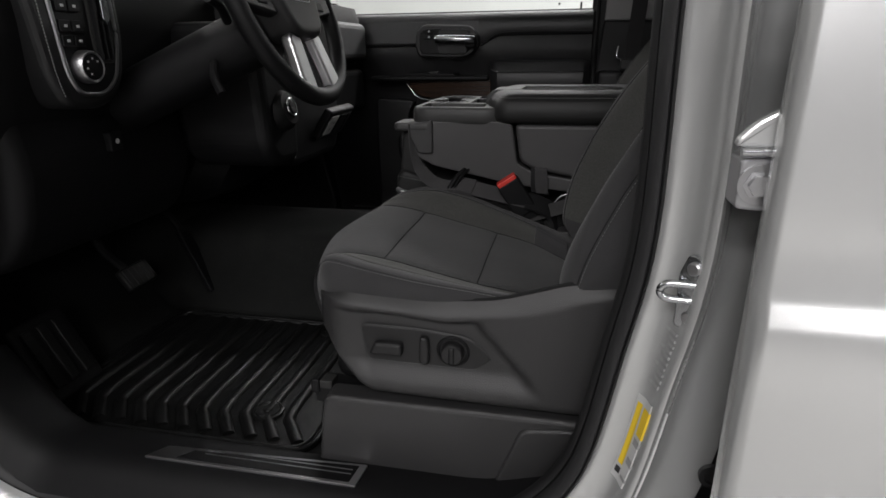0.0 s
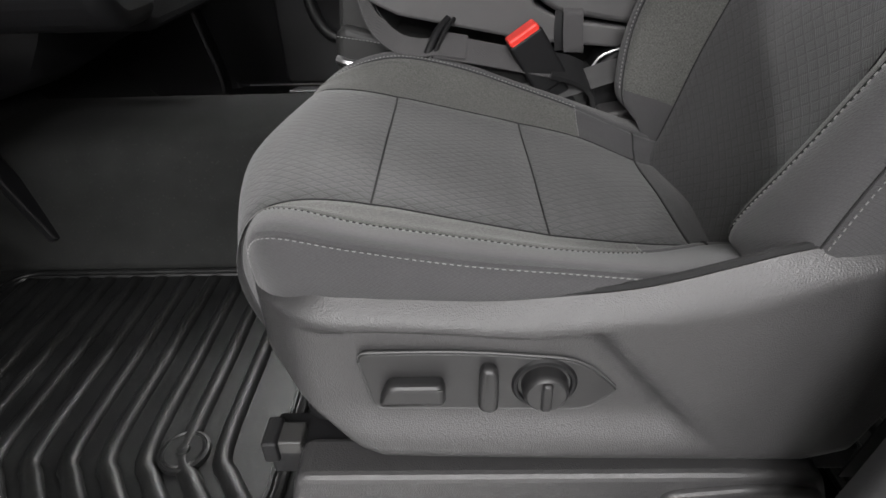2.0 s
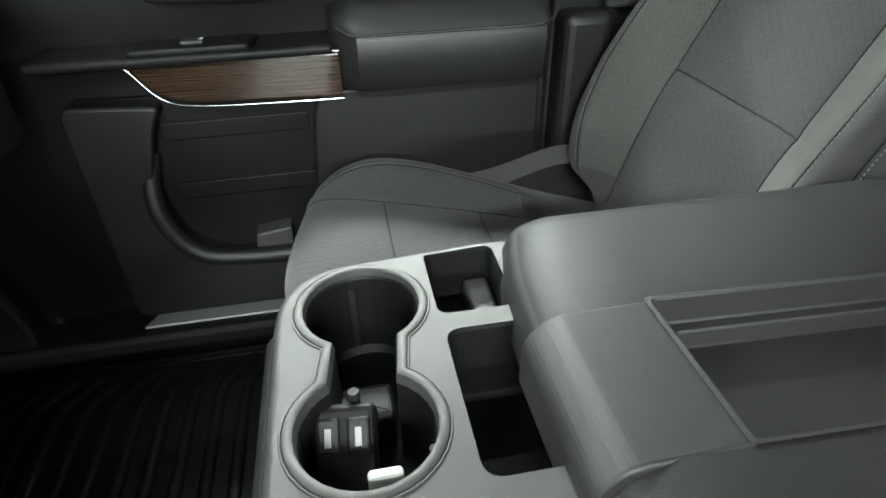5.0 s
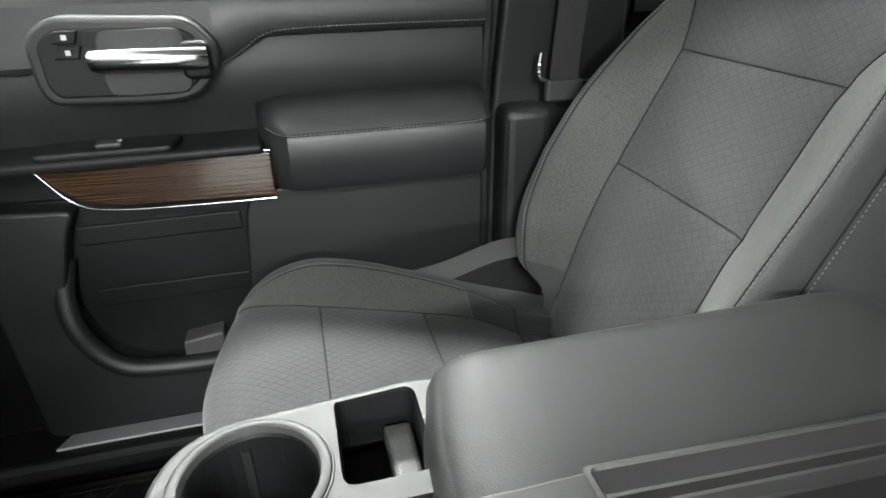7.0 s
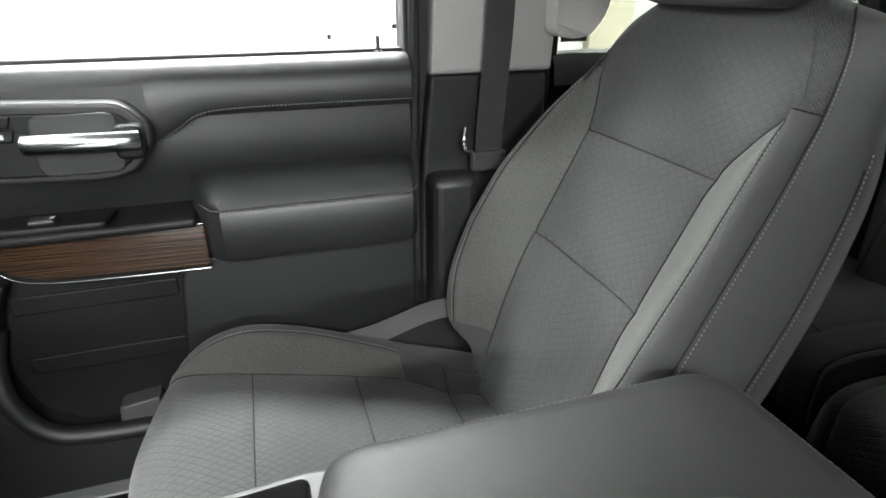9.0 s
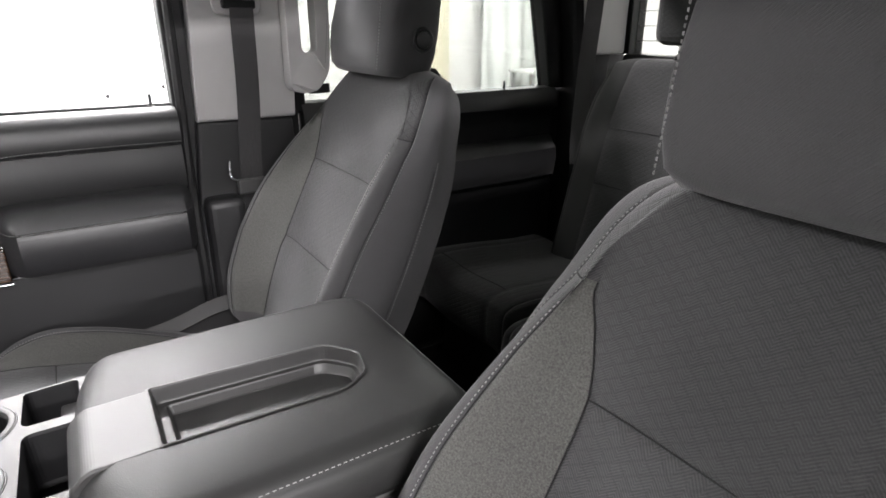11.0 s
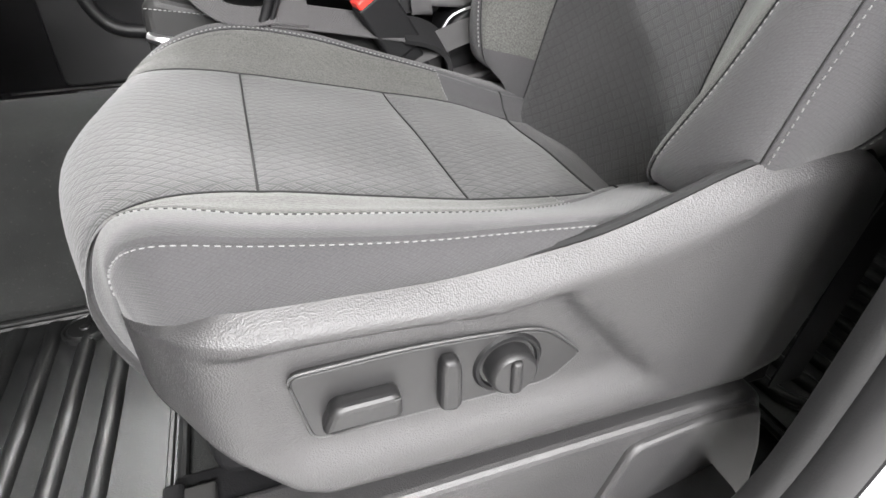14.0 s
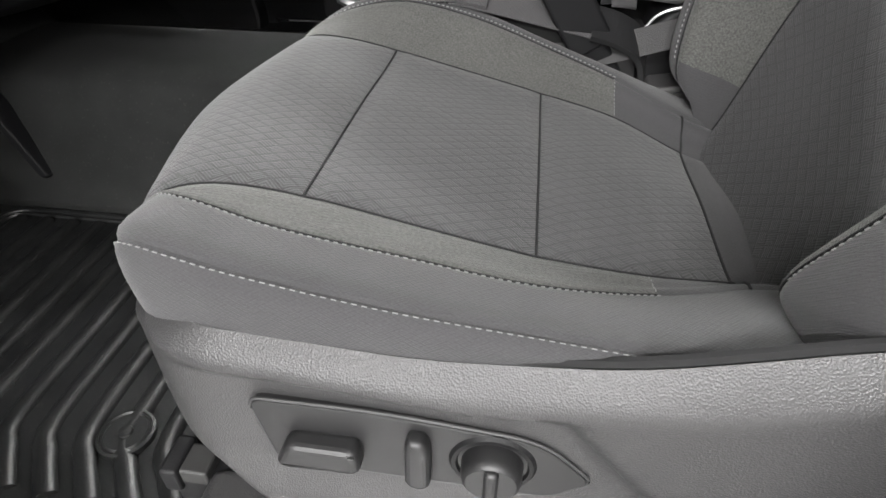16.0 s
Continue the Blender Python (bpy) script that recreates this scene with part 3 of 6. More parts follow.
    for ln, a, b in ((3, 3, 8), (4, 2, 12), (6, 2, 12), (7, 3, 9)):
        part("seam", tube(G[a * per:b * per + 1, ln * f] + N[a * per:b * per + 1, ln * f] * 0.0008, 0.0007, 6, 1), SEAM, seat)
    for ln, st in ((3, 3), (6, 3)):
        part("stitching", stitches(G[st * per, ln * f:(ln + 1) * f + 1], N[st * per, ln * f:(ln + 1) * f + 1]), THREAD, seat, "pale grey seam stitching")
    part("seam", tube(G[2 * per, 3 * f:7 * f + 1] + N[2 * per, 3 * f:7 * f + 1] * 0.0006, 0.0012, 6, 1), SEAM, seat)

    cushion_parts = list(seat.children)
    # backrest: stations from the foot to the top and over it
    ZB = [0.27, 0.33, 0.37, 0.43, 0.50, 0.536, 0.61, 0.689, 0.735, 0.77, 0.82, 0.855, 0.876, 0.876, 0.86]
    QC = [0.115, 0.124, 0.128, 0.128, 0.128, 0.128, 0.128, 0.130, 0.150, 0.168, 0.138, 0.108, 0.085, 0.075, 0.070]
    QI = [0.150, 0.160, 0.170, 0.200, 0.213, 0.214, 0.211, 0.197, 0.186, 0.177, 0.160, 0.137, 0.113, 0.102, 0.096]
    QR = [0.205, 0.226, 0.240, 0.247, 0.247, 0.246, 0.240, 0.223, 0.211, 0.199, 0.183, 0.163, 0.141, 0.131, 0.124]
    QS = [0.200, 0.228, 0.234, 0.256, 0.262, 0.263, 0.261, 0.252, 0.243, 0.232, 0.216, 0.196, 0.172, 0.158, 0.148]
    FI = [-0.030, 0.012, 0.034, 0.052, 0.058, 0.058, 0.052, 0.036, 0.022, 0.010, 0.000, 0, 0, 0, 0]
    FR = [-0.035, 0.004, 0.020, 0.034, 0.038, 0.037, 0.032, 0.014, 0.004, -0.006, -0.010, -0.012, -0.010, -0.006, 0]
    TH = [0.095, 0.097, 0.100, 0.102, 0.102, 0.101, 0.098, 0.094, 0.090, 0.084, 0.078, 0.068, 0.046, 0.022, 0.008]
    DROP = [0, 0, 0, 0, 0, 0, 0, 0, 0, 0.002, 0.006, 0.014, 0.026, 0.032, 0.032]
    FX = [0, 0, 0, 0, 0, 0, 0, 0, 0, 0, 0, -0.004, -0.020, -0.045, -0.062]
    n = len(ZB)
    lines = []
    for side, rows in ((-1, ("B", "S", "R", "I", "C")), (0, ("M",)), (1, ("C", "I", "R", "S", "B"))):
        for r in rows:
            line = []
            for k in range(n):
                x0 = 0.126 + 0.5 * (min(ZB[k], 0.876) - 0.36) - FX[k]
                sunk = (0.030, 0.030, 0.024, 0.010)[k] if k < 4 else 0.0        # the panel draws back at its foot
                q, fwd = {"M": (0, -0.004 - sunk), "C": (QC[k], 0.002 - 0.8 * sunk), "I": (QI[k], FI[k]), "R": (QR[k], FR[k]),
                          "S": (QS[k], -0.42 * TH[k]), "B": (QS[k] - 0.010 - 0.0015 * k, -TH[k])}[r]
                zf = ZB[k] if r in "MC" or k > 2 else {"I": (0.345, 0.346, 0.368), "R": (0.352, 0.350, 0.374)}.get(r, (0.362, 0.368, 0.390))[k]      # the bolsters end above the cushion
                x0 += 0.5 * (zf - ZB[k])
                line.append((x0 - fwd, YC + side * q, zf + 0.25 * fwd - (DROP[k] if r == "B" else 0.8 * DROP[k] if r == "S" else 0.5 * DROP[k] if r == "R" else 0.25 * DROP[k] if r == "I" else 0)))
            lines.append(line)
    gro = (0, (0.0016, 8), (0.0026, 12), (0.0022, 9), (0.0030, 9), 0, (0.0030, 9), (0.0022, 9), (0.0026, 12), (0.0016, 8), 0)
    G, N, f = skin(lines, per, gro, {5: (0.0045, 4, 6), 7: (0.0045, 4, 6)}, inside=(0.36, YC, 0.55))
    for a, b in ((0, 1), (9, 10)):
        part("back_side", patch(G, f, per, a, b, 0, n - 1), EDGE, seat, "charcoal cloth side of the backrest")
    for a, b in ((1, 2), (8, 9)):
        part("back_edge", patch(G, f, per, a, b, 0, n - 1), EDGE, seat, "charcoal cloth edge of the backrest")
    for a, b in ((2, 3), (7, 8)):
        part("back_bolster", patch(G, f, per, a, b, 0, 9), EDGE, seat, "charcoal cloth bolster of the backrest")
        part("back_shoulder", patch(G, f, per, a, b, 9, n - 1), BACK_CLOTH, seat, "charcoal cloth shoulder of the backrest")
        part("seam", tube(G[9 * per, a * f:b * f + 1] + N[9 * per, a * f:b * f + 1] * 0.0004, 0.0009, 6, 1), SEAM, seat)
    for a, b in ((3, 4), (6, 7)):
        part("back_insert", patch(G, f, per, a, b, 2, 9), INSERT, seat, "lighter grey melange cloth insert")
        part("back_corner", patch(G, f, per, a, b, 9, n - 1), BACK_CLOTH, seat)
        part("back_corner", patch(G, f, per, a, b, 0, 2), EDGE, seat)
    for a, b in ((0, 5), (5, 7), (7, n - 1)):
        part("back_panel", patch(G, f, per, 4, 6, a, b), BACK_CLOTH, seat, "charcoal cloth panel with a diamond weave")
    for ln in (1, 2, 3, 7, 8, 9):
        lo, hi = (2 * per, 9 * per - 2) if ln in (1, 3, 7, 9) else (2 * per, 11 * per)
        off = f * ln + (-1 if ln < 5 else 1)
        part("stitching", stitches(G[lo:hi, off], N[lo:hi, off]), THREAD, seat, "pale grey seam stitching")
    for k in (5, 7):
        part("seam", tube(G[k * per, 4 * f:6 * f + 1] + N[k * per, 4 * f:6 * f + 1] * 0.0016, 0.0008, 6, 1), SEAM, seat)
    for ln, a, b in ((3, 1, 9), (4, 1, 9), (6, 1, 9), (7, 1, 9), (2, 1, 12), (8, 1, 12), (1, 2, 8), (9, 2, 8)):
        part("seam", tube(G[a * per:b * per + 1, ln * f] + N[a * per:b * per + 1, ln * f] * 0.0008, 0.0008, 6, 1), SEAM, seat)
    # shell behind the upholstery
    rows = []
    for k in range(n):
        x0 = 0.126 + 0.5 * (min(ZB[k], 0.876) - 0.36) - FX[k]
        e = TH[k]
        rows.append([(x0 + e + (0.010 if 0 < j < 6 else 0) * (k < 12), YC + (QS[k] - 0.010 - 0.0015 * k) * (j - 3) / 3, ZB[k] - 0.25 * e - (DROP[k] if j in (0, 6) else 0)) for j in range(7)])
    part("back_shell", grid(rows), SOFT, seat, "black vinyl back of the seat")

    # headrest with its two posts and side button
    tilt = pose(0.384, YC + 0.010, 0.876, 0, 7, 0)
    rows = []
    for z, w, d, o in ((-0.020, 0.098, 0.030, 0.0), (-0.017, 0.113, 0.044, 0.0), (-0.006, 0.126, 0.053, 0.0), (0.02, 0.133, 0.057, 0.0), (0.06, 0.136, 0.057, 0.002), (0.11, 0.134, 0.053, 0.006),
                       (0.145, 0.127, 0.046, 0.010), (0.158, 0.113, 0.034, 0.012), (0.163, 0.095, 0.022, 0.013)):
        row = []
        for k in range(40):
            a = 2 * math.pi * k / 40
            c, s = math.cos(a), math.sin(a)
            e = 0.42
            row.append(tilt @ Vector((o + d * math.copysign(abs(c) ** e, c), w * math.copysign(abs(s) ** e, s), z)))
        rows.append(row)
    b = grid(rows, closed=True)
    b.faces.new([v for v in list(b.verts)[-40:]])
    b.faces.new([v for v in list(b.verts)[:40]][::-1])
    part("headrest", b, EDGE, seat, "charcoal cloth padded headrest", 60)
    for s in (-1, 1):
        ln = [tilt @ Vector((-0.0582 if -0.03 < z < 0.12 else -0.052, s * 0.113, z)) for z in (-0.008, 0.01, 0.03, 0.07, 0.11, 0.135)]
        part("headrest_seam", stitches(catmull([tuple(p) for p in ln], 8), (-0.99, 0, 0.12)), THREAD, seat)
    for s in (-0.06, 0.06):
        part("headrest_post", tube([tilt @ Vector((0.0, s, -0.12)), tilt @ Vector((0, s, -0.03))], 0.006, per=1), DARK, seat, "dark headrest post")
    btn = tilt.to_3x3() @ Matrix.Rotation(radians(90), 3, "X")
    b = turned([(0.021, -0.004), (0.021, 0.002), (0.018, 0.0045), (0.015, 0.002), (0.0145, 0.0015), (0.013, 0.0045), (0.009, 0.0055), (0.0, 0.0055)], tilt @ Vector((0.012, -0.1345, 0.045)), btn)
    part("headrest_button", b, SOFT, seat, "round black headrest release button")

    back_parts = set(seat.children) - set(cushion_parts)
    # moulded side shield round the cushion's foot
    plan = [(0.232, YC - 0.238), (0.222, YC - 0.256), (0.19, YC - 0.262), (0.12, YC - 0.263), (0.02, YC - 0.262), (-0.08, YC - 0.261), (-0.18, YC - 0.259), (-0.235, YC - 0.256),
            (-0.265, YC - 0.240), (-0.288, YC - 0.208), (-0.305, YC - 0.13), (-0.312, YC), (-0.305, YC + 0.14), (-0.290, YC + 0.205), (-0.25, YC + 0.246), (-0.15, YC + 0.25), (0.05, YC + 0.25), (0.2, YC + 0.24)]
    path = catmull([(x, y, 0) for x, y in plan], 12)
    rows = []
    for i, p in enumerate(path):
        x, y = p[0], p[1]
        t = path[min(i + 1, len(path) - 1)] - path[max(i - 1, 0)]
        nrm = Vector((t[1], -t[0], 0)).normalized()
        if nrm.dot(Vector((x + 0.03, y - YC, 0))) < 0:
            nrm = -nrm
        side = min(1.0, max(0.0, (abs(y - YC) - 0.2) / 0.045))
        near = x + np.linspace(-0.024, 0.024, 9)
        top = np.interp(near, [-0.345, -0.31, -0.28, -0.25, -0.21, -0.11, -0.01, 0.04, 0.09, 0.125, 0.16, 0.19, 0.215, 0.235], [0.340, 0.346, 0.358, 0.366, 0.364, 0.360, 0.370, 0.385, 0.402, 0.405, 0.406, 0.400, 0.372, 0.33]).mean()
        bot = np.interp(x, [-0.31, -0.285, -0.272, -0.248, -0.214, -0.196, -0.1, 0.134, 0.166, 0.186, 0.205, 0.235], [0.285, 0.290, 0.285, 0.252, 0.219, 0.209, 0.208, 0.206, 0.217, 0.279, 0.340, 0.37])
        ridge = np.interp(near, [-0.30, -0.265, -0.238, -0.14, -0.08, -0.03, 0.03, 0.078, 0.114, 0.2], [0.354, 0.358, 0.349, 0.346, 0.340, 0.348, 0.352, 0.368, 0.388, 0.392]).mean()
        ridge = min(ridge, top - 0.006)
        row = []
        for k in range(45):
            u = k / 44
            z = bot + (top - bot) * u
            push = 0.0
            # rolled top rim falls away towards the cushion
            if z > ridge:
                push -= 0.013 * ((z - ridge) / max(0.008, top - ridge)) ** 1.3
            # scooped field round the switches
            edge = -0.028 + max(0.0, 0.332 - z) * 0.86
            sc = min(1, max(0, (ridge - 0.003 - z) / 0.010)) * min(1, max(0, (edge - x) / 0.012)) * min(1, max(0, (x + 0.262) / 0.06)) * min(1, max(0, (z - 0.222) / 0.04))
            sc = sc * sc * (3 - 2 * sc)
            push -= 0.013 * sc * side
            if z < bot + 0.012:
                push -= 0.006 * (1 - (z - bot) / 0.012) ** 2
            row.append((x + nrm.x * push, y + nrm.y * push, z))
        rows.append(row)
    b = grid(rows)
    made = bmesh.ops.extrude_edge_only(b, edges=[e for e in b.edges if e.is_boundary])
    for v in [v for v in made["geom"] if isinstance(v, bmesh.types.BMVert)]:
        inward = Vector((max(-0.2, v.co.x) - v.co.x, YC - v.co.y, 0)).normalized()
        v.co += inward * 0.024 + Vector((0, 0, -0.024 if v.co.z > 0.31 else -0.004))
    # Dark tube laid in the joint to stand for the shade below the cushion.
    rim = [(r[-1][0], r[-1][1] + (0.004 if r[-1][1] < YC else -0.004), r[-1][2] + 0.0005) for r in rows[16:-30]]
    part("shield_gap", tube(rim, 0.0032, seg=6, per=1), SEAM, seat, "dark tube in the joint between cushion and shield, for its shade")
    part("side_shield", b, PLASTIC, seat, "charcoal grained plastic seat side shield", 50)
    if switches:
        yf, before = YC - 0.2495, set(seat.children)
        out = round_outline([(-0.210, 0.311), (-0.201, 0.257), (-0.040, 0.254), (-0.018, 0.273), (-0.047, 0.303), (-0.135, 0.312)], [0.008, 0.008, 0.010, 0.006, 0.02, 0.05], 6)
        part("switch_plate", prism(out, "y", yf - 0.0022, yf + 0.012, 0.0012), SWITCH, seat, "smooth charcoal switch plate")
        # Thin black tube drawn for the shade line round the plate.
        lp = [(p[0], yf - 0.0006, p[1]) for p in offset_loop(out, 0.0008)]
        part("plate_gap", tube(lp + lp[:1], 0.0011, seg=6, per=1, caps=False), INK, seat)
        b = prism(round_outline([(-0.196, 0.272), (-0.188, 0.290), (-0.147, 0.290), (-0.146, 0.270), (-0.190, 0.268)], 0.006, 5), "y", yf - 0.015, yf, 0.0045, 3)
        part("seat_slider", b, SWITCH, seat, "long rocker for moving the seat")
        part("slider_tick", box(-0.152, -0.148, yf - 0.0156, yf - 0.0145, 0.2872, 0.2882), INK, seat)
        b = prism(round_outline([(-0.122, 0.262), (-0.113, 0.258), (-0.107, 0.262), (-0.107, 0.295), (-0.110, 0.303), (-0.119, 0.303), (-0.121, 0.297)], 0.004, 4), "y", yf - 0.012, yf, 0.004, 3)
        part("recline_lever", b, SWITCH, seat, "upright rocker for the backrest")
        c = (-0.073, yf, 0.281)
        part("lumbar_bezel", turned([(0.0245, -0.001), (0.0245, 0.0022), (0.0228, 0.0042), (0.0205, 0.0042), (0.0192, 0.0018), (0.0, 0.0018)], c, ALONG_Y, 40), DARK, seat, "raised ring round the lumbar dial")
        part("lumbar_dial", turned([(0.0174, 0.001), (0.0168, 0.0105), (0.0158, 0.0140), (0.0140, 0.0155), (0.0, 0.0160)], c, ALONG_Y, 40), SWITCH, seat, "round lumbar dial")
        part("dial_grip", prism(rect(-0.0770, -0.0690, 0.2675, 0.2945, 0.004), "y", yf - 0.0190, yf - 0.012, 0.003, 3), SWITCH, seat, "ridge across the dial")
        for o in set(seat.children) - before:
            o.data.transform(Matrix.Translation((0.001, 0, 0.006)))
        # embossed pill with a word on the rim
        xv = Vector((0.91, 0.0, 0.41)).normalized()
        nv = Vector((0.10, -0.82, 0.57))
        nv = (nv - xv * nv.dot(xv)).normalized()
        yv = nv.cross(xv)
        m = Matrix((xv, yv, nv)).transposed().to_4x4()
        m.translation = Vector((0.058, YC - 0.2585, 0.370))
        part("airbag_word", words("AIRBAG", 0.0046, m, 0.00008), PLASTIC, seat, "small embossed word on the shield")
        lp = [m @ Vector((p[0], p[1], 0)) for p in rect(-0.014, 0.014, -0.0040, 0.0040, 0.0038, 6)]
        part("emboss_ring", tube(lp + lp[:1], 0.0002, seg=6, per=1, caps=False), PLASTIC, seat)
    # seat base, track and riser cover
    part("seat_pan", box(-0.27, 0.19, YC - 0.22, YC + 0.22, 0.20, 0.30, 0.02), DARK, seat, "black seat pan")
    for s in (-1, 1):
        part("seat_track", box(-0.300, 0.20, YC + s * 0.215 - 0.022, YC + s * 0.215 + 0.022, 0.165, 0.196, 0.004), DARK, seat, "steel seat track")
        part("track_end", box(-0.298, -0.270, YC + s * 0.225 - 0.012, YC + s * 0.225 + 0.012, 0.190, 0.205, 0.002), LATCH, seat)
        part("track_cap", box(-0.304, -0.290, YC + s * 0.225 - 0.016, YC + s * 0.225 + 0.016, 0.184, 0.208, 0.003), DARK, seat)
        out = round_outline([(-0.292, 0.04), (-0.278, 0.165), (-0.270, 0.200), (0.10, 0.200), (0.155, 0.196), (0.180, 0.13), (0.19, 0.04)], 0.012)
        ya, yb = sorted((YC + s * 0.268, YC + s * 0.225))
        part("riser_cover", prism(out, "y", ya, yb, 0.007, 3), PLASTIC, seat, "charcoal plastic cover of the seat riser")
    ya = YC - 0.268
    b = prism(round_outline([(0.03, 0.182), (0.10, 0.190), (0.155, 0.184), (0.172, 0.13), (0.182, 0.06), (0.10, 0.06), (-0.02, 0.05)], 0.012), "y", ya - 0.006, ya + 0.01, 0.005, 3)
    part("riser_panel", b, PLASTIC, seat)
    for o in set(seat.children) - back_parts:
        o.data.transform(Matrix.Translation(slide))
    for o in back_parts:
        o.data.transform(Matrix.Translation((-0.012, -0.008, 0.004)))
    return seat


front_seat("car_seat", (0, 0, 0), "charcoal cloth driver's seat with power switches", True, (0.010, 0, 0))
front_seat("car_seat", (0.092, 0.862, 0.034), "charcoal cloth front passenger seat", False, (-0.033, -0.009, -0.017))


# ---------------------------------------------------------------- centre console and folding armrest
def holed(outline, holes, z):
    """A flat sheet at z with holes: outline and holes are 2D loops. Filled by triangles."""
    pts, edges = [], []
    for loop in (outline, *holes):
        s, n = len(pts), len(loop)
        pts += [Vector((p[0], p[1])) for p in loop]
        edges += [(s + k, s + (k + 1) % n) for k in range(n)]
    vs2, _, tris, *_ = mathutils.geometry.delaunay_2d_cdt(pts, edges, [], 0, 1e-6)

    def within(c, loop):
        hit = False
        for k in range(len(loop)):
            a, b = loop[k - 1], loop[k]
            if (a[1] > c[1]) != (b[1] > c[1]) and c[0] < a[0] + (c[1] - a[1]) * (b[0] - a[0]) / (b[1] - a[1]):
                hit = not hit
        return hit

    bm = bmesh.new()
    vs = [bm.verts.new((v[0], v[1], z)) for v in vs2]
    for t in tris:
        c = (sum(vs2[i][0] for i in t) / 3, sum(vs2[i][1] for i in t) / 3)
        if within(c, outline) and not any(within(c, h) for h in holes):
            bm.faces.new([vs[i] for i in t])
    return bm


def bucket(loop, z0, z1, shrink=0.92, bm=None):
    """The walls and floor of a pocket sunk from z1 to z0."""
    bm = bm or bmesh.new()
    c = Vector((sum(p[0] for p in loop) / len(loop), sum(p[1] for p in loop) / len(loop)))
    rows = []
    for z, s in ((z1, 1.0), (z1 - 0.003, 0.985), (z0 + 0.006, shrink), (z0, shrink - 0.04)):
        rows.append([(c.x + (p[0] - c.x) * s, c.y + (p[1] - c.y) * s, z) for p in loop])
    grid(rows, bm, closed=True)
    bm.verts.ensure_lookup_table()
    bm.faces.new(list(bm.verts)[-len(loop):])
    return bm


def stepped(loop):
    """A sunk tray with a ledge round its floor."""
    c = Vector((sum(p[0] for p in loop) / len(loop), sum(p[1] for p in loop) / len(loop)))
    bm = grid([[(c.x + (p[0] - c.x) * (1 - d / 0.09), c.y + (p[1] - c.y) * (1 - d / 0.048), z) for p in loop] for d, z in
               ((-0.002, 0.6150), (0.0, 0.6155), (0.001, 0.6140), (0.003, 0.598), (0.004, 0.5965), (0.009, 0.596), (0.010, 0.5945), (0.0115, 0.586), (0.013, 0.5845))], closed=True)
    bm.verts.ensure_lookup_table()
    bm.faces.new(list(bm.verts)[-len(loop):])
    return bm


def pill(cx, cy, r, n=26, a0=0, a1=360):
    return [(cx + r * math.cos(radians(a0 + (a1 - a0) * k / n)), cy + r * math.sin(radians(a0 + (a1 - a0) * k / n))) for k in range(n + (a1 - a0 < 360))]


def cup_loop(grow=0.0):
    """Two cup wells joined by a neck, as one loop."""
    r, c1, c2, w = 0.038 + grow, (-0.194, 1.648), (-0.198, 1.545), 0.019 + grow
    a = math.degrees(math.asin(w / r))
    top = pill(c1[0], c1[1], r, 24, 270 + a, 270 + a + 360 - 2 * a)
    low = pill(c2[0], c2[1], r, 24, 90 + a, 90 + a + 360 - 2 * a)
    return top + low


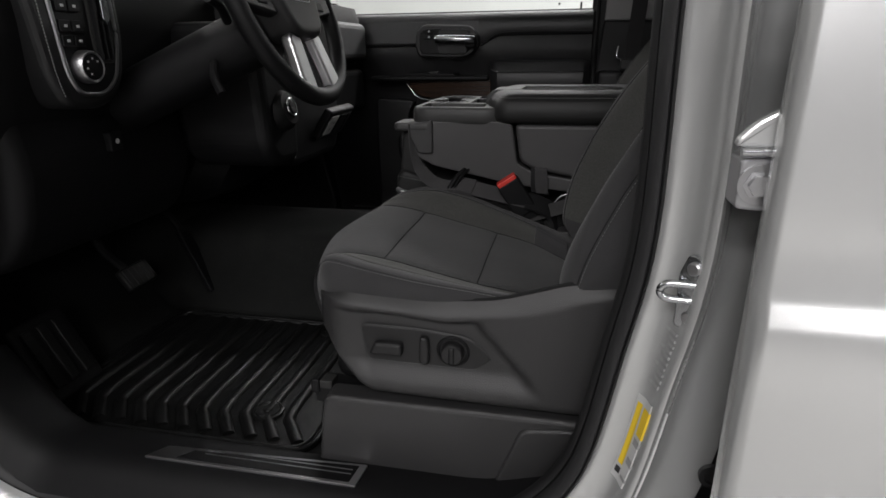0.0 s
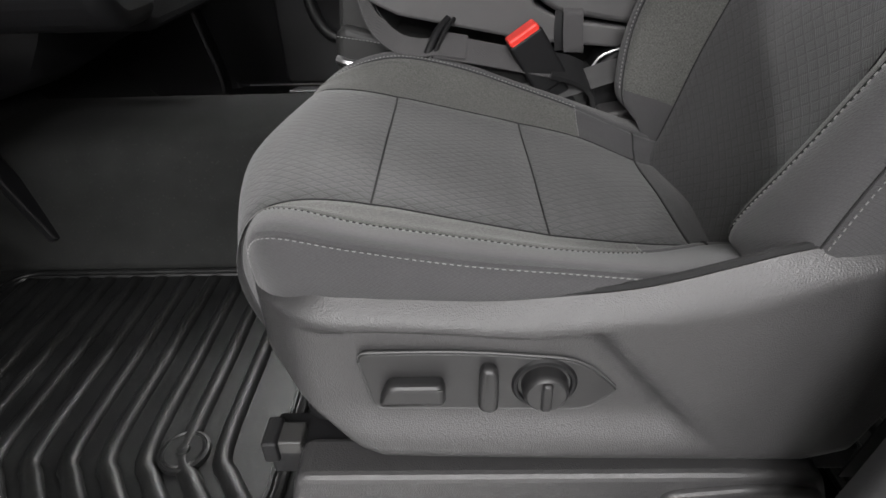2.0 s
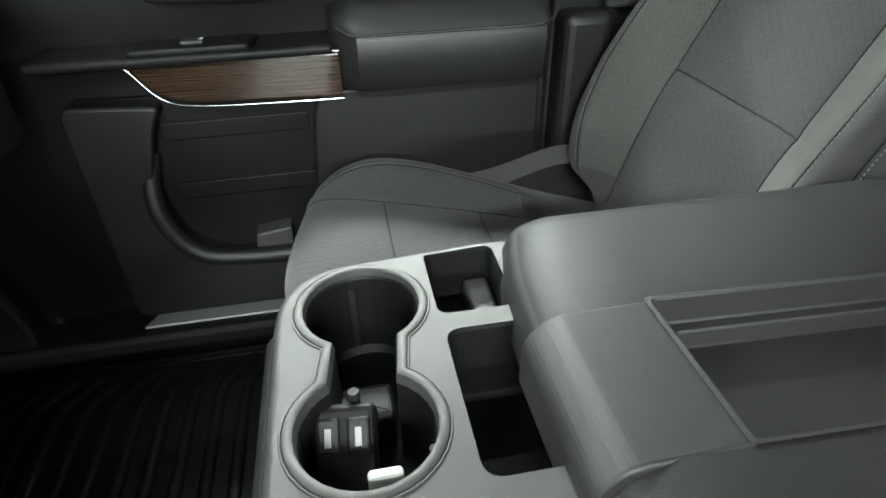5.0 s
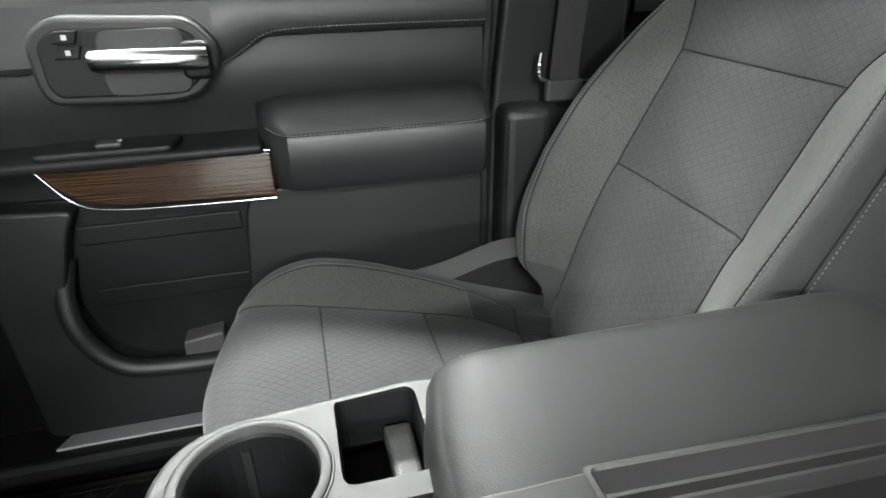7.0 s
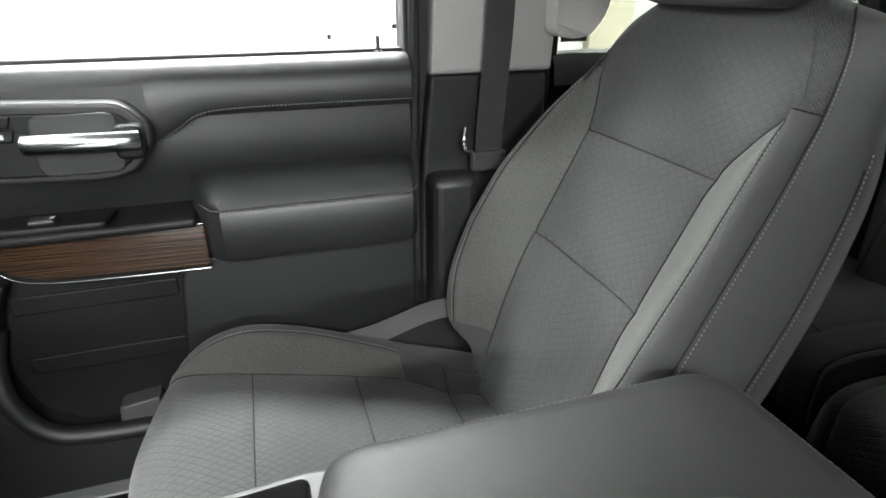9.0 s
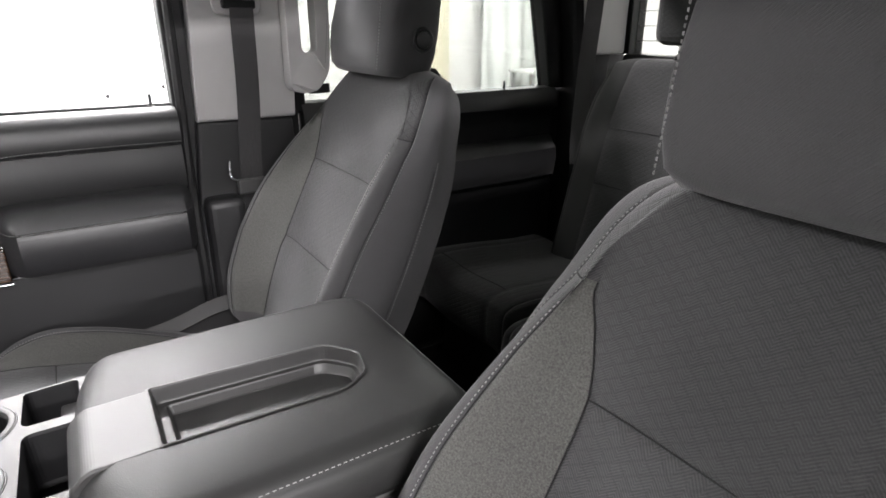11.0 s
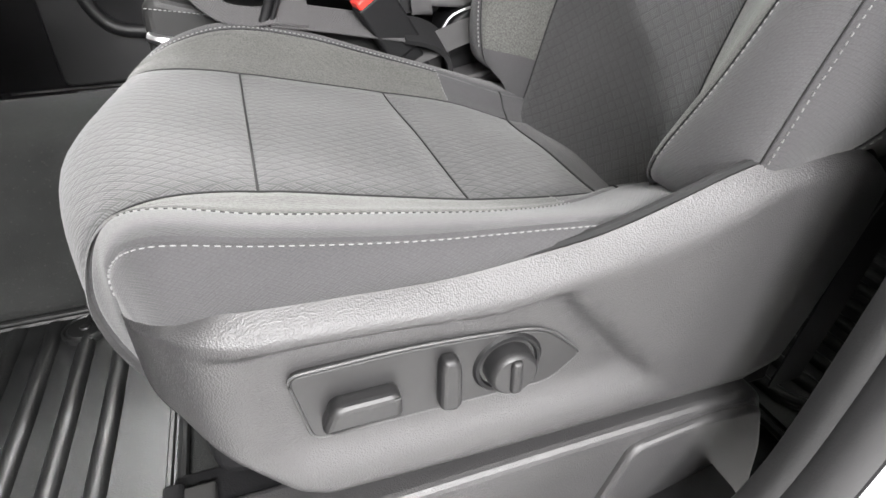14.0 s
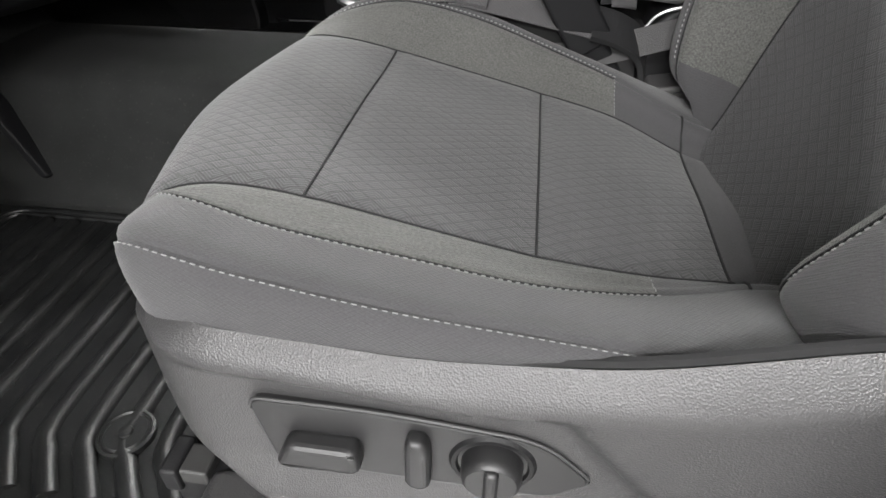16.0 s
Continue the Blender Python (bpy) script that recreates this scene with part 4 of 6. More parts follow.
def console():
    con = thing("centre_console", (0, 0, 0), "grey folding centre console with cup holders between the front seats", "console")
    zt = 0.582
    # deck with its wells
    deck = round_outline([(-0.247, 1.390), (-0.090, 1.382), (-0.045, 1.40), (-0.045, 1.69), (-0.080, 1.706), (-0.247, 1.692)], [0.035, 0.02, 0.005, 0.005, 0.02, 0.05], 12)
    cups = cup_loop(0.005)
    small = rect(-0.143, -0.088, 1.628, 1.703, 0.010)
    slot = rect(-0.142, -0.055, 1.500, 1.612, 0.012)
    bin_ = round_outline([(-0.236, 1.402), (-0.092, 1.396), (-0.100, 1.482), (-0.236, 1.488)], 0.014)
    b = holed(offset_loop(deck, -0.002), [cups, small, slot, bin_], zt)
    rows = [[(*p, z) for p in offset_loop(deck, d)] for d, z in ((-0.002, zt), (0.0, zt), (0.0016, zt - 0.0003), (0.003, zt - 0.001), (0.0047, zt - 0.0022), (0.006, zt - 0.004), (0.008, zt - 0.010), (0.009, zt - 0.028), (0.006, zt - 0.034), (0.0, zt - 0.034))]
    grid(rows, b, closed=True)
    bmesh.ops.remove_doubles(b, verts=b.verts, dist=0.0002)
    part("deck", b, DECK, con, "satin silver deck of the console", 50, False)
    part("cup_liner", bucket(cup_loop(0.0015), 0.505, zt - 0.0025, 0.97), DARK, con, "black rubber double cup holder")
    b = grid([[(*p, z) for p in cup_loop(g)] for g, z in ((0.0085, zt - 0.001), (0.0080, zt + 0.0014), (0.0070, zt + 0.0020), (0.0035, zt + 0.0020), (0.0022, zt + 0.0012), (0.0015, zt - 0.001), (0.0008, zt - 0.006))], closed=True)
    part("cup_rim", b, DECK, con, "satin grey lip round the cup holders")
    line = [(*p, zt + 0.0002) for p in cup_loop(0.0092)]
    part("cup_gap", tube(line + line[:1], 0.0009, seg=6, per=1, caps=False), INK, con, "black joint round the cup holder lip")
    b = prism(round_outline([(-0.226, 1.590), (-0.180, 1.590), (-0.180, 1.620), (-0.226, 1.620)], 0.004), "z", 0.508, 0.534, 0.004, 3)
    part("cup_bridge", b, DARK, con, "black bridge between the cup wells")
    for cx, cy in ((-0.194, 1.648), (-0.198, 1.545)):
        for a in (100, 220, 340):
            q = radians(a)
            part("cup_grip", tube([(cx + 0.038 * math.cos(q), cy + 0.038 * math.sin(q), z) for z in (0.512, 0.54, 0.570)], 0.0035, seg=8, per=1), RUB_SEAL, con)
    part("tray_step", box(-0.112, -0.092, 1.634, 1.698, 0.536, 0.556, 0.004), CONSOLE, con)
    part("small_tray", bucket(small, 0.535, zt - 0.0005, 0.93), DARK, con)
    part("slot_tray", bucket(slot, 0.515, zt - 0.0005, 0.93), DARK, con)
    part("open_bin", bucket(bin_, 0.535, zt - 0.0005, 0.95), LATCH, con, "open storage bin of the console")
    part("bin_ledge", box(-0.228, -0.160, 1.408, 1.480, 0.530, 0.541, 0.005), LATCH, con)
    part("bin_divider", box(-0.150, -0.101, 1.405, 1.478, 0.534, 0.562, 0.005), LATCH, con)
    # body below
    side = round_outline([(-0.258, 0.552), (-0.10, 0.556), (-0.040, 0.553), (-0.031, 0.545), (-0.018, 0.465), (0.020, 0.446), (0.118, 0.432), (0.114, 0.405), (-0.02, 0.418), (-0.20, 0.455), (-0.240, 0.475)], 0.007, 4)
    b = prism(side, "y", 1.378, 1.705, 0.004, 2)
    b.normal_update()
    bmesh.ops.delete(b, geom=[f for f in b.faces if f.normal.z > 0.8 and f.calc_center_median().z > 0.545], context="FACES_ONLY")   # open under the wells
    part("console_body", b, CONSOLE, con, "grey plastic body of the console")
    # lid of the lower box, behind the body
    side = round_outline([(-0.026, 0.548), (0.265, 0.548), (0.255, 0.44), (0.112, 0.437), (0.012, 0.455), (-0.014, 0.472)], 0.012, 4)
    part("lower_box", prism(side, "y", 1.374, 1.702, 0.008, 3), CONSOLE, con, "grey plastic storage box under the armrest")
    # pull handle at the front
    out = round_outline([(-0.290, 1.368), (-0.205, 1.368), (-0.205, 1.46), (-0.252, 1.462), (-0.290, 1.448)], 0.014, 5)
    part("pull_handle", prism(out, "z", 0.532, 0.550, 0.006, 3), DECK, con, "flat pull handle of the console")
    part("latch_panel", prism(round_outline([(-0.262, 0.54), (-0.203, 0.556), (-0.203, 0.484), (-0.235, 0.484)], 0.006, 4), "y", 1.369, 1.385, 0.003), PLASTIC, con)
    # armrest pad
    arm = part("armrest", armrest_pad(), ARM_VINYL, con, "padded charcoal vinyl armrest lid", 50, False)
    part("armrest_tray", stepped(tray_loop()), LATCH, arm, "grey plastic tray sunk into the armrest")
    side = round_outline([(-0.101, 0.562), (-0.1005, 0.598), (-0.084, 0.6135), (-0.0215, 0.6142), (-0.0215, 0.598), (-0.070, 0.562)], [0.002, 0.010, 0.008, 0.001, 0.001, 0.004], 6)
    b = prism(side, "y", 1.4715, 1.5785, 0.0025, 3)
    part("armrest_latch", b, LATCH, arm, "satin grey front bar of the armrest", 50)
    seam = armrest_loop(0.0125, 0.6022)
    keep = [p for p in seam if p[0] > -0.062]
    k = next(i for i in range(len(keep)) if (Vector(keep[i]) - Vector(keep[i - 1])).length > 0.06 and keep[i][0] < 0 and keep[i - 1][0] < 0)
    keep = keep[k:] + keep[:k]
    nrm = [(Vector((p[0] - 0.094, p[1] - 1.538, 0)).normalized() * 0.7 + Vector((0, 0, 0.7))) for p in keep]
    part("stitching", stitches(keep, nrm, 0.006, 0.0042, 0.0012), THREAD, arm, "pale stitching along the seam")
    low = [tuple(Vector(p) + Vector(q) * 0.002 - Vector((0, 0, 0.0062))) for p, q in zip(keep, nrm)]
    part("seam", tube(low, 0.0012, seg=6, per=1), SEAM, arm)
    return con


def tray_loop():
    return round_outline([(-0.022, 1.474), (0.158, 1.468), (0.192, 1.488), (0.202, 1.530), (0.172, 1.568), (-0.022, 1.578)], [0.004, 0.012, 0.01, 0.012, 0.012, 0.004], 5)


ARMREST = round_outline([(-0.062, 1.364), (0.286, 1.364), (0.286, 1.712), (-0.078, 1.712), (-0.094, 1.645), (-0.098, 1.592), (-0.098, 1.470), (-0.088, 1.420)], [0.022, 0.045, 0.045, 0.022, 0.02, 0.01, 0.01, 0.02], 6)


def armrest_loop(inset, z):
    return [(0.094 + (p[0] - 0.094) * (1 - inset / 0.192), 1.538 + (p[1] - 1.538) * (1 - inset / 0.174), z) for p in ARMREST]


def armrest_pad():
    """A padded lid with a sunk tray opening."""
    base, loop = ARMREST, armrest_loop
    bm = bmesh.new()
    rows = [loop(0.010, 0.551), loop(0.003, 0.556), loop(0.0, 0.566), loop(0.001, 0.580), loop(0.005, 0.593), loop(0.0085, 0.5985), loop(0.010, 0.5995), loop(0.0115, 0.6015), loop(0.016, 0.606), loop(0.024, 0.6105), loop(0.036, 0.6135)]
    grid(rows, bm, closed=True)
    top = holed(loop(0.036, 0.6135), [tray_loop()], 0.6135)
    me = bpy.data.meshes.new("tmp")
    top.to_mesh(me)
    bm.from_mesh(me)
    bpy.data.meshes.remove(me)
    bottom = [v for v in bm.verts][:len(base)]
    bm.faces.new(bottom)
    bmesh.ops.remove_doubles(bm, verts=bm.verts, dist=0.0002)
    return bm


console()


# ---------------------------------------------------------------- passenger door
def passenger_door():
    d = structure("door_1", box(-0.80, 0.150, 2.312, 2.40, 0.10, 0.800, 0.012), DARK, "closed front passenger door with black trim and wood inlay", "door")
    # rolled top
    prof = [(2.345, 0.805), (2.33, 0.822), (2.305, 0.824), (2.284, 0.815), (2.272, 0.795), (2.268, 0.758), (2.272, 0.750), (2.300, 0.744), (2.312, 0.738)]
    b = grid([[(x, y, z - (0.035 * min(1, max(0, (-0.17 - x) / 0.06)) if z < 0.77 else 0)) for y, z in prof] for x in np.linspace(-0.80, 0.149, 60)])
    part("upper_roll", b, ROLL, d, "soft black vinyl roll along the window sill")
    ln = [(-0.23, 2.2665, 0.717), (-0.20, 2.2665, 0.734), (-0.172, 2.2665, 0.751), (-0.125, 2.2665, 0.757), (0.0, 2.2665, 0.758), (0.145, 2.2665, 0.757)]
    part("stitching", stitches(catmull(ln, 12), (0, -1, 0), 0.006, 0.0042, 0.0013, 0.0015), THREAD, d)
    # sunk pad under it
    b = grid([[(x, 2.296 - 0.012 * math.sin(math.pi * (z - 0.64) / 0.12), z) for z in np.linspace(0.60, 0.757, 9)] for x in np.linspace(-0.80, 0.149, 30)])
    part("upper_pad", b, SOFT, d, "soft black vinyl pad")
    # armrest
    prof = [(2.300, 0.664), (2.270, 0.664), (2.232, 0.661), (2.208, 0.652), (2.195, 0.640), (2.188, 0.630), (2.191, 0.625), (2.187, 0.618), (2.190, 0.585), (2.195, 0.556), (2.206, 0.541), (2.270, 0.532)]
    rows = []
    for x in [-0.200, -0.197, -0.190, -0.178, -0.160, -0.13, -0.08, 0.0, 0.06, 0.10, 0.125, 0.138, 0.146]:
        e = max(0.0, (-0.15 - x) / 0.05) ** 2 + max(0.0, (x - 0.115) / 0.034) ** 3
        rows.append([(x, y + min(0.075, 0.075 * e) * (2.30 - y) / 0.11, z - 0.012 * e * (z > 0.6)) for y, z in prof])
    part("door_armrest", grid(rows), ARM_DARK, d, "padded black vinyl door armrest")
    ln = [(-0.186, 2.208, 0.636), (-0.165, 2.190, 0.629), (-0.12, 2.187, 0.628), (0.0, 2.187, 0.628), (0.11, 2.189, 0.628), (0.138, 2.205, 0.632)]
    part("stitching", stitches(catmull(ln, 12), (0, -0.9, 0.4), 0.006, 0.0042, 0.0013, 0.0012), THREAD, d)
    # shelf in front of the armrest, with the window switch
    part("switch_shelf", box(-0.62, -0.195, 2.214, 2.31, 0.598, 0.613, 0.006), DARK, d, "black shelf over the wood inlay")
    part("window_switch_pod", prism(round_outline([(-0.484, 2.218), (-0.312, 2.218), (-0.304, 2.28), (-0.484, 2.28)], 0.01), "z", 0.611, 0.622, 0.004), DARK, d)
    part("window_switch", box(-0.409, -0.376, 2.230, 2.252, 0.621, 0.628, 0.003), INK, d)
    part("switch_mark", box(-0.382, -0.377, 2.236, 2.244, 0.6275, 0.6284), PRINT, d)
    # wood inlay and its bright edge
    wood = round_outline([(-0.500, 0.594), (-0.186, 0.598), (-0.187, 0.532), (-0.41, 0.534), (-0.458, 0.547)], [0.002, 0.004, 0.006, 0.03, 0.02], 5)
    b = prism(wood, "y", 2.226, 2.25, 0.003, 3)
    for v in b.verts:
        v.co.y += 0.10 * max(0, -0.19 - v.co.x) ** 1.3
    part("wood_inlay", b, WOOD, d, "dark open-pore wood inlay")
    ln = [(-0.513, 2.2575, 0.5945), (-0.500, 2.2535, 0.589), (-0.460, 2.247, 0.543), (-0.41, 2.240, 0.530), (-0.30, 2.231, 0.528), (-0.187, 2.226, 0.528)]
    part("bright_strip", tube(ln, 0.0015, seg=8, per=8), CHROME, d, "chrome strip below the wood")
    ln = [(-0.513, 2.2575, 0.5965), (-0.44, 2.247, 0.5975), (-0.30, 2.231, 0.599), (-0.187, 2.225, 0.601)]
    part("bright_strip", tube(ln, 0.0011, seg=8, per=8), CHROME, d)
    # handle bezel, lever and lock switch
    bez = round_outline([(-0.457, 0.702), (-0.446, 0.678), (-0.30, 0.672), (-0.262, 0.680), (-0.232, 0.715), (-0.232, 0.745), (-0.262, 0.779), (-0.425, 0.786), (-0.457, 0.762)], 0.018, 5)
    b = prism(bez, "y", 2.240, 2.30, 0.006, 3)
    part("handle_bezel", b, SWITCH, d, "charcoal bezel round the door handle")
    inner = round_outline([(-0.443, 0.704), (-0.434, 0.688), (-0.30, 0.684), (-0.27, 0.692), (-0.246, 0.718), (-0.246, 0.742), (-0.27, 0.767), (-0.42, 0.772), (-0.443, 0.757)], 0.014, 5)
    part("bezel_face", prism(inner, "y", 2.236, 2.25, 0.003), DARK, d)
    cup = rect(-0.375, -0.270, 0.686, 0.768, 0.018)
    part("handle_cup", prism(cup, "y", 2.2335, 2.245, 0.002), SOFT, d, "dark cup behind the handle")
    part("handle_hinge", prism(rect(-0.278, -0.240, 0.705, 0.752, 0.012), "y", 2.218, 2.245, 0.006, 3), DARK, d)
    b = tube([(-0.377, 2.214, 0.735), (-0.368, 2.211, 0.735), (-0.33, 2.208, 0.735), (-0.29, 2.208, 0.734), (-0.26, 2.211, 0.733), (-0.246, 2.216, 0.732)], 0.0135, seg=18, per=5, flat=0.75, up=(0, 1, 0))
    part("door_lever", b, CHROME, d, "chrome inner door handle")
    for z in (0.744, 0.762):
        part("lock_switch", prism(round_outline([(-0.424, z - 0.0075), (-0.396, z - 0.0075), (-0.391, z + 0.0075), (-0.417, z + 0.0075)], 0.002, 3), "y", 2.231, 2.238, 0.0015), DARK, d)
        part("lock_mark", box(-0.4095, -0.4035, 2.2302, 2.2312, z - 0.003, z + 0.003), PRINT, d)
    # lower panel and map pocket
    # The panel stops short: darker base plastic ahead stands in for dashboard shade.
    out = round_outline([(-0.62, 0.12), (0.146, 0.12), (0.146, 0.530), (-0.225, 0.530), (-0.24, 0.49), (-0.262, 0.27), (-0.29, 0.238), (-0.43, 0.236), (-0.495, 0.28), (-0.522, 0.38), (-0.49, 0.49), (-0.47, 0.525), (-0.62, 0.535)], 0.025, 5)
    part("lower_panel", prism(out, "y", 2.262, 2.32, 0.006, 3), SOFT, d, "black lower door panel")
    part("pocket_back", box(-0.545, -0.19, 2.300, 2.316, 0.21, 0.53), DARK, d, "black back of the map pocket")
    for z in (0.47, 0.36):
        part("pocket_rib", box(-0.49, -0.25, 2.2965, 2.304, z - 0.016, z + 0.016, 0.003), DARK, d)
    b = prism(round_outline([(-0.374, 0.276), (-0.31, 0.285), (-0.31, 0.245), (-0.378, 0.245)], 0.006), "y", 2.262, 2.30, 0.004)
    part("pocket_clip", b, CONSOLE, d, "small grey divider in the pocket")
    ln = [(-0.515, 2.290, 0.44), (-0.525, 2.272, 0.385), (-0.520, 2.258, 0.335), (-0.500, 2.256, 0.285), (-0.468, 2.255, 0.252), (-0.42, 2.255, 0.240), (-0.33, 2.256, 0.234), (-0.25, 2.258, 0.240)]
    part("pocket_rim", tube(ln, 0.016, seg=14, per=6, flat=1.0), SOFT, d, "raised charcoal rim of the map pocket")
    # window
    part("window_seal", box(-0.80, 0.150, 2.318, 2.334, 0.815, 0.829, 0.003), RUB_SEAL, d)
    part("lock_pin", turned([(0.0075, 0.0), (0.0075, 0.003), (0.0035, 0.004), (0.0035, 0.024), (0.0025, 0.027), (0.0, 0.027)], (0.107, 2.318, 0.822), Matrix.Identity(3), 14), INK, d, "black lock pin")
    g = part("glass", box(-0.78, 0.146, 2.338, 2.342, 0.80, 1.32), GLASS, d)
    g.visible_shadow = False
    for z in (0.846, 0.860):
        part("glass_mark", box(0.135 if z > 0.85 else 0.03, 0.142 if z > 0.85 else 0.037, 2.336, 2.3372, z - 0.004, z + 0.004), INK, d)
    part("window_frame", box(0.146, 0.172, 2.30, 2.36, 0.80, 1.34, 0.006), DARK, d, "black window frame")
    part("window_frame", box(-0.80, 0.172, 2.26, 2.34, 1.315, 1.36, 0.006), DARK, d)
    part("outer_skin", box(-0.82, 0.160, 2.40, 2.45, -0.12, 0.80, 0.02), PAINT, d, "silver painted outer skin")
    return d


ROLL = surface("smooth_sill_vinyl", (0.013, 0.013, 0.0138), 0.42, vary=0.1, grain=0.25, grain_scale=700, kind="leather")
ARM_DARK = surface("black_armrest_vinyl", (0.014, 0.014, 0.0150), 0.46, vary=0.1, grain=0.3, grain_scale=700, kind="leather")
passenger_door()


# ---------------------------------------------------------------- passenger pillar, rear door
def passenger_pillar():
    p = structure("pillar_1", box(0.170, 0.42, 2.330, 2.42, 0.0, 1.36), DARK, "centre pillar with pale upper and black lower trim", "pillar")
    part("lower_trim", prism(round_outline([(0.158, 0.05), (0.168, 0.60), (0.185, 0.788), (0.395, 0.784), (0.42, 0.05)], 0.01), "y", 2.292, 2.332, 0.008, 3), SOFT, p, "black lower pillar trim")
    b = box(0.0, 1.0, 2.288, 2.332, 0.787, 1.34, 0.008)
    for v in b.verts:
        u = (v.co.z - 0.787) / 0.553
        v.co.x = (0.187 + 0.028 * u) + (0.213 + 0.002 * u) * v.co.x
    part("upper_trim", b, PALE, p, "pale grey upper pillar trim")
    part("pillar_shelf", box(0.172, 0.255, 2.235, 2.30, 0.05, 0.628, 0.018), SOFT, p, "black padded foot of the pillar")
    part("door_seal", tube([(0.152, 2.31, 0.05), (0.158, 2.305, 0.40), (0.160, 2.302, 0.79), (0.170, 2.302, 1.33)], 0.010, seg=8, per=4), RUB_SEAL, p)
    part("gap_filler", box(0.148, 0.19, 2.316, 2.345, 0.0, 1.34), RUB_SEAL, p)
    part("belt_slot", prism(rect(0.245, 0.345, 1.00, 1.06, 0.02), "y", 2.280, 2.300, 0.005, 3), PALE, p, "pale cover of the belt guide")
    part("belt_guide", box(0.262, 0.330, 2.268, 2.284, 1.012, 1.03, 0.005), DARK, p)
    h = thing("grab_handle", (0.43, 2.27, 0.85), "pale grey grab handle on the pillar", "handle")
    outer = round_outline([(-0.050, -0.005), (0.0, -0.012), (0.036, 0.030), (0.042, 0.10), (0.046, 0.46), (-0.045, 0.46)], [0.02, 0.03, 0.03, 0.02, 0.03, 0.03], 6)
    slot = rect(-0.020, 0.012, 0.075, 0.40, 0.014)
    b = bmesh.new()
    for y in (-0.030, 0.012):
        q = holed([(p[0], p[1]) for p in outer], [slot], 0)
        for v in q.verts:
            v.co = (v.co.x, y - 0.010 * (v.co.x > 0.0), v.co.y)
        me = bpy.data.meshes.new("tmp")
        q.to_mesh(me)
        b.from_mesh(me)
        bpy.data.meshes.remove(me)
    for lp in (outer, slot):
        grid([[(p[0], y - 0.010 * (p[0] > 0.0), p[1]) for p in lp] for y in (-0.030, 0.012)], b, closed=True)
    bmesh.ops.remove_doubles(b, verts=b.verts, dist=0.0003)
    part("grip", b, PALE, h, "", 30)
    s = thing("seat_belt", (0.295, 2.27, 0.66), "dark grey passenger seat belt hanging on the pillar", "seat belt", "seat belts")
    part("webbing", ribbon([(0.005, 0.0, 0.36), (0.0, 0.0, 0.20), (-0.010, 0.0, 0.06), (-0.016, -0.005, -0.02)], 0.048, 0.0016, (1, 0, 0)), WEB, s, "dark grey woven webbing")
    b = tube([(-0.058, -0.008, 0.045), (-0.062, -0.012, 0.02), (-0.055, -0.014, 0.005), (-0.01, -0.014, -0.002), (0.03, -0.012, 0.0)], 0.0035, seg=8, per=5)
    part("tongue_loop", b, CHROME, s, "steel belt tongue")
    part("tongue_grip", box(-0.05, 0.012, -0.022, -0.006, -0.030, 0.004, 0.005), INK, s)


passenger_pillar()


def rear_door():
    d = structure("door_2", box(0.44, 1.30, 2.375, 2.44, 0.02, 0.79, 0.01), DARK, "closed rear passenger door with black trim", "door")
    prof = [(2.405, 0.796), (2.385, 0.808), (2.362, 0.804), (2.348, 0.785), (2.345, 0.75), (2.362, 0.735), (2.372, 0.70), (2.372, 0.655), (2.315, 0.650), (2.285, 0.630), (2.280, 0.60), (2.290, 0.545), (2.345, 0.535), (2.350, 0.50), (2.352, 0.30), (2.352, 0.05)]
    rows = []
    for x in [0.44, 0.60, 0.80, 1.0, 1.15, 1.22, 1.25, 1.262]:
        e = max(0, (x - 1.2) / 0.062) ** 2
        rows.append([(x, y + (2.372 - y) * 0.9 * e * (0.50 < z < 0.68), z) for y, z in prof])
    part("inner_panel", grid(rows), SOFT, d, "black inner panel with armrest")
    part("bright_pull", box(0.70, 0.80, 2.272, 2.284, 0.585, 0.592, 0.002), CHROME, d, "chrome edge of the door pull")
    part("lock_pin", turned([(0.0075, 0.0), (0.0075, 0.003), (0.0035, 0.004), (0.0035, 0.024), (0.0, 0.027)], (1.071, 2.375, 0.803), Matrix.Identity(3), 14), INK, d, "black lock pin")
    part("glass", box(0.45, 1.24, 2.398, 2.402, 0.78, 1.32), REAR_GLASS, d)
    part("glass_mark", box(0.475, 0.53, 2.396, 2.3975, 0.822, 0.845), INK, d)
    part("window_frame", box(0.42, 0.452, 2.36, 2.42, 0.78, 1.34, 0.006), DARK, d)
    b = prism(round_outline([(1.13, 1.34), (1.24, 0.80), (1.30, 0.80), (1.30, 1.34)], 0.01), "y", 2.36, 2.42, 0.006)
    part("window_frame", b, DARK, d)
    part("outer_skin", box(0.43, 1.32, 2.44, 2.49, -0.12, 0.79, 0.02), PAINT, d)
    # corner behind it
    c = structure("pillar_2", prism(round_outline([(1.22, 1.36), (1.30, 0.78), (1.30, 0.0), (1.50, 0.0), (1.50, 1.36)], 0.01), "y", 2.30, 2.46, 0.01), DARK, "rear corner pillar of the cab", "pillar")
    part("upper_trim", prism(round_outline([(1.26, 1.34), (1.315, 0.90), (1.46, 0.90), (1.46, 1.34)], 0.012), "y", 2.27, 2.31, 0.008), PALE, c)
    s = thing("rear_belt", (1.28, 2.25, 0.70), "dark grey rear seat belt running down to the bench", "seat belt", "seat belts")
    part("webbing", ribbon([(0.02, 0.0, 0.42), (-0.02, -0.02, 0.20), (-0.06, -0.05, -0.02), (-0.075, -0.07, -0.10)], 0.047, 0.0016, (0.8, -0.6, 0)), WEB, s)
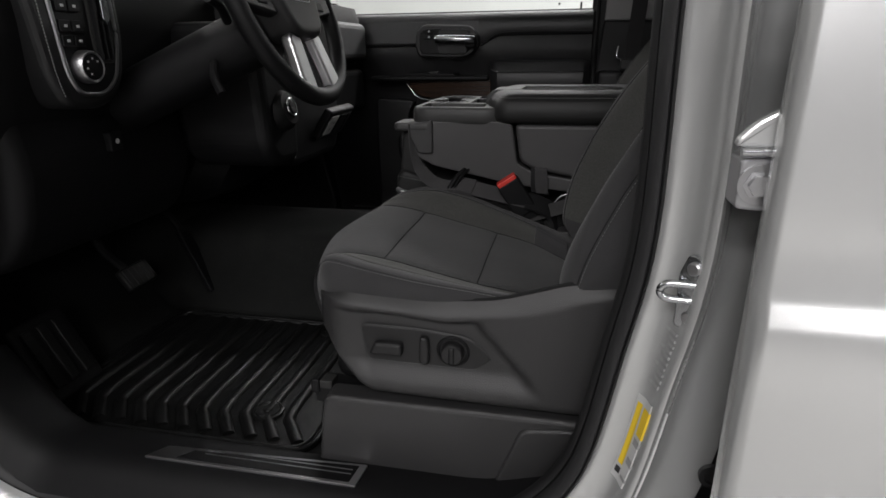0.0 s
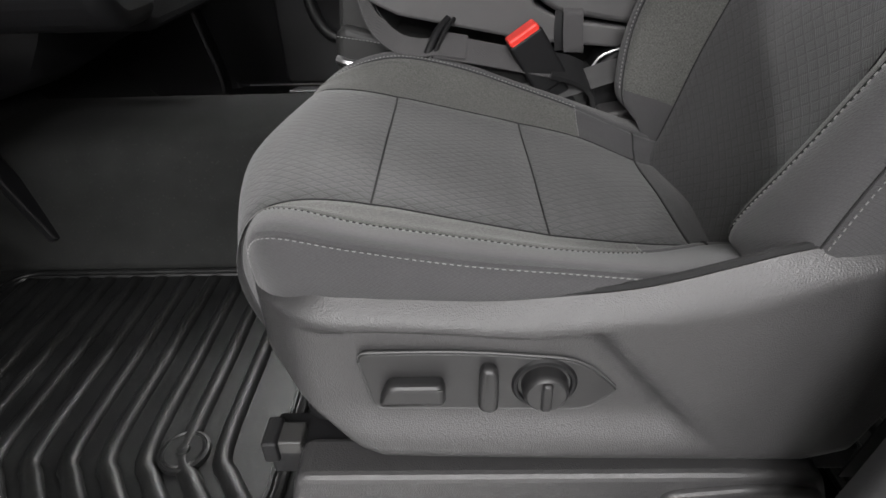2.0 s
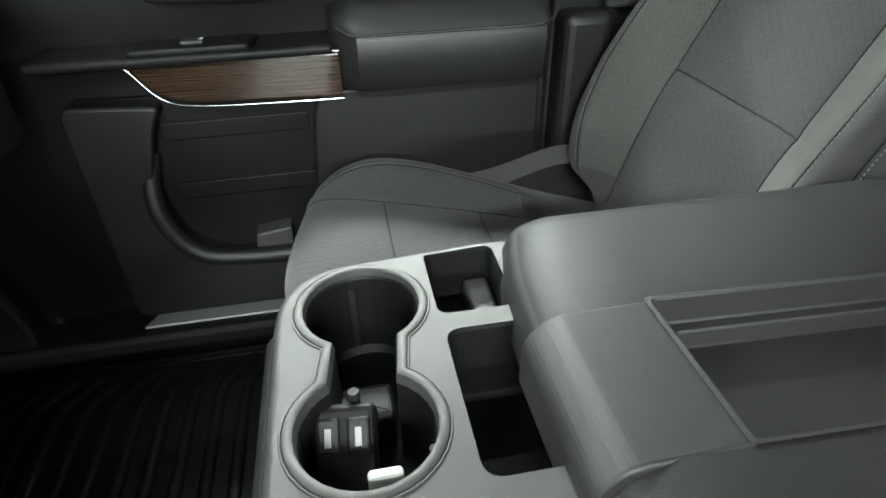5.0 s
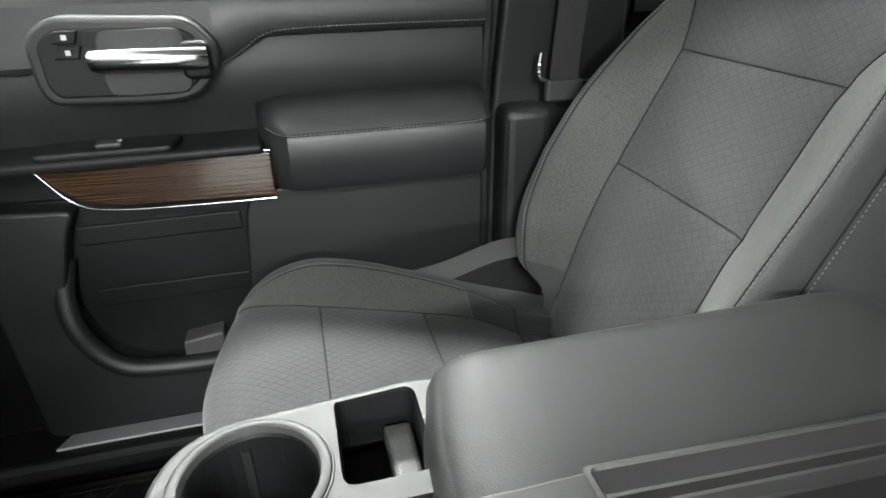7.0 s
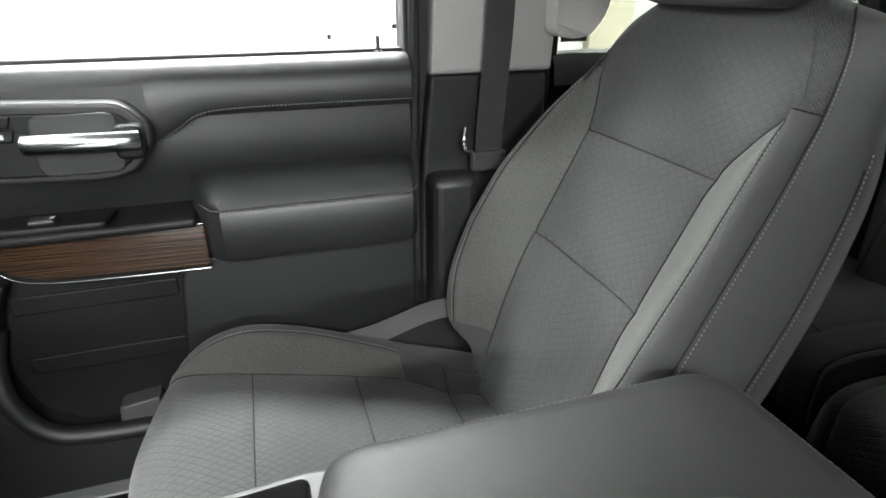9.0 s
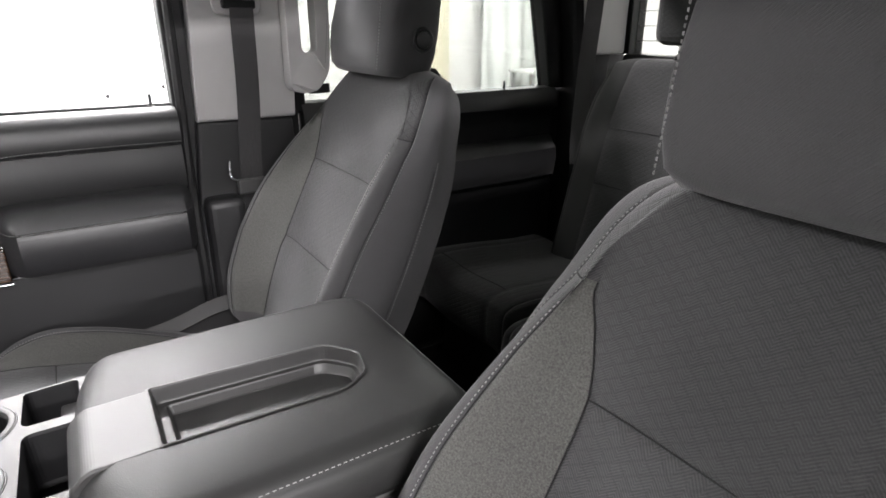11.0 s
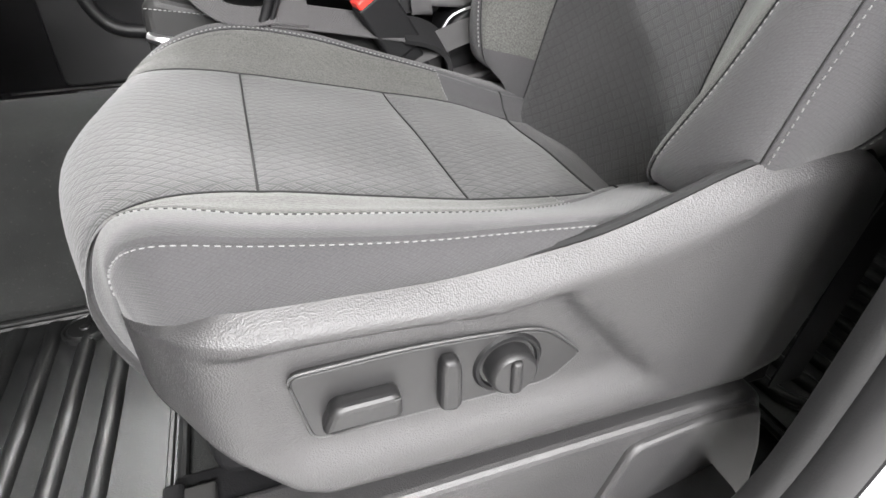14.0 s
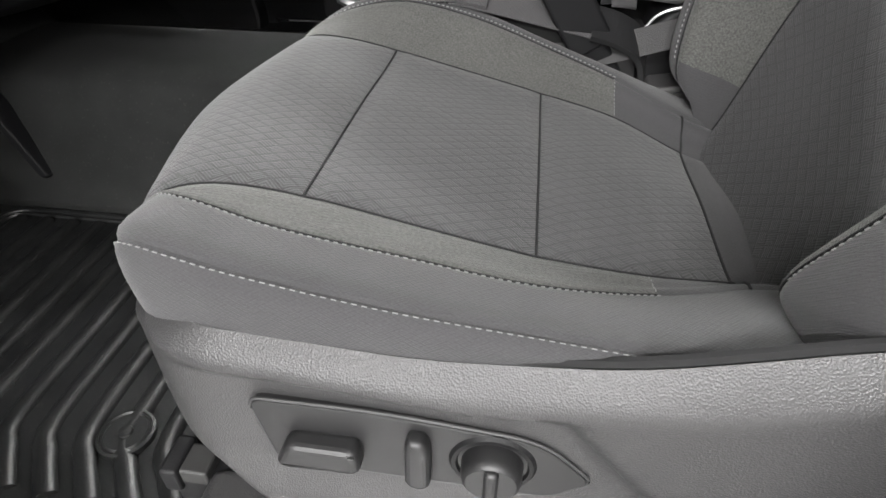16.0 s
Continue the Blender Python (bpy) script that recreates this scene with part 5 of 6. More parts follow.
    part("belt_guide", box(-0.02, 0.06, -0.02, 0.02, 0.37, 0.41, 0.008), DARK, s)


rear_door()


# ---------------------------------------------------------------- driver's side door opening
SEAL = [(0.200, 1.33), (0.192, 1.00), (0.187, 0.755), (0.187, 0.513), (0.165, 0.365), (0.131, 0.20), (0.070, 0.105), (0.000, 0.062), (-0.10, 0.040),
        (-0.35, 0.022), (-0.62, 0.010), (-0.74, 0.015), (-0.83, 0.075), (-0.895, 0.24), (-0.91, 0.50), (-0.92, 0.80)]


def along_seal(profile, first=0, last=None, per=6, y0=0.0):
    """A strip swept along the edge of the door opening. profile: (away from the opening, y)."""
    line = catmull([(x, 0, z) for x, z in SEAL], per)[first * per:None if last is None else last * per + 1]
    rows = []
    for i, p in enumerate(line):
        t = line[min(i + 1, len(line) - 1)] - line[max(i - 1, 0)]
        t = Vector((t[0], 0, t[2])).normalized()
        n = Vector((-t.z, 0, t.x))
        rows.append([(p[0] + n.x * o, y + y0, p[2] + n.z * o) for o, y in profile])
    return rows


JAMB = [(-0.014, 0.790), (-0.011, 0.762), (-0.008, 0.753), (0.002, 0.748), (0.013, 0.745), (0.024, 0.732), (0.029, 0.716), (0.030, 0.705), (0.0325, 0.699), (0.0355, 0.697), (0.0385, 0.700), (0.042, 0.706), (0.046, 0.714), (0.050, 0.726), (0.058, 0.738), (0.072, 0.742), (0.120, 0.745)]


def jamb_patch(s0, s1, y0, y1, lift, n=10):
    """A thin film lying on the jamb, between two places along it and two depths."""
    line = catmull([(x, 0, z) for x, z in SEAL], 40)
    os, ys = [p[0] for p in JAMB][::-1], [p[1] for p in JAMB][::-1]
    rows = []
    for k in range(n + 1):
        i = int(40 * (s0 + (s1 - s0) * k / n))
        t = line[i + 1] - line[i - 1]
        t = Vector((t[0], 0, t[2])).normalized()
        nv = Vector((-t.z, 0, t.x))
        row = []
        for q in range(5):
            y = y0 + (y1 - y0) * q / 4
            o = np.interp(y, ys[4:], os[4:]) - lift
            row.append((line[i][0] + nv.x * o, y - lift, line[i][2] + nv.z * o))
        rows.append(row)
    return grid(rows)


def driver_side():
    body = structure("wall_driver_side", grid(along_seal(JAMB)), PAINT, "silver painted door jamb round the driver's opening", "wall", 50)
    part("door_seal", grid(along_seal([(-0.008, 0.760), (-0.010, 0.747), (-0.014, 0.743), (-0.018, 0.745), (-0.023, 0.752), (-0.025, 0.760), (-0.021, 0.774)])), SEAL_FACE, body, "grey rubber door seal")
    part("seal_trim", grid(along_seal([(-0.018, 0.776), (-0.025, 0.770), (-0.029, 0.773), (-0.031, 0.780), (-0.029, 0.790), (-0.015, 0.796)])), RUB_SEAL, body, "black trim edge inside the door seal")
    part("seal_lip", grid(along_seal([(-0.005, 0.757), (-0.008, 0.745), (-0.011, 0.742), (-0.014, 0.746), (-0.013, 0.756)])), DARK, body, "thin black lip of the door seal")
    # pillar trim inside
    b = prism(round_outline([(0.178, 0.30), (0.190, 0.80), (0.200, 1.33), (0.42, 1.33), (0.42, 0.05), (0.19, 0.05)], 0.02), "y", 0.786, 0.818, 0.010, 3)
    part("pillar_trim", b, DARK, body, "black inner trim of the pillar")
    b = prism(round_outline([(0.186, 0.765), (0.196, 1.33), (0.40, 1.33), (0.40, 0.765)], 0.03), "y", 0.788, 0.826, 0.012, 3)
    part("upper_trim", b, PALE, body, "pale grey upper pillar trim")
    # sill trim
    prof = [(0.745, 0.030), (0.765, 0.062), (0.780, 0.078), (0.800, 0.083), (0.850, 0.083), (0.868, 0.074), (0.880, 0.045), (0.884, 0.02)]
    rows = [[(x, y + 0.02 * max(0, (x + 0.02) / 0.15), z + 0.35 * max(0, x + 0.02) ** 1.1 + 1.2 * max(0, -0.74 - x)) for y, z in prof] for x in np.linspace(-0.86, 0.13, 30)]
    part("sill_trim", grid(rows), DARK, body, "black plastic sill trim")
    # sill plate
    out = round_outline([(-0.556, 0.797), (-0.198, 0.797), (-0.194, 0.845), (-0.532, 0.828)], 0.003)
    part("sill_plate", prism(out, "z", 0.080, 0.0862, 0.0012), SATIN, body, "brushed metal sill plate with dark inlay")
    out = round_outline([(-0.502, 0.8025), (-0.210, 0.8025), (-0.206, 0.8395), (-0.482, 0.824)], 0.002)
    part("sill_inlay", prism(out, "z", 0.0850, 0.0868, 0.0005), DARK, body)
    for k in (0.3, 0.62):
        part("inlay_line", box(-0.46, -0.213, 0.8105 + 0.029 * k - 0.0008, 0.8105 + 0.029 * k + 0.0008, 0.0865, 0.0874), SATIN, body)
    # rocker below the sill
    part("rocker", prism(round_outline([(-0.95, -0.16), (1.4, -0.16), (1.4, -0.03), (-0.95, -0.03)], 0.02), "y", 0.60, 0.74, 0.02), PAINT, body, "silver painted rocker")
    # striker
    st = thing("door_striker", (0.212, 0.718, 0.463), "polished steel door striker on the pillar", "latch")
    st.rotation_euler = (0, 0, math.radians(-40))
    part("plate", prism(round_outline([(-0.013, -0.040), (0.003, -0.040), (0.015, -0.01), (0.015, 0.026), (0.005, 0.040), (-0.005, 0.040), (-0.013, 0.018)], 0.006), "y", -0.005, 0.004, 0.0015), CHROME, st, "steel plate of the striker")
    part("loop", tube([(0.004, -0.002, 0.009), (-0.008, -0.010, 0.009), (-0.018, -0.017, 0.008), (-0.023, -0.020, 0.000), (-0.018, -0.017, -0.007), (-0.008, -0.010, -0.008), (0.004, -0.002, -0.008)], 0.0042, seg=10, per=6), CHROME, st, "steel striker loop")
    for z in (-0.026, 0.027):
        part("screw", turned([(0.007, -0.002), (0.007, 0.003), (0.0055, 0.0045), (0.0, 0.0045)], (0.003, -0.005, z), ALONG_Y, 12), SATIN, st)
    # tyre label on the jamb
    lb = thing("jamb_label", (0.186, 0.728, 0.27), "silver and yellow printed label on the door jamb", "label")
    lb.location = (0, 0, 0)
    part("film", jamb_patch(4.22, 4.86, 0.709, 0.739, 0.0012), LABEL, lb, "silver label film")
    part("yellow_band", jamb_patch(4.25, 4.74, 0.730, 0.7365, 0.0020), YELLOW, lb, "yellow printed band")
    part("yellow_band", jamb_patch(4.26, 4.46, 0.711, 0.7265, 0.0020), YELLOW, lb)
    for k in range(11):
        part("print_line", jamb_patch(4.49 + 0.03 * k, 4.502 + 0.03 * k, 0.711 + 0.002 * (k % 3), 0.7265, 0.0020, 2), FAINT, lb)
    part("print_dot", jamb_patch(4.76, 4.82, 0.730, 0.7365, 0.0020, 3), INK, lb)
    st = thing("print_label", (0, 0, 0), "faint grey printed label on the door jamb", "label")
    for k in range(10):
        part("print_line", jamb_patch(3.62 + 0.05 * k, 3.644 + 0.05 * k, 0.711, 0.735 - 0.003 * (k % 3), 0.0012, 2), FAINT, st)
    # rear door with hinge
    d = structure("door_3", prism(round_outline([(0.2415, -0.14), (0.2415, 0.40), (0.245, 0.745), (1.34, 0.745), (1.34, -0.14)], 0.006), "y", 0.622, 0.665, 0.010, 4), PAINT, "closed silver rear door beside the driver's opening", "door")
    bm = bmesh.new()
    bm.from_mesh(d.data)
    for z in (0.30, 0.40, 0.470, 0.478, 0.486, 0.494, 0.502, 0.55, 0.62):
        bmesh.ops.bisect_plane(bm, geom=list(bm.verts) + list(bm.edges) + list(bm.faces), plane_co=(0, 0, z), plane_no=(0, 0, 1))
    for f in bm.faces:
        f.smooth = True
    bm.to_mesh(d.data)
    bm.free()
    for i, v in enumerate(d.data.vertices):
        c = v.co
        if c.y < 0.645:
            v.co.y += 0.010 * min(1, max(0, (c.z - 0.470) / 0.032))
        v.co.y -= 0.020 * math.sin(math.pi * min(1, max(0, (c.z + 0.2) / 1.0))) * min(1, max(0, (c.x - 0.240) / 0.03))
    # Painted edge given near-black rubber: the door gap's shade is in its colour.
    part("door_return", prism(round_outline([(0.258, -0.12), (0.258, 0.40), (0.262, 0.74), (0.40, 0.74), (0.40, -0.12)], 0.006), "y", 0.665, 0.70, 0.004), RUB_SEAL, d, "front edge of the rear door, darkened for the gap's shade")
    part("belt_moulding", box(0.270, 1.34, 0.628, 0.66, 0.745, 0.764, 0.004), INK, d, "black window moulding")
    part("belt_bright", box(0.270, 1.34, 0.620, 0.634, 0.741, 0.747, 0.002), CHROME, d, "bright strip under the window")
    part("window_frame", prism(round_outline([(0.262, 0.76), (0.285, 1.33), (0.33, 1.33), (0.315, 0.76)], 0.01), "y", 0.64, 0.72, 0.006), INK, d, "black window frame")
    part("window_frame", box(0.27, 1.30, 0.70, 0.74, 1.31, 1.36, 0.008), INK, d)
    part("glass", box(0.31, 1.30, 0.682, 0.686, 0.75, 1.33), TINTED, d)
    part("inner_trim", box(0.42, 1.36, 0.70, 0.74, 0.0, 0.78, 0.01), SOFT, d)
    def moved(bm):
        bmesh.ops.translate(bm, verts=bm.verts, vec=(0.238, 0.668, 0.588))
        return bm
    h = part("hinge", moved(prism(round_outline([(-0.014, -0.024), (0.024, -0.026), (0.026, 0.020), (-0.014, 0.020)], 0.006), "y", -0.004, 0.075, 0.003)), PLATE, d, "grey metal hinge bolted to the pillar")
    part("knuckle", moved(tube([(0.024, -0.008, 0.022), (0.024, -0.008, 0.052)], 0.010, seg=14, per=1)), PAINT, h)
    part("hinge_arm", moved(prism(round_outline([(-0.020, 0.030), (0.045, 0.030), (0.045, 0.078), (0.020, 0.066), (-0.008, 0.050), (-0.020, 0.036)], 0.01), "y", -0.008, 0.004, 0.003)), PAINT, h)
    part("pin_cap", moved(tube([(-0.016, -0.008, 0.026), (0.034, -0.008, 0.027)], 0.005, seg=10, per=1)), CHROME, h)
    part("bolt", moved(turned([(0.0125, 0), (0.0125, 0.003), (0.0095, 0.0035), (0.0095, 0.009), (0.0, 0.009)], (0.002, -0.004, -0.002), ALONG_Y, 6)), SATIN, h, "hexagonal steel bolt")
    part("washer", moved(turned([(0.017, 0), (0.017, 0.002), (0.0, 0.002)], (0.002, -0.004, -0.002), ALONG_Y, 20)), SATIN, h)
    part("grommet", moved(turned([(0.014, -0.002), (0.014, 0.004), (0.009, 0.004), (0.008, 0.0), (0.0, 0.0)], (0.018, 0.040, -0.335), ALONG_Y, 18)), RUB_SEAL, body)
    # closing the cab above and behind on this side
    structure("pillar_3", prism(round_outline([(1.22, 1.36), (1.30, 0.78), (1.30, 0.0), (1.50, 0.0), (1.50, 1.36)], 0.01), "y", 0.64, 0.80, 0.01), DARK, "rear corner pillar of the cab", "pillar")
    # front seat belt of the driver
    s = thing("driver_belt", (0.272, 0.857, 0.624), "black driver's seat belt with its tongue at the pillar", "seat belt", "seat belts")
    part("webbing", ribbon([(0.07, -0.01, 0.62), (0.05, 0.0, 0.40), (0.025, 0.004, 0.12), (-0.01, 0.004, -0.10), (-0.05, 0.004, -0.34), (-0.07, 0.004, -0.44)], 0.047, 0.0016, (1, 0.15, 0)), DARK, s, "black woven webbing")
    b = prism(round_outline([(-0.040, -0.012), (-0.022, -0.016), (0.004, 0.002), (0.046, 0.022), (0.050, 0.034), (0.042, 0.040), (-0.010, 0.020), (-0.034, 0.006)], 0.004), "y", -0.012, 0.002, 0.0035, 3)
    part("tongue_grip", b, SWITCH, s, "black plastic belt tongue")
    part("tongue_slot", prism(round_outline([(0.002, 0.010), (0.040, 0.029), (0.038, 0.034), (0.000, 0.016)], 0.002, 3), "y", -0.0126, -0.010, 0.0004), INK, s)
    part("belt_fold", prism(round_outline([(-0.030, -0.052), (0.012, -0.034), (0.016, -0.024), (-0.026, -0.042)], 0.003, 3), "y", -0.008, 0.004, 0.002), DARK, s)
    part("tongue_loop", tube([(-0.022, -0.010, 0.004), (-0.028, -0.012, -0.012), (-0.036, -0.010, -0.034), (-0.040, -0.008, -0.05)], 0.003, seg=8, per=4), CHROME, s, "steel blade of the tongue")
    for k in range(3):
        part("stop_button", turned([(0.004, 0), (0.004, 0.002), (0, 0.002)], (-0.005 + 0.016 * k, -0.014, 0.014 + 0.010 * k), ALONG_Y, 10), SATIN, s)


driver_side()


# ---------------------------------------------------------------- rubber floor mats
def floor_mat(name, x0, x1, y0, y1, z, edge, label, button):
    """A ribbed rubber tray. edge: how far its inboard rim climbs the hump."""
    t = thing(name, (0, 0, z), label, "floor mat", "floor mats")
    out = round_outline([(x0, y0), (x1, y0), (x1, y1), (x0, y1)], 0.05, 6)
    part("tray", prism(out, "z", 0.0, 0.006, 0.002), RUBBER, t)
    loop = [(*p, 0.006) for p in out]
    part("rim", tube(loop + loop[:1], 0.006, seg=8, per=1, caps=False), RUBBER, t, "raised rim of the mat")
    n = int((x1 - x0 - 0.06) / 0.0455)
    for k in range(n):
        x = x0 + 0.04 + 0.0455 * k
        far, near = sorted((y1 - 0.024, y0 + 0.024), key=lambda v: abs(v - 1.54))
        bend = near + (0.085 if near < 1.54 else -0.085)
        ln = [(x, far, 0.006), (x, 0.5 * (far + bend), 0.006), (x, bend, 0.006), (x + 0.020, 0.5 * (bend + near), 0.006), (x + 0.052, near, 0.006)]
        part("rib", tube([p for p in ln], 0.0115, seg=10, per=4, flat=0.7), RUBBER, t)
    q = offset_loop(out, -0.012)
    lp = [(*p, 0.0065) for p in q]
    part("border_line", tube(lp + lp[:1], 0.0038, seg=6, per=1, caps=False), RUBBER, t)
    for bx, by in button:
        b = turned([(0.030, 0.004), (0.030, 0.0125), (0.027, 0.0135), (0.0255, 0.0115), (0.024, 0.0115), (0.022, 0.0135), (0.008, 0.0135), (0.007, 0.016), (0.0, 0.017)], (bx, by, 0), Matrix.Identity(3), 28)
        part("anchor_button", b, RUBBER, t, "round anchor button of the mat")
    return t


floor_mat("driver_mat", -0.90, -0.325, 0.90, 1.385, 0.036, 0.1, "black ribbed rubber driver's floor mat", [(-0.450, 1.000), (-0.454, 1.335)])
floor_mat("rear_mat", 0.28, 0.78, 0.84, 1.30, 0.044, 0.1, "dark ribbed rubber rear floor mat", [])
floor_mat("passenger_mat", -0.92, -0.30, 1.80, 2.22, 0.036, 0.1, "black ribbed rubber passenger floor mat", [])


# ---------------------------------------------------------------- dashboard
def dashboard():
    d = thing("dashboard", (0, 0, 0), "black padded dashboard across the cab", "dashboard")
    prof = [(-1.10, 0.80), (-1.0, 0.86), (-0.80, 0.875), (-0.70, 0.865), (-0.655, 0.84), (-0.64, 0.80), (-0.645, 0.74), (-0.66, 0.66), (-0.685, 0.58), (-0.72, 0.50), (-0.76, 0.42), (-0.80, 0.36), (-0.86, 0.33), (-1.12, 0.33)]
    rows = []
    for y in np.linspace(0.80, 2.30, 40):
        e = max(0.0, 1 - (y - 0.80) / 0.09) ** 2 + max(0.0, 1 - (2.30 - y) / 0.09) ** 2
        mid = math.exp(-((y - 1.60) / 0.16) ** 2) * 0.05
        rows.append([(x - 0.085 - 0.07 * e + (mid + (0.07 if y > 1.42 else 0) if z < 0.86 else 0), y, z) for x, z in prof])
    b = grid(rows)
    part("body", b, DARK, d, "soft black dashboard moulding")
    for y in (0.80, 2.30):
        part("end_cap", prism([(x - 0.07, z) for x, z in prof], "y", y - 0.004, y + 0.004), DARK, d)
    made_before = set(d.children)
    # pod with lamp switches and vent
    pod = round_outline([(0.900, 0.90), (0.935, 0.64), (0.960, 0.595), (1.040, 0.590), (1.090, 0.625), (1.110, 0.70), (1.105, 0.90)], 0.03, 6)
    b = prism(pod, "x", -0.70, -0.618, 0.012, 3)
    part("pod", b, SOFT, d, "padded black pod at the dashboard's end")
    face = round_outline([(0.945, 0.90), (0.968, 0.650), (0.985, 0.618), (1.038, 0.614), (1.072, 0.640), (1.088, 0.70), (1.082, 0.90)], 0.02, 6)
    lp = [(-0.617, *p) for p in face]
    part("bright_frame", tube(lp + lp[:1], 0.0038, seg=8, per=1, caps=False), SATIN, d, "satin metal frame")
    part("switch_face", prism(face, "x", -0.625, -0.6165, 0.001), DARK, d)
    dial = Matrix.Rotation(radians(90), 3, "Y")
    part("lamp_dial", turned([(0.026, 0), (0.0265, 0.004), (0.0255, 0.016), (0.0235, 0.019), (0.021, 0.0175), (0.0, 0.0175)], (-0.6165, 1.003, 0.660), dial, 40), SATIN, d, "knurled metal lamp dial")
    part("dial_face", turned([(0.0205, 0.0), (0.0205, 0.0185), (0.0, 0.019)], (-0.6165, 1.003, 0.660), dial, 30), DARK, d)
    for a in range(5):
        q = radians(40 + 50 * a)
        part("dial_mark", box(-0.5978, -0.5970, 1.003 + 0.013 * math.cos(q) - 0.0016, 1.003 + 0.013 * math.cos(q) + 0.0016, 0.660 + 0.013 * math.sin(q) - 0.0016, 0.660 + 0.013 * math.sin(q) + 0.0016), PRINT, d)
    for k, z in enumerate((0.700, 0.722, 0.752, 0.774, 0.796)):
        for y in (0.978, 1.002):
            part("button", box(-0.6168, -0.6115, y - 0.0105, y + 0.0105, z - 0.009, z + 0.009, 0.002), DARK, d)
            part("button_mark", box(-0.6117, -0.6110, y - 0.003, y + 0.003, z - 0.002, z + 0.002), PRINT, d)
    part("vent_recess", box(-0.6175, -0.6135, 1.030, 1.072, 0.665, 0.86, 0.004), INK, d)
    for k in range(3):
        part("vent_blade", box(-0.616, -0.604, 1.036 + 0.012 * k, 1.039 + 0.012 * k, 0.67, 0.86, 0.001), DARK, d)
    part("vent_tab", prism(round_outline([(1.046, 0.735), (1.054, 0.725), (1.062, 0.735), (1.062, 0.775), (1.046, 0.785)], 0.003), "x", -0.612, -0.598, 0.002), CHROME, d, "chrome vent tab")
    part("stitching", stitches(catmull([(-0.6165, 0.925, 0.90), (-0.6165, 0.935, 0.78), (-0.6165, 0.945, 0.66), (-0.6165, 0.955, 0.612)], 12), (1, 0, 0)), THREAD, d)
    for o in set(d.children) - made_before:
        o.data.transform(Matrix.Translation((-0.085, -0.008, 0.018)))
    # parking brake switch
    part("brake_switch", prism(rect(1.070, 1.102, 0.525, 0.560, 0.003), "x", -0.80, -0.745, 0.002), DARK, d)
    part("switch_mark", turned([(0.005, 0), (0.005, 0.001), (0, 0.001)], (-0.745, 1.086, 0.543), dial, 12), PRINT, d)
    # start button
    c = (-0.520, 1.365, 0.582)
    part("column_panel", prism(round_outline([(1.270, 0.76), (1.285, 0.50), (1.33, 0.45), (1.44, 0.45), (1.46, 0.76)], 0.03), "x", -0.76, -0.545, 0.025, 4), DARK, d, "black panel beside the steering column")
    tilt = Matrix.Rotation(radians(75), 3, "Y")
    part("start_pad", turned([(0.045, -0.09), (0.045, -0.02), (0.035, -0.006), (0.0, -0.004)], c, tilt, 26), DARK, d, "black pad round the start button")
    part("start_ring", ring(Vector(c) + tilt @ Vector((0, 0, -0.002)), 0.019, 0.0035, tilt, 30, 8), CHROME, d, "chrome ring of the start button")
    part("start_button", turned([(0.016, -0.01), (0.016, 0.002), (0.014, 0.003), (0, 0.003)], c, tilt, 24), DARK, d)
    # centre stack with its outlets
    stack = round_outline([(1.44, 0.84), (1.40, 0.56), (1.43, 0.47), (1.48, 0.42), (1.76, 0.42), (1.80, 0.48), (1.80, 0.84)], 0.03)
    part("centre_panel", prism(stack, "x", -0.78, -0.585, 0.02, 3), DARK, d, "black centre stack")
    tip = pose(-0.560, 1.69, 0.515, 0, 34, 0)
    q = box(-0.012, 0.012, -0.085, 0.085, -0.045, 0.045, 0.006)
    bmesh.ops.transform(q, matrix=tip, verts=q.verts)
    part("outlet_panel", q, DARK, d, "black outlet panel of the centre stack")
    for y0, y1, z0, z1, mt in ((-0.07, -0.02, -0.03, 0.03, PALE), (-0.005, 0.045, -0.03, 0.03, DARK), (0.052, 0.075, -0.03, 0.03, DARK)):
        q = box(0.010, 0.0145, y0, y1, z0, z1, 0.003)
        bmesh.ops.transform(q, matrix=tip, verts=q.verts)
        part("outlet_cover", q, mt, d)
    for y, z in ((-0.052, 0.010), (-0.038, 0.010), (-0.045, -0.012)):
        q = box(0.0142, 0.0150, y - 0.002, y + 0.002, z - 0.005, z + 0.005)
        bmesh.ops.transform(q, matrix=tip, verts=q.verts)
        part("outlet_slot", q, INK, d)
    # glove box, vent and bright blade on the passenger's side
    part("glove_box", box(-0.72, -0.652, 1.84, 2.24, 0.50, 0.64, 0.02), SOFT, d, "black glove box lid")
    part("upper_glove_box", box(-0.70, -0.630, 1.84, 2.22, 0.67, 0.79, 0.02), SOFT, d, "black upper glove box lid")
    part("bright_blade", tube([(-0.625, 1.83, 0.86), (-0.618, 1.83, 0.78), (-0.622, 1.83, 0.70), (-0.64, 1.83, 0.655)], 0.004, seg=8, per=5), CHROME, d)
    part("knee_panel", prism(round_outline([(-0.90, 0.66), (-0.80, 0.655), (-0.765, 0.60), (-0.755, 0.52), (-0.775, 0.42), (-0.83, 0.345), (-0.93, 0.32)], 0.04, 6), "y", 0.872, 1.34, 0.035, 5), DARK, d, "black knee panel under the dashboard")
    k = structure("kick_panel", prism(round_outline([(-1.16, 0.03), (-0.86, 0.03), (-0.84, 0.12), (-0.90, 0.40), (-1.16, 0.45)], 0.03), "y", 0.80, 0.865, 0.012), DARK, "black plastic kick panel", "panel")
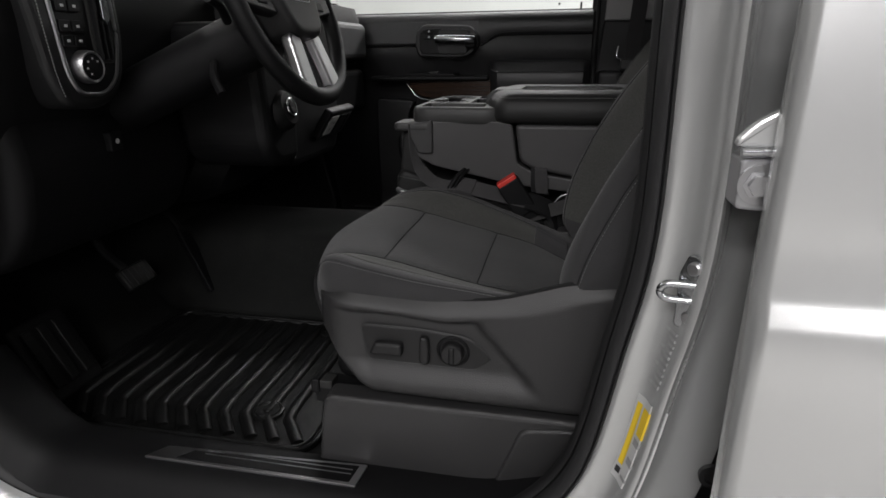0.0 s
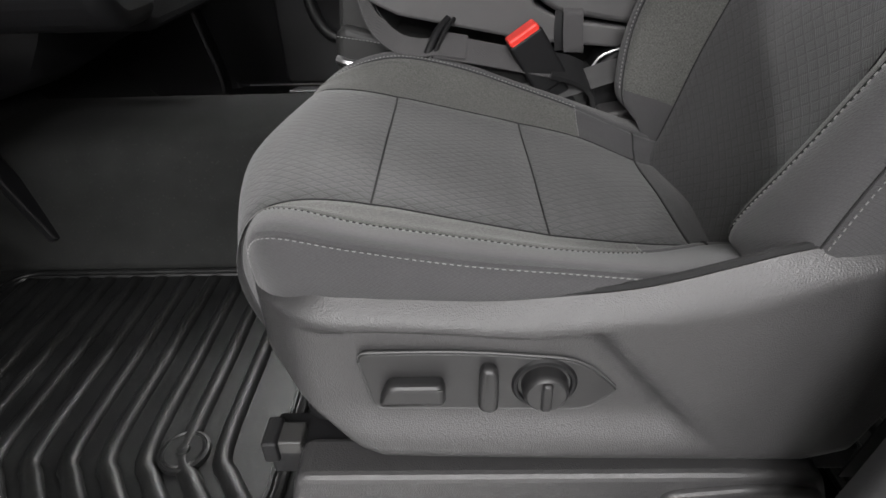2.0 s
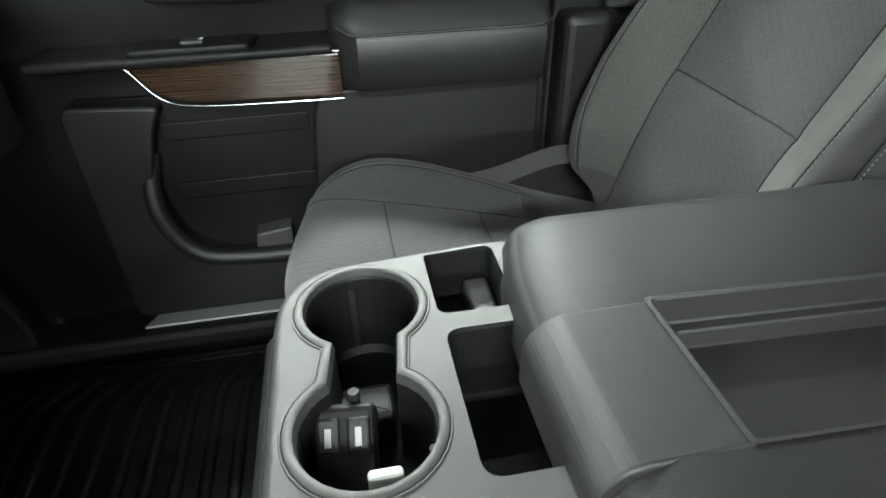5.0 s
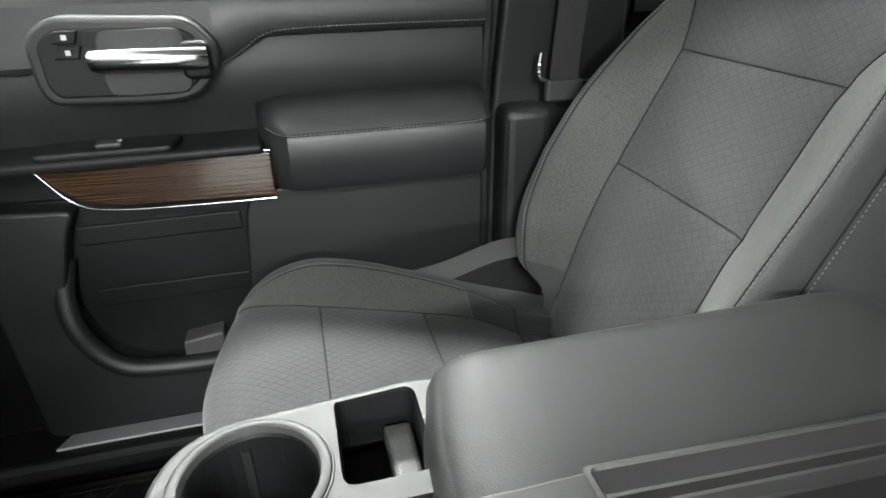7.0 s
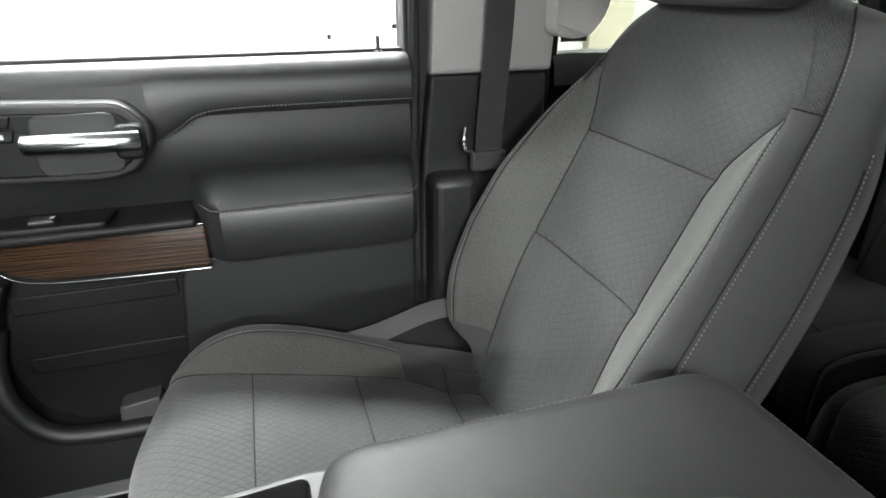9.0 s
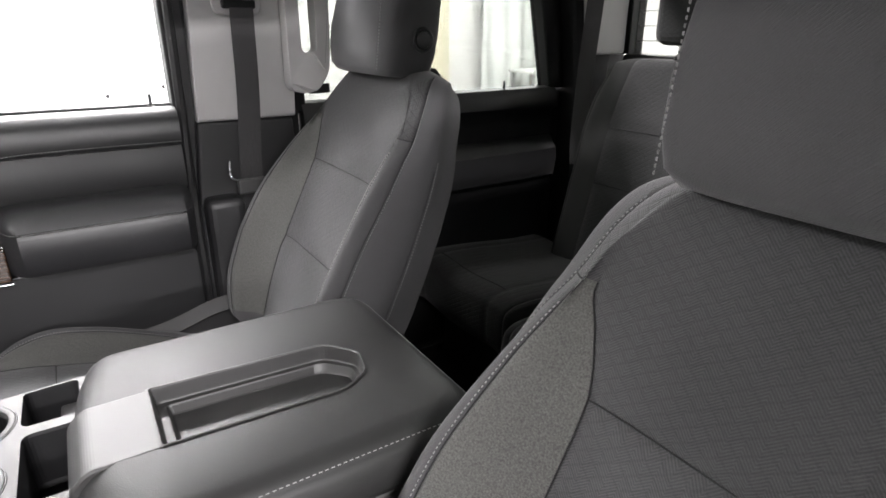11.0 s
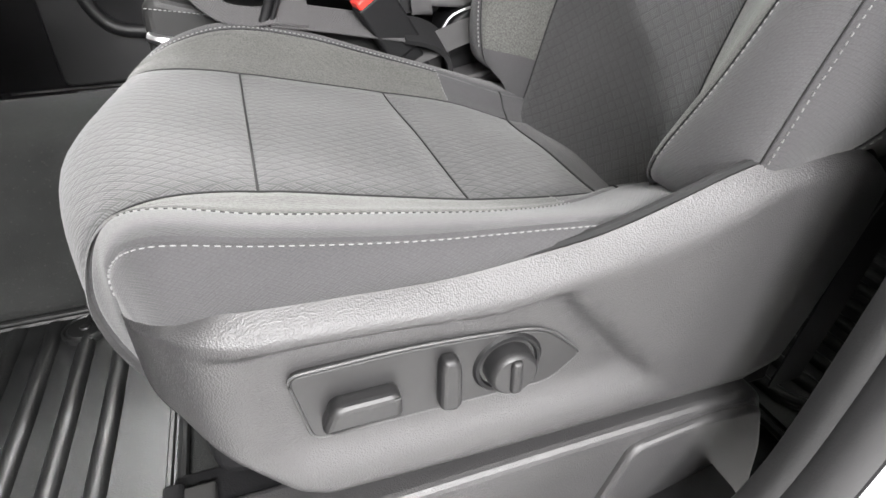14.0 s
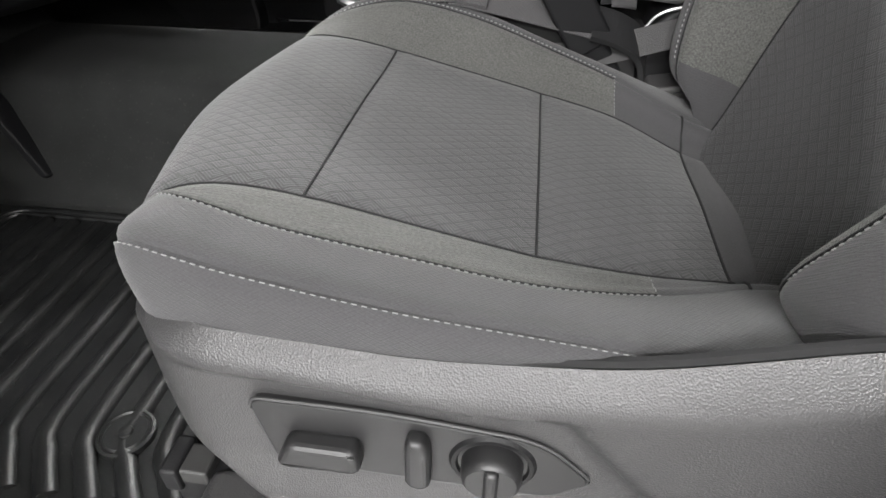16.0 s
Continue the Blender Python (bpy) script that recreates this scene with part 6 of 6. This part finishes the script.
    structure("kick_panel_b", prism(round_outline([(-1.16, 0.03), (-0.82, 0.03), (-0.80, 0.12), (-0.86, 0.40), (-1.16, 0.45)], 0.03), "y", 2.25, 2.312, 0.012), DARK, "black plastic kick panel", "panel")


dashboard()


def steering_wheel():
    w = thing("steering_wheel", (-0.430, 1.190, 0.787), "black leather steering wheel with silver spokes", "steering wheel")
    ax = Matrix.Rotation(radians(70), 3, "Y")     # axle leans back and up
    part("rim", ring((0, 0, 0), 0.180, 0.0165, ax, 64, 14), DARK, w, "black leather rim")

    def place(bm):
        bmesh.ops.transform(bm, matrix=ax.to_4x4(), verts=bm.verts)
        return bm
    hub = round_outline([(0.075, -0.055), (0.075, 0.055), (0.0, 0.085), (-0.055, 0.075), (-0.065, 0.0), (-0.055, -0.075), (0.0, -0.085)], 0.03)
    part("hub", place(prism(hub, "z", -0.035, 0.028, 0.014, 4)), SOFT, w, "black airbag cover")
    badge = round_outline([(-0.016, -0.042), (0.016, -0.036), (0.016, 0.036), (-0.016, 0.042)], 0.007)
    part("badge", place(prism(badge, "z", 0.024, 0.0305, 0.001)), CHROME, w, "chrome badge plate")
    part("badge_face", place(prism([(p[0] * 0.86, p[1] * 0.92) for p in badge], "z", 0.0300, 0.0312)), INK, w)
    for k in range(3):
        part("badge_bar", place(box(-0.006, 0.006, -0.025 + 0.018 * k, -0.011 + 0.018 * k, 0.0310, 0.0318)), CHROME, w)
    for s in (-1, 1):
        part("spoke", place(prism(round_outline([(-0.035, s * 0.07), (0.035, s * 0.07), (0.022, s * 0.172), (-0.020, s * 0.172)], 0.008), "z", -0.012, 0.012, 0.006, 3)), SOFT, w, "black side spoke")
        part("spoke_blade", place(prism(round_outline([(0.06, s * 0.022), (0.066, s * 0.062), (0.168, s * 0.082), (0.176, s * 0.034)], 0.008), "z", -0.010, 0.012, 0.006, 3)), SATIN, w, "silver lower spoke")
        for k in range(2):
            part("spoke_button", place(box(-0.022 + 0.024 * k, -0.004 + 0.024 * k, s * 0.115 - 0.016, s * 0.115 + 0.016, 0.010, 0.0145, 0.003)), DARK, w)
    c = thing("steering_column", (-0.44, 1.165, 0.78), "black plastic steering column shroud", "column")
    part("shroud", tube([(-0.02, 0.02, -0.045), (-0.06, 0.02, -0.058), (-0.16, 0.01, -0.10), (-0.30, 0.0, -0.16), (-0.40, 0.0, -0.20)], 0.062, seg=20, per=5, flat=0.85), DARK, c)
    part("stalk", tube([(-0.07, -0.04, -0.03), (-0.05, -0.09, -0.01), (-0.04, -0.14, 0.0)], 0.008, seg=10, per=4), DARK, c, "black turn signal stalk")
    part("tilt_lever", tube([(-0.10, -0.05, -0.10), (-0.08, -0.085, -0.125), (-0.06, -0.10, -0.15)], 0.008, seg=8, per=4), DARK, c)


steering_wheel()


def pedals():
    p = thing("brake_pedal", (-0.83, 1.165, 0.235), "black rubber brake pedal on a steel arm", "pedal", "pedals")
    tilt = Matrix.Rotation(radians(-35), 4, "Y")
    b = prism(rect(-0.042, 0.042, -0.026, 0.026, 0.008), "x", -0.008, 0.008, 0.004)
    bmesh.ops.transform(b, matrix=tilt, verts=b.verts)
    part("pad", b, RUBBER, p)
    for k in range(5):
        q = box(0.007, 0.010, -0.036 + 0.016 * k, -0.028 + 0.016 * k, -0.022, 0.022, 0.001)
        bmesh.ops.transform(q, matrix=tilt, verts=q.verts)
        part("pad_rib", q, RUBBER, p)
    part("arm", tube([(-0.01, 0.0, 0.0), (-0.08, 0.0, 0.06), (-0.12, 0.0, 0.18)], 0.010, seg=8, per=4), DARK, p)
    a = thing("accelerator_pedal", (-0.83, 1.42, 0.115), "black accelerator pedal hung beside the hump", "pedal", "pedals")
    b = prism(round_outline([(-0.022, -0.02), (0.022, -0.02), (0.020, 0.15), (-0.016, 0.17)], 0.01), "x", -0.008, 0.008, 0.003)
    bmesh.ops.transform(b, matrix=Matrix.Rotation(radians(-25), 4, "Y"), verts=b.verts)
    part("pad", b, DARK, a)
    part("arm", tube([(-0.06, 0, 0.14), (-0.14, 0.0, 0.24)], 0.008, seg=8, per=1), DARK, a)
    r = thing("foot_rest", (-0.885, 1.010, 0.036), "black ribbed rubber foot rest", "foot rest")
    b = box(-0.012, 0.012, -0.065, 0.065, 0.0, 0.175, 0.008)
    bmesh.ops.transform(b, matrix=Matrix.Rotation(radians(-28), 4, "Y"), verts=b.verts)
    part("plate", b, DARK, r)
    for k in range(3):
        q = box(0.010, 0.018, -0.048 + 0.036 * k, -0.024 + 0.036 * k, 0.025, 0.155, 0.003)
        bmesh.ops.transform(q, matrix=Matrix.Rotation(radians(-28), 4, "Y"), verts=q.verts)
        part("rib", q, RUBBER, r)


pedals()


def open_door():
    """The driver's own door, swung wide open ahead of the opening."""
    d = structure("door_4", door_slab(0.0, 0.150, 0.02, 0.80), SOFT, "open driver's door with black inner trim", "door")
    part("outer_skin", door_slab(-0.05, 0.0, -0.12, 0.80), PAINT, d, "silver painted outer skin")
    part("armrest", door_slab(0.15, 0.20, 0.52, 0.62, 0.25, 0.75), DARK, d, "black armrest of the open door")


def door_slab(t0, t1, z0, z1, s0=0.0, s1=1.05):
    """A slab along the open door: s outwards from its hinge, t from its outer face to its inner one."""
    b = box(s0, s1, t0, t1, z0, z1, 0.02)
    along, inward = Vector((-0.16, -0.987, 0)), Vector((0.987, -0.16, 0))
    for v in b.verts:
        v.co = Vector((-0.945, 0.665, 0)) + along * v.co.x + inward * v.co.y + Vector((0, 0, v.co.z))
    return b


def passenger_sill():
    s = structure("sill_1", box(-0.98, 0.45, 2.235, 2.345, 0.0, 0.092, 0.012), DARK, "black sill trim below the passenger door", "sill")
    out = round_outline([(-0.62, 2.262), (-0.26, 2.262), (-0.26, 2.30), (-0.60, 2.30)], 0.003)
    part("sill_plate", prism(out, "z", 0.089, 0.0965, 0.0015), PLATE, s, "bright metal sill plate")
    structure("wall_passenger_front", box(-1.25, -0.78, 2.312, 2.40, -0.12, 0.86, 0.01), DARK, "black trim ahead of the passenger door", "wall")
    structure("wall_passenger_rear", box(0.40, 1.50, 2.30, 2.42, -0.12, 0.06), DARK, "black sill below the rear door", "wall")
    structure("wall_driver_rear", box(0.30, 1.50, 0.66, 0.80, -0.12, 0.06), DARK, "black sill below the rear door", "wall")
    structure("wall_driver_front", box(-1.25, -0.93, 0.70, 0.80, -0.12, 0.86, 0.01), DARK, "black trim ahead of the driver's opening", "wall")


open_door()
passenger_sill()


# ---------------------------------------------------------------- centre seat, belts and buckles between the front seats
def centre_seat():
    s = thing("jump_seat", (0, 0, 0), "charcoal vinyl centre seat cushion under the folded console", "car seat")
    side = round_outline([(-0.292, 0.29), (-0.288, 0.432), (-0.274, 0.447), (-0.20, 0.425), (0.16, 0.360), (0.16, 0.29)], [0.01, 0.012, 0.012, 0.04, 0.02, 0.01], 5)
    part("cushion", prism(side, "y", 1.372, 1.71, 0.012, 4), ARM_VINYL, s)
    part("front_post", prism(round_outline([(-0.284, 0.418), (-0.274, 0.52), (-0.255, 0.53), (-0.235, 0.47), (-0.20, 0.418)], 0.01), "y", 1.385, 1.70, 0.006), ARM_VINYL, s)
    part("cushion_base", box(-0.275, 0.15, 1.39, 1.70, 0.23, 0.295, 0.01), DARK, s)
    part("bright_bracket", tube([(-0.286, 1.372, 0.402), (-0.262, 1.364, 0.396), (-0.18, 1.364, 0.384)], 0.006, seg=8, per=4), SATIN, s, "grey steel bracket")
    part("stitching", stitches([(-0.282, 1.3705, 0.432), (-0.24, 1.3705, 0.425), (-0.17, 1.3705, 0.412)], (0, -1, 0)), THREAD, s)
    part("hinge_cover", prism(round_outline([(0.060, 0.33), (0.075, 0.395), (0.115, 0.418), (0.20, 0.43), (0.20, 0.30), (0.07, 0.30)], 0.015), "y", 1.362, 1.44, 0.008, 3), DARK, s, "black hinge cover")
    part("cover_line", tube([(0.062, 1.360, 0.385), (0.078, 1.360, 0.403), (0.120, 1.360, 0.415)], 0.0016, seg=6, per=4), PLATE, s)
    part("seat_bracket", prism(round_outline([(0.075, 0.335), (0.14, 0.345), (0.14, 0.325), (0.07, 0.322)], 0.004), "y", 1.315, 1.36, 0.003), CONSOLE, s, "grey steel seat bracket")


centre_seat()


def belts():
    b = thing("lap_belt", (-0.14, 1.365, 0.43), "grey centre lap belt lying beside the console", "seat belt", "seat belts")
    o = np.array((-0.14, 1.365, 0.43))

    def loc(*p):
        return [tuple(np.array(q) - o) for q in p]
    part("webbing", ribbon(loc((-0.250, 1.386, 0.545), (-0.246, 1.380, 0.500), (-0.232, 1.368, 0.455), (-0.205, 1.357, 0.428), (-0.175, 1.352, 0.420), (-0.145, 1.352, 0.420)), 0.047, 0.0015, (0.15, 0.95, 0.25)), WEB, b, "grey woven webbing")
    part("webbing", ribbon(loc((-0.150, 1.352, 0.421), (-0.10, 1.350, 0.413), (-0.03, 1.346, 0.400), (0.015, 1.345, 0.391)), 0.047, 0.0016, (0.10, 0.9, 0.42)), WEB, b, "grey woven webbing")
    part("sleeve", ribbon(loc((0.005, 1.345, 0.394), (0.035, 1.345, 0.386), (0.060, 1.350, 0.368), (0.070, 1.355, 0.335)), 0.050, 0.006, (0.10, 0.9, 0.42)), RUB_SEAL, b, "black sleeve of the belt anchor")
    part("folded_end", ribbon(loc((-0.142, 1.351, 0.4235), (-0.128, 1.351, 0.4215), (-0.108, 1.350, 0.4185)), 0.047, 0.0032, (0.10, 0.9, 0.42)), WEB, b)
    part("slide_bar", tube(loc((-0.168, 1.331, 0.400), (-0.158, 1.342, 0.418), (-0.146, 1.360, 0.438), (-0.132, 1.378, 0.450)), 0.0055, seg=10, per=4), DARK, b, "black plastic slide bar")
    part("slide_bar", tube(loc((-0.158, 1.331, 0.400), (-0.148, 1.342, 0.419), (-0.136, 1.360, 0.439), (-0.124, 1.378, 0.450)), 0.003, seg=8, per=4), DARK, b)
    # buckle
    k = thing("belt_buckle", (-0.022, 1.338, 0.414), "black belt buckle with a red release button", "buckle", "buckles")
    z = Vector((-0.53, -0.12, 0.84)).normalized()
    yv = Vector((0.85, 0.12, 0.50))
    yv = (yv - z * yv.dot(z)).normalized()
    xv = yv.cross(z)
    m = Matrix((xv, yv, z)).transposed().to_4x4()

    def turn(q):
        bmesh.ops.transform(q, matrix=m, verts=q.verts)
        return q
    part("body", turn(box(-0.0135, 0.0135, -0.024, 0.024, -0.055, 0.026, 0.004)), DARK, k)
    part("release_button", turn(box(-0.0125, 0.0125, -0.0215, 0.0215, 0.018, 0.0335, 0.003)), RED, k, "red release button")
    part("sleeve", turn(box(-0.010, 0.010, -0.017, 0.017, -0.10, -0.050, 0.004)), DARK, k)
    for q in range(3):
        part("print_bar", turn(box(-0.0139, -0.0132, -0.008 + 0.006 * q, -0.004 + 0.006 * q, -0.020, -0.013)), PLASTIC, k)
    g = thing("belt_tag", (0.033, 1.372, 0.43), "small grey webbing loop below the console", "loop")
    part("loop", ribbon([(0.0, 0.0, 0.030), (0.0, -0.008, 0.022), (0.001, -0.010, 0.0), (0.004, -0.008, -0.022), (0.006, 0.004, -0.026)], 0.026, 0.002, (1, 0, -0.1)), WEB, g)
    part("loop_back", ribbon([(-0.012, 0.006, 0.028), (-0.012, 0.004, 0.0), (-0.010, 0.004, -0.024)], 0.02, 0.002, (1, 0, 0)), DARK, g)


belts()


def key_fob():
    k = thing("key_fob", (-0.217, 1.524, 0.515), "black key fob standing in the cup holder", "key")
    m = pose(0, 0, 0.0, 40, 0, -6)

    def turn(q):
        bmesh.ops.transform(q, matrix=m, verts=q.verts)
        return q
    part("shell", turn(box(-0.020, 0.020, 0.0, 0.074, -0.007, 0.007, 0.005)), DARK, k)
    for x in (-0.009, 0.009):
        part("fob_button", turn(box(x - 0.007, x + 0.007, 0.045, 0.066, 0.005, 0.0085, 0.002)), SOFT, k)
        part("fob_mark", turn(box(x - 0.002, x + 0.002, 0.049, 0.060, 0.0084, 0.0092, 0.0005)), PRINT, k)
    t = thing("key_tag", (-0.191, 1.530, 0.507), "white plastic key tag", "tag")
    part("tag", prism(rect(-0.010, 0.010, -0.004, 0.004, 0.003), "z", 0, 0.052, 0.002), WHITE, t)


key_fob()


# ---------------------------------------------------------------- rear bench
def rear_bench():
    b = thing("rear_bench", (0, 0, 0), "charcoal cloth split rear bench seat, shade painted into its cloth", "bench seat")

    def pad(name, x0, x1, y0, y1, zf, zr, th, label):
        """A padded rear cushion falling slightly towards the backrest."""
        cx = [x0 + 0.03, x0, x0 - 0.002, x0 + 0.015, x0 + 0.06, x0 + 0.16, x1 - 0.10, x1]
        cz = [zf - th, zf - th + 0.03, zf - 0.035, zf - 0.006, zf + 0.004, zf, zr + 0.004, zr]
        w = (y1 - y0) / 2
        lines = []
        for q, dz, dx in ((-1.0, -0.10, 0.012), (-0.985, -0.03, 0.010), (-0.93, -0.006, 0.004), (-0.66, 0.004, 0), (0, 0, -0.006), (0.66, 0.004, 0), (0.93, -0.006, 0.004), (0.985, -0.03, 0.010), (1.0, -0.10, 0.012)):
            lines.append([(x + dx, (y0 + y1) / 2 + w * q, max(zf - th, z + dz)) for x, z in zip(cx, cz)])
        G, N, f = skin(lines, 4, (0, 0, 0.003, 0.003, 0, 0.003, 0.003, 0, 0), inside=((x0 + x1) / 2, (y0 + y1) / 2, zf - 0.1))
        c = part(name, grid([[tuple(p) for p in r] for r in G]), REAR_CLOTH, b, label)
        part("seam", tube(G[4 * 4, 3 * f:5 * f + 1] + N[4 * 4, 3 * f:5 * f + 1] * 0.001, 0.0012, 6, 1), SEAM, c)
        return c

    pad("cushion", 0.725, 1.17, 1.895, 2.345, 0.368, 0.345, 0.15, "cloth cushion of the narrow seat, darkened for shade")
    pad("cushion", 0.690, 1.17, 0.84, 1.880, 0.362, 0.340, 0.15, "cloth cushion of the wide seat, darkened for shade")
    part("bench_base", box(0.80, 1.30, 0.90, 2.28, 0.04, 0.24, 0.01), DARK, b, "black base below the bench")

    def back(y0, y1, zt, label):
        w, yc = (y1 - y0) / 2, (y0 + y1) / 2
        zs = [0.33, 0.40, 0.50, 0.575, 0.65, 0.725, 0.80, 0.86, 0.895, 0.905]
        lines = []
        for q, fw, drop in ((-1.0, -0.10, 0.03), (-0.99, -0.02, 0.02), (-0.90, 0.022, 0.008), (-0.62, 0.010, 0), (0, 0, 0), (0.62, 0.010, 0), (0.90, 0.022, 0.008), (0.99, -0.02, 0.02), (1.0, -0.10, 0.03)):
            line = []
            for z in zs:
                k = 1 - 0.12 * max(0, (z - 0.70) / 0.2) ** 2
                g = fw * (1 if z < 0.75 else max(0.2, 1 - (z - 0.75) / 0.15) if fw > 0 else 1)
                line.append((1.125 + 0.25 * (z - 0.37) - g + (0.03 if z > 0.9 else 0.004 if z > 0.88 else 0), yc + w * q * k, z * (zt / 0.905) - drop * (z > 0.8)))
            lines.append(line)
        lines = [l + [(l[-1][0] + 0.06, l[-1][1], l[-1][2] - 0.005), (l[-1][0] + 0.12, l[-1][1], l[-1][2] - 0.03)] for l in lines]
        G, N, f = skin(lines, 4, (0, 0, 0.003, 0.003, 0, 0.003, 0.003, 0, 0), {3: (0.004, 3, 5), 5: (0.004, 3, 5)}, inside=(1.35, yc, 0.55))
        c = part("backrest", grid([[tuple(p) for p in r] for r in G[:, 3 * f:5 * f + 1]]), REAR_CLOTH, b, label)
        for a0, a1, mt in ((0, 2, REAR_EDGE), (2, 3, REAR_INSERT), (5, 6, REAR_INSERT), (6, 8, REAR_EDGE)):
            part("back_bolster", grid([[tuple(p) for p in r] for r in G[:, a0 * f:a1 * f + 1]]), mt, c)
        for s in (3, 5):
            part("seam", tube(G[s * 4, 3 * f:5 * f + 1] + N[s * 4, 3 * f:5 * f + 1] * 0.001, 0.0012, 6, 1), SEAM, c)
        return c

    back(1.665, 2.175, 0.900, "cloth backrest of the narrow seat, darkened for shade")
    back(1.34, 1.655, 0.880, "cloth middle backrest, darkened for shade")
    back(0.86, 1.33, 0.900, "cloth backrest of the wide seat, darkened for shade")
    for y, z in ((2.13, 0.466), (1.868, 0.458)):
        part("anchor_button", turned([(0.006, 0), (0.006, 0.004), (0, 0.005)], (1.132 + 0.25 * (z - 0.37), y, z), Matrix.Rotation(radians(-90), 3, "Y"), 12), SATIN, b)
    part("anchor_wire", tube([(1.125, 1.925, 0.385), (1.10, 1.915, 0.388), (1.085, 1.895, 0.380), (1.095, 1.875, 0.370), (1.125, 1.870, 0.368)], 0.0035, seg=8, per=4), CHROME, b, "steel child seat anchor wire")
    for y, w in ((1.865, 0.105), (1.10, 0.105)):
        h = thing("rear_headrest", (1.295, y + 0.04, 0.905), "cloth headrest on two steel posts, darkened for shade", "headrest", "rear headrests")
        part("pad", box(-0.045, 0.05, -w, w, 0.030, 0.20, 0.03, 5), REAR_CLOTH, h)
        for s in (-0.042, 0.042):
            part("post", tube([(0.0, s, -0.05), (0.0, s, 0.04)], 0.0065, seg=10, per=1), CHROME, h, "steel post")
            part("post_sleeve", turned([(0.014, -0.012), (0.014, 0.004), (0.009, 0.007), (0.0, 0.007)], (0.0, s, 0.0), Matrix.Identity(3), 16), DARK, h)
    for y in (1.735, 1.690):
        k = thing("rear_buckle", (1.06, y, 0.385), "black rear belt buckle with a red button", "buckle", "buckles")
        m = pose(0, 0, 0, 0, -25, 0)
        for nm, q, mt in (("body", box(-0.010, 0.010, -0.019, 0.019, -0.05, 0.030, 0.004), DARK), ("release_button", box(-0.009, 0.007, -0.0175, 0.0175, 0.026, 0.037, 0.002), RED)):
            bmesh.ops.transform(q, matrix=m, verts=q.verts)
            part(nm, q, mt, k)


# Edge and insert copies, darkened likewise for the shade behind the front seats.
REAR_EDGE = surface("shaded_rear_edge", (0.0056, 0.0054, 0.0056), 0.9, vary=0.1, grain=0.5, grain_scale=1200)
REAR_INSERT = surface("shaded_rear_insert", (0.0135, 0.0135, 0.013), 0.9, vary=0.12, grain=0.5, grain_scale=1200)
rear_bench()


# ---------------------------------------------------------------- what shows through the far windows
def beyond():
    structure("column", box(3.85, 4.42, 7.86, 8.0, GROUND, 3.2), BEIGE, "beige painted strip of the garage wall", "wall")
    s = thing("plastic_sheet", (5.6, 7.7, GROUND), "translucent plastic sheet hung along the wall", "curtain")
    rows = []
    for k in range(60):
        x = -0.75 + 1.9 * k / 59
        rows.append([(x, 0.03 * math.sin(9 * x) + 0.02 * math.sin(23 * x + z), z) for z in np.linspace(0.1, 3.4, 8)])
    part("sheet", grid(rows), SHEET, s)
    b = thing("work_bench", (5.9, 7.3, GROUND), "white topped work bench along the wall", "table")
    part("top", box(-0.7, 0.9, -0.25, 0.25, 1.02, 1.06, 0.005), SHEET, b)
    for x in (-0.65, 0.85):
        for y in (-0.2, 0.2):
            part("leg", box(x - 0.025, x + 0.025, y - 0.025, y + 0.025, 0.0, 1.02), SATIN, b)
    y = thing("folded_cloth", (6.05, 7.25, GROUND + 1.06), "small yellow folded cloth on the bench", "cloth")
    part("cloth", box(-0.1, 0.1, -0.06, 0.06, 0.0, 0.05, 0.02), YELLOW, y)


beyond()
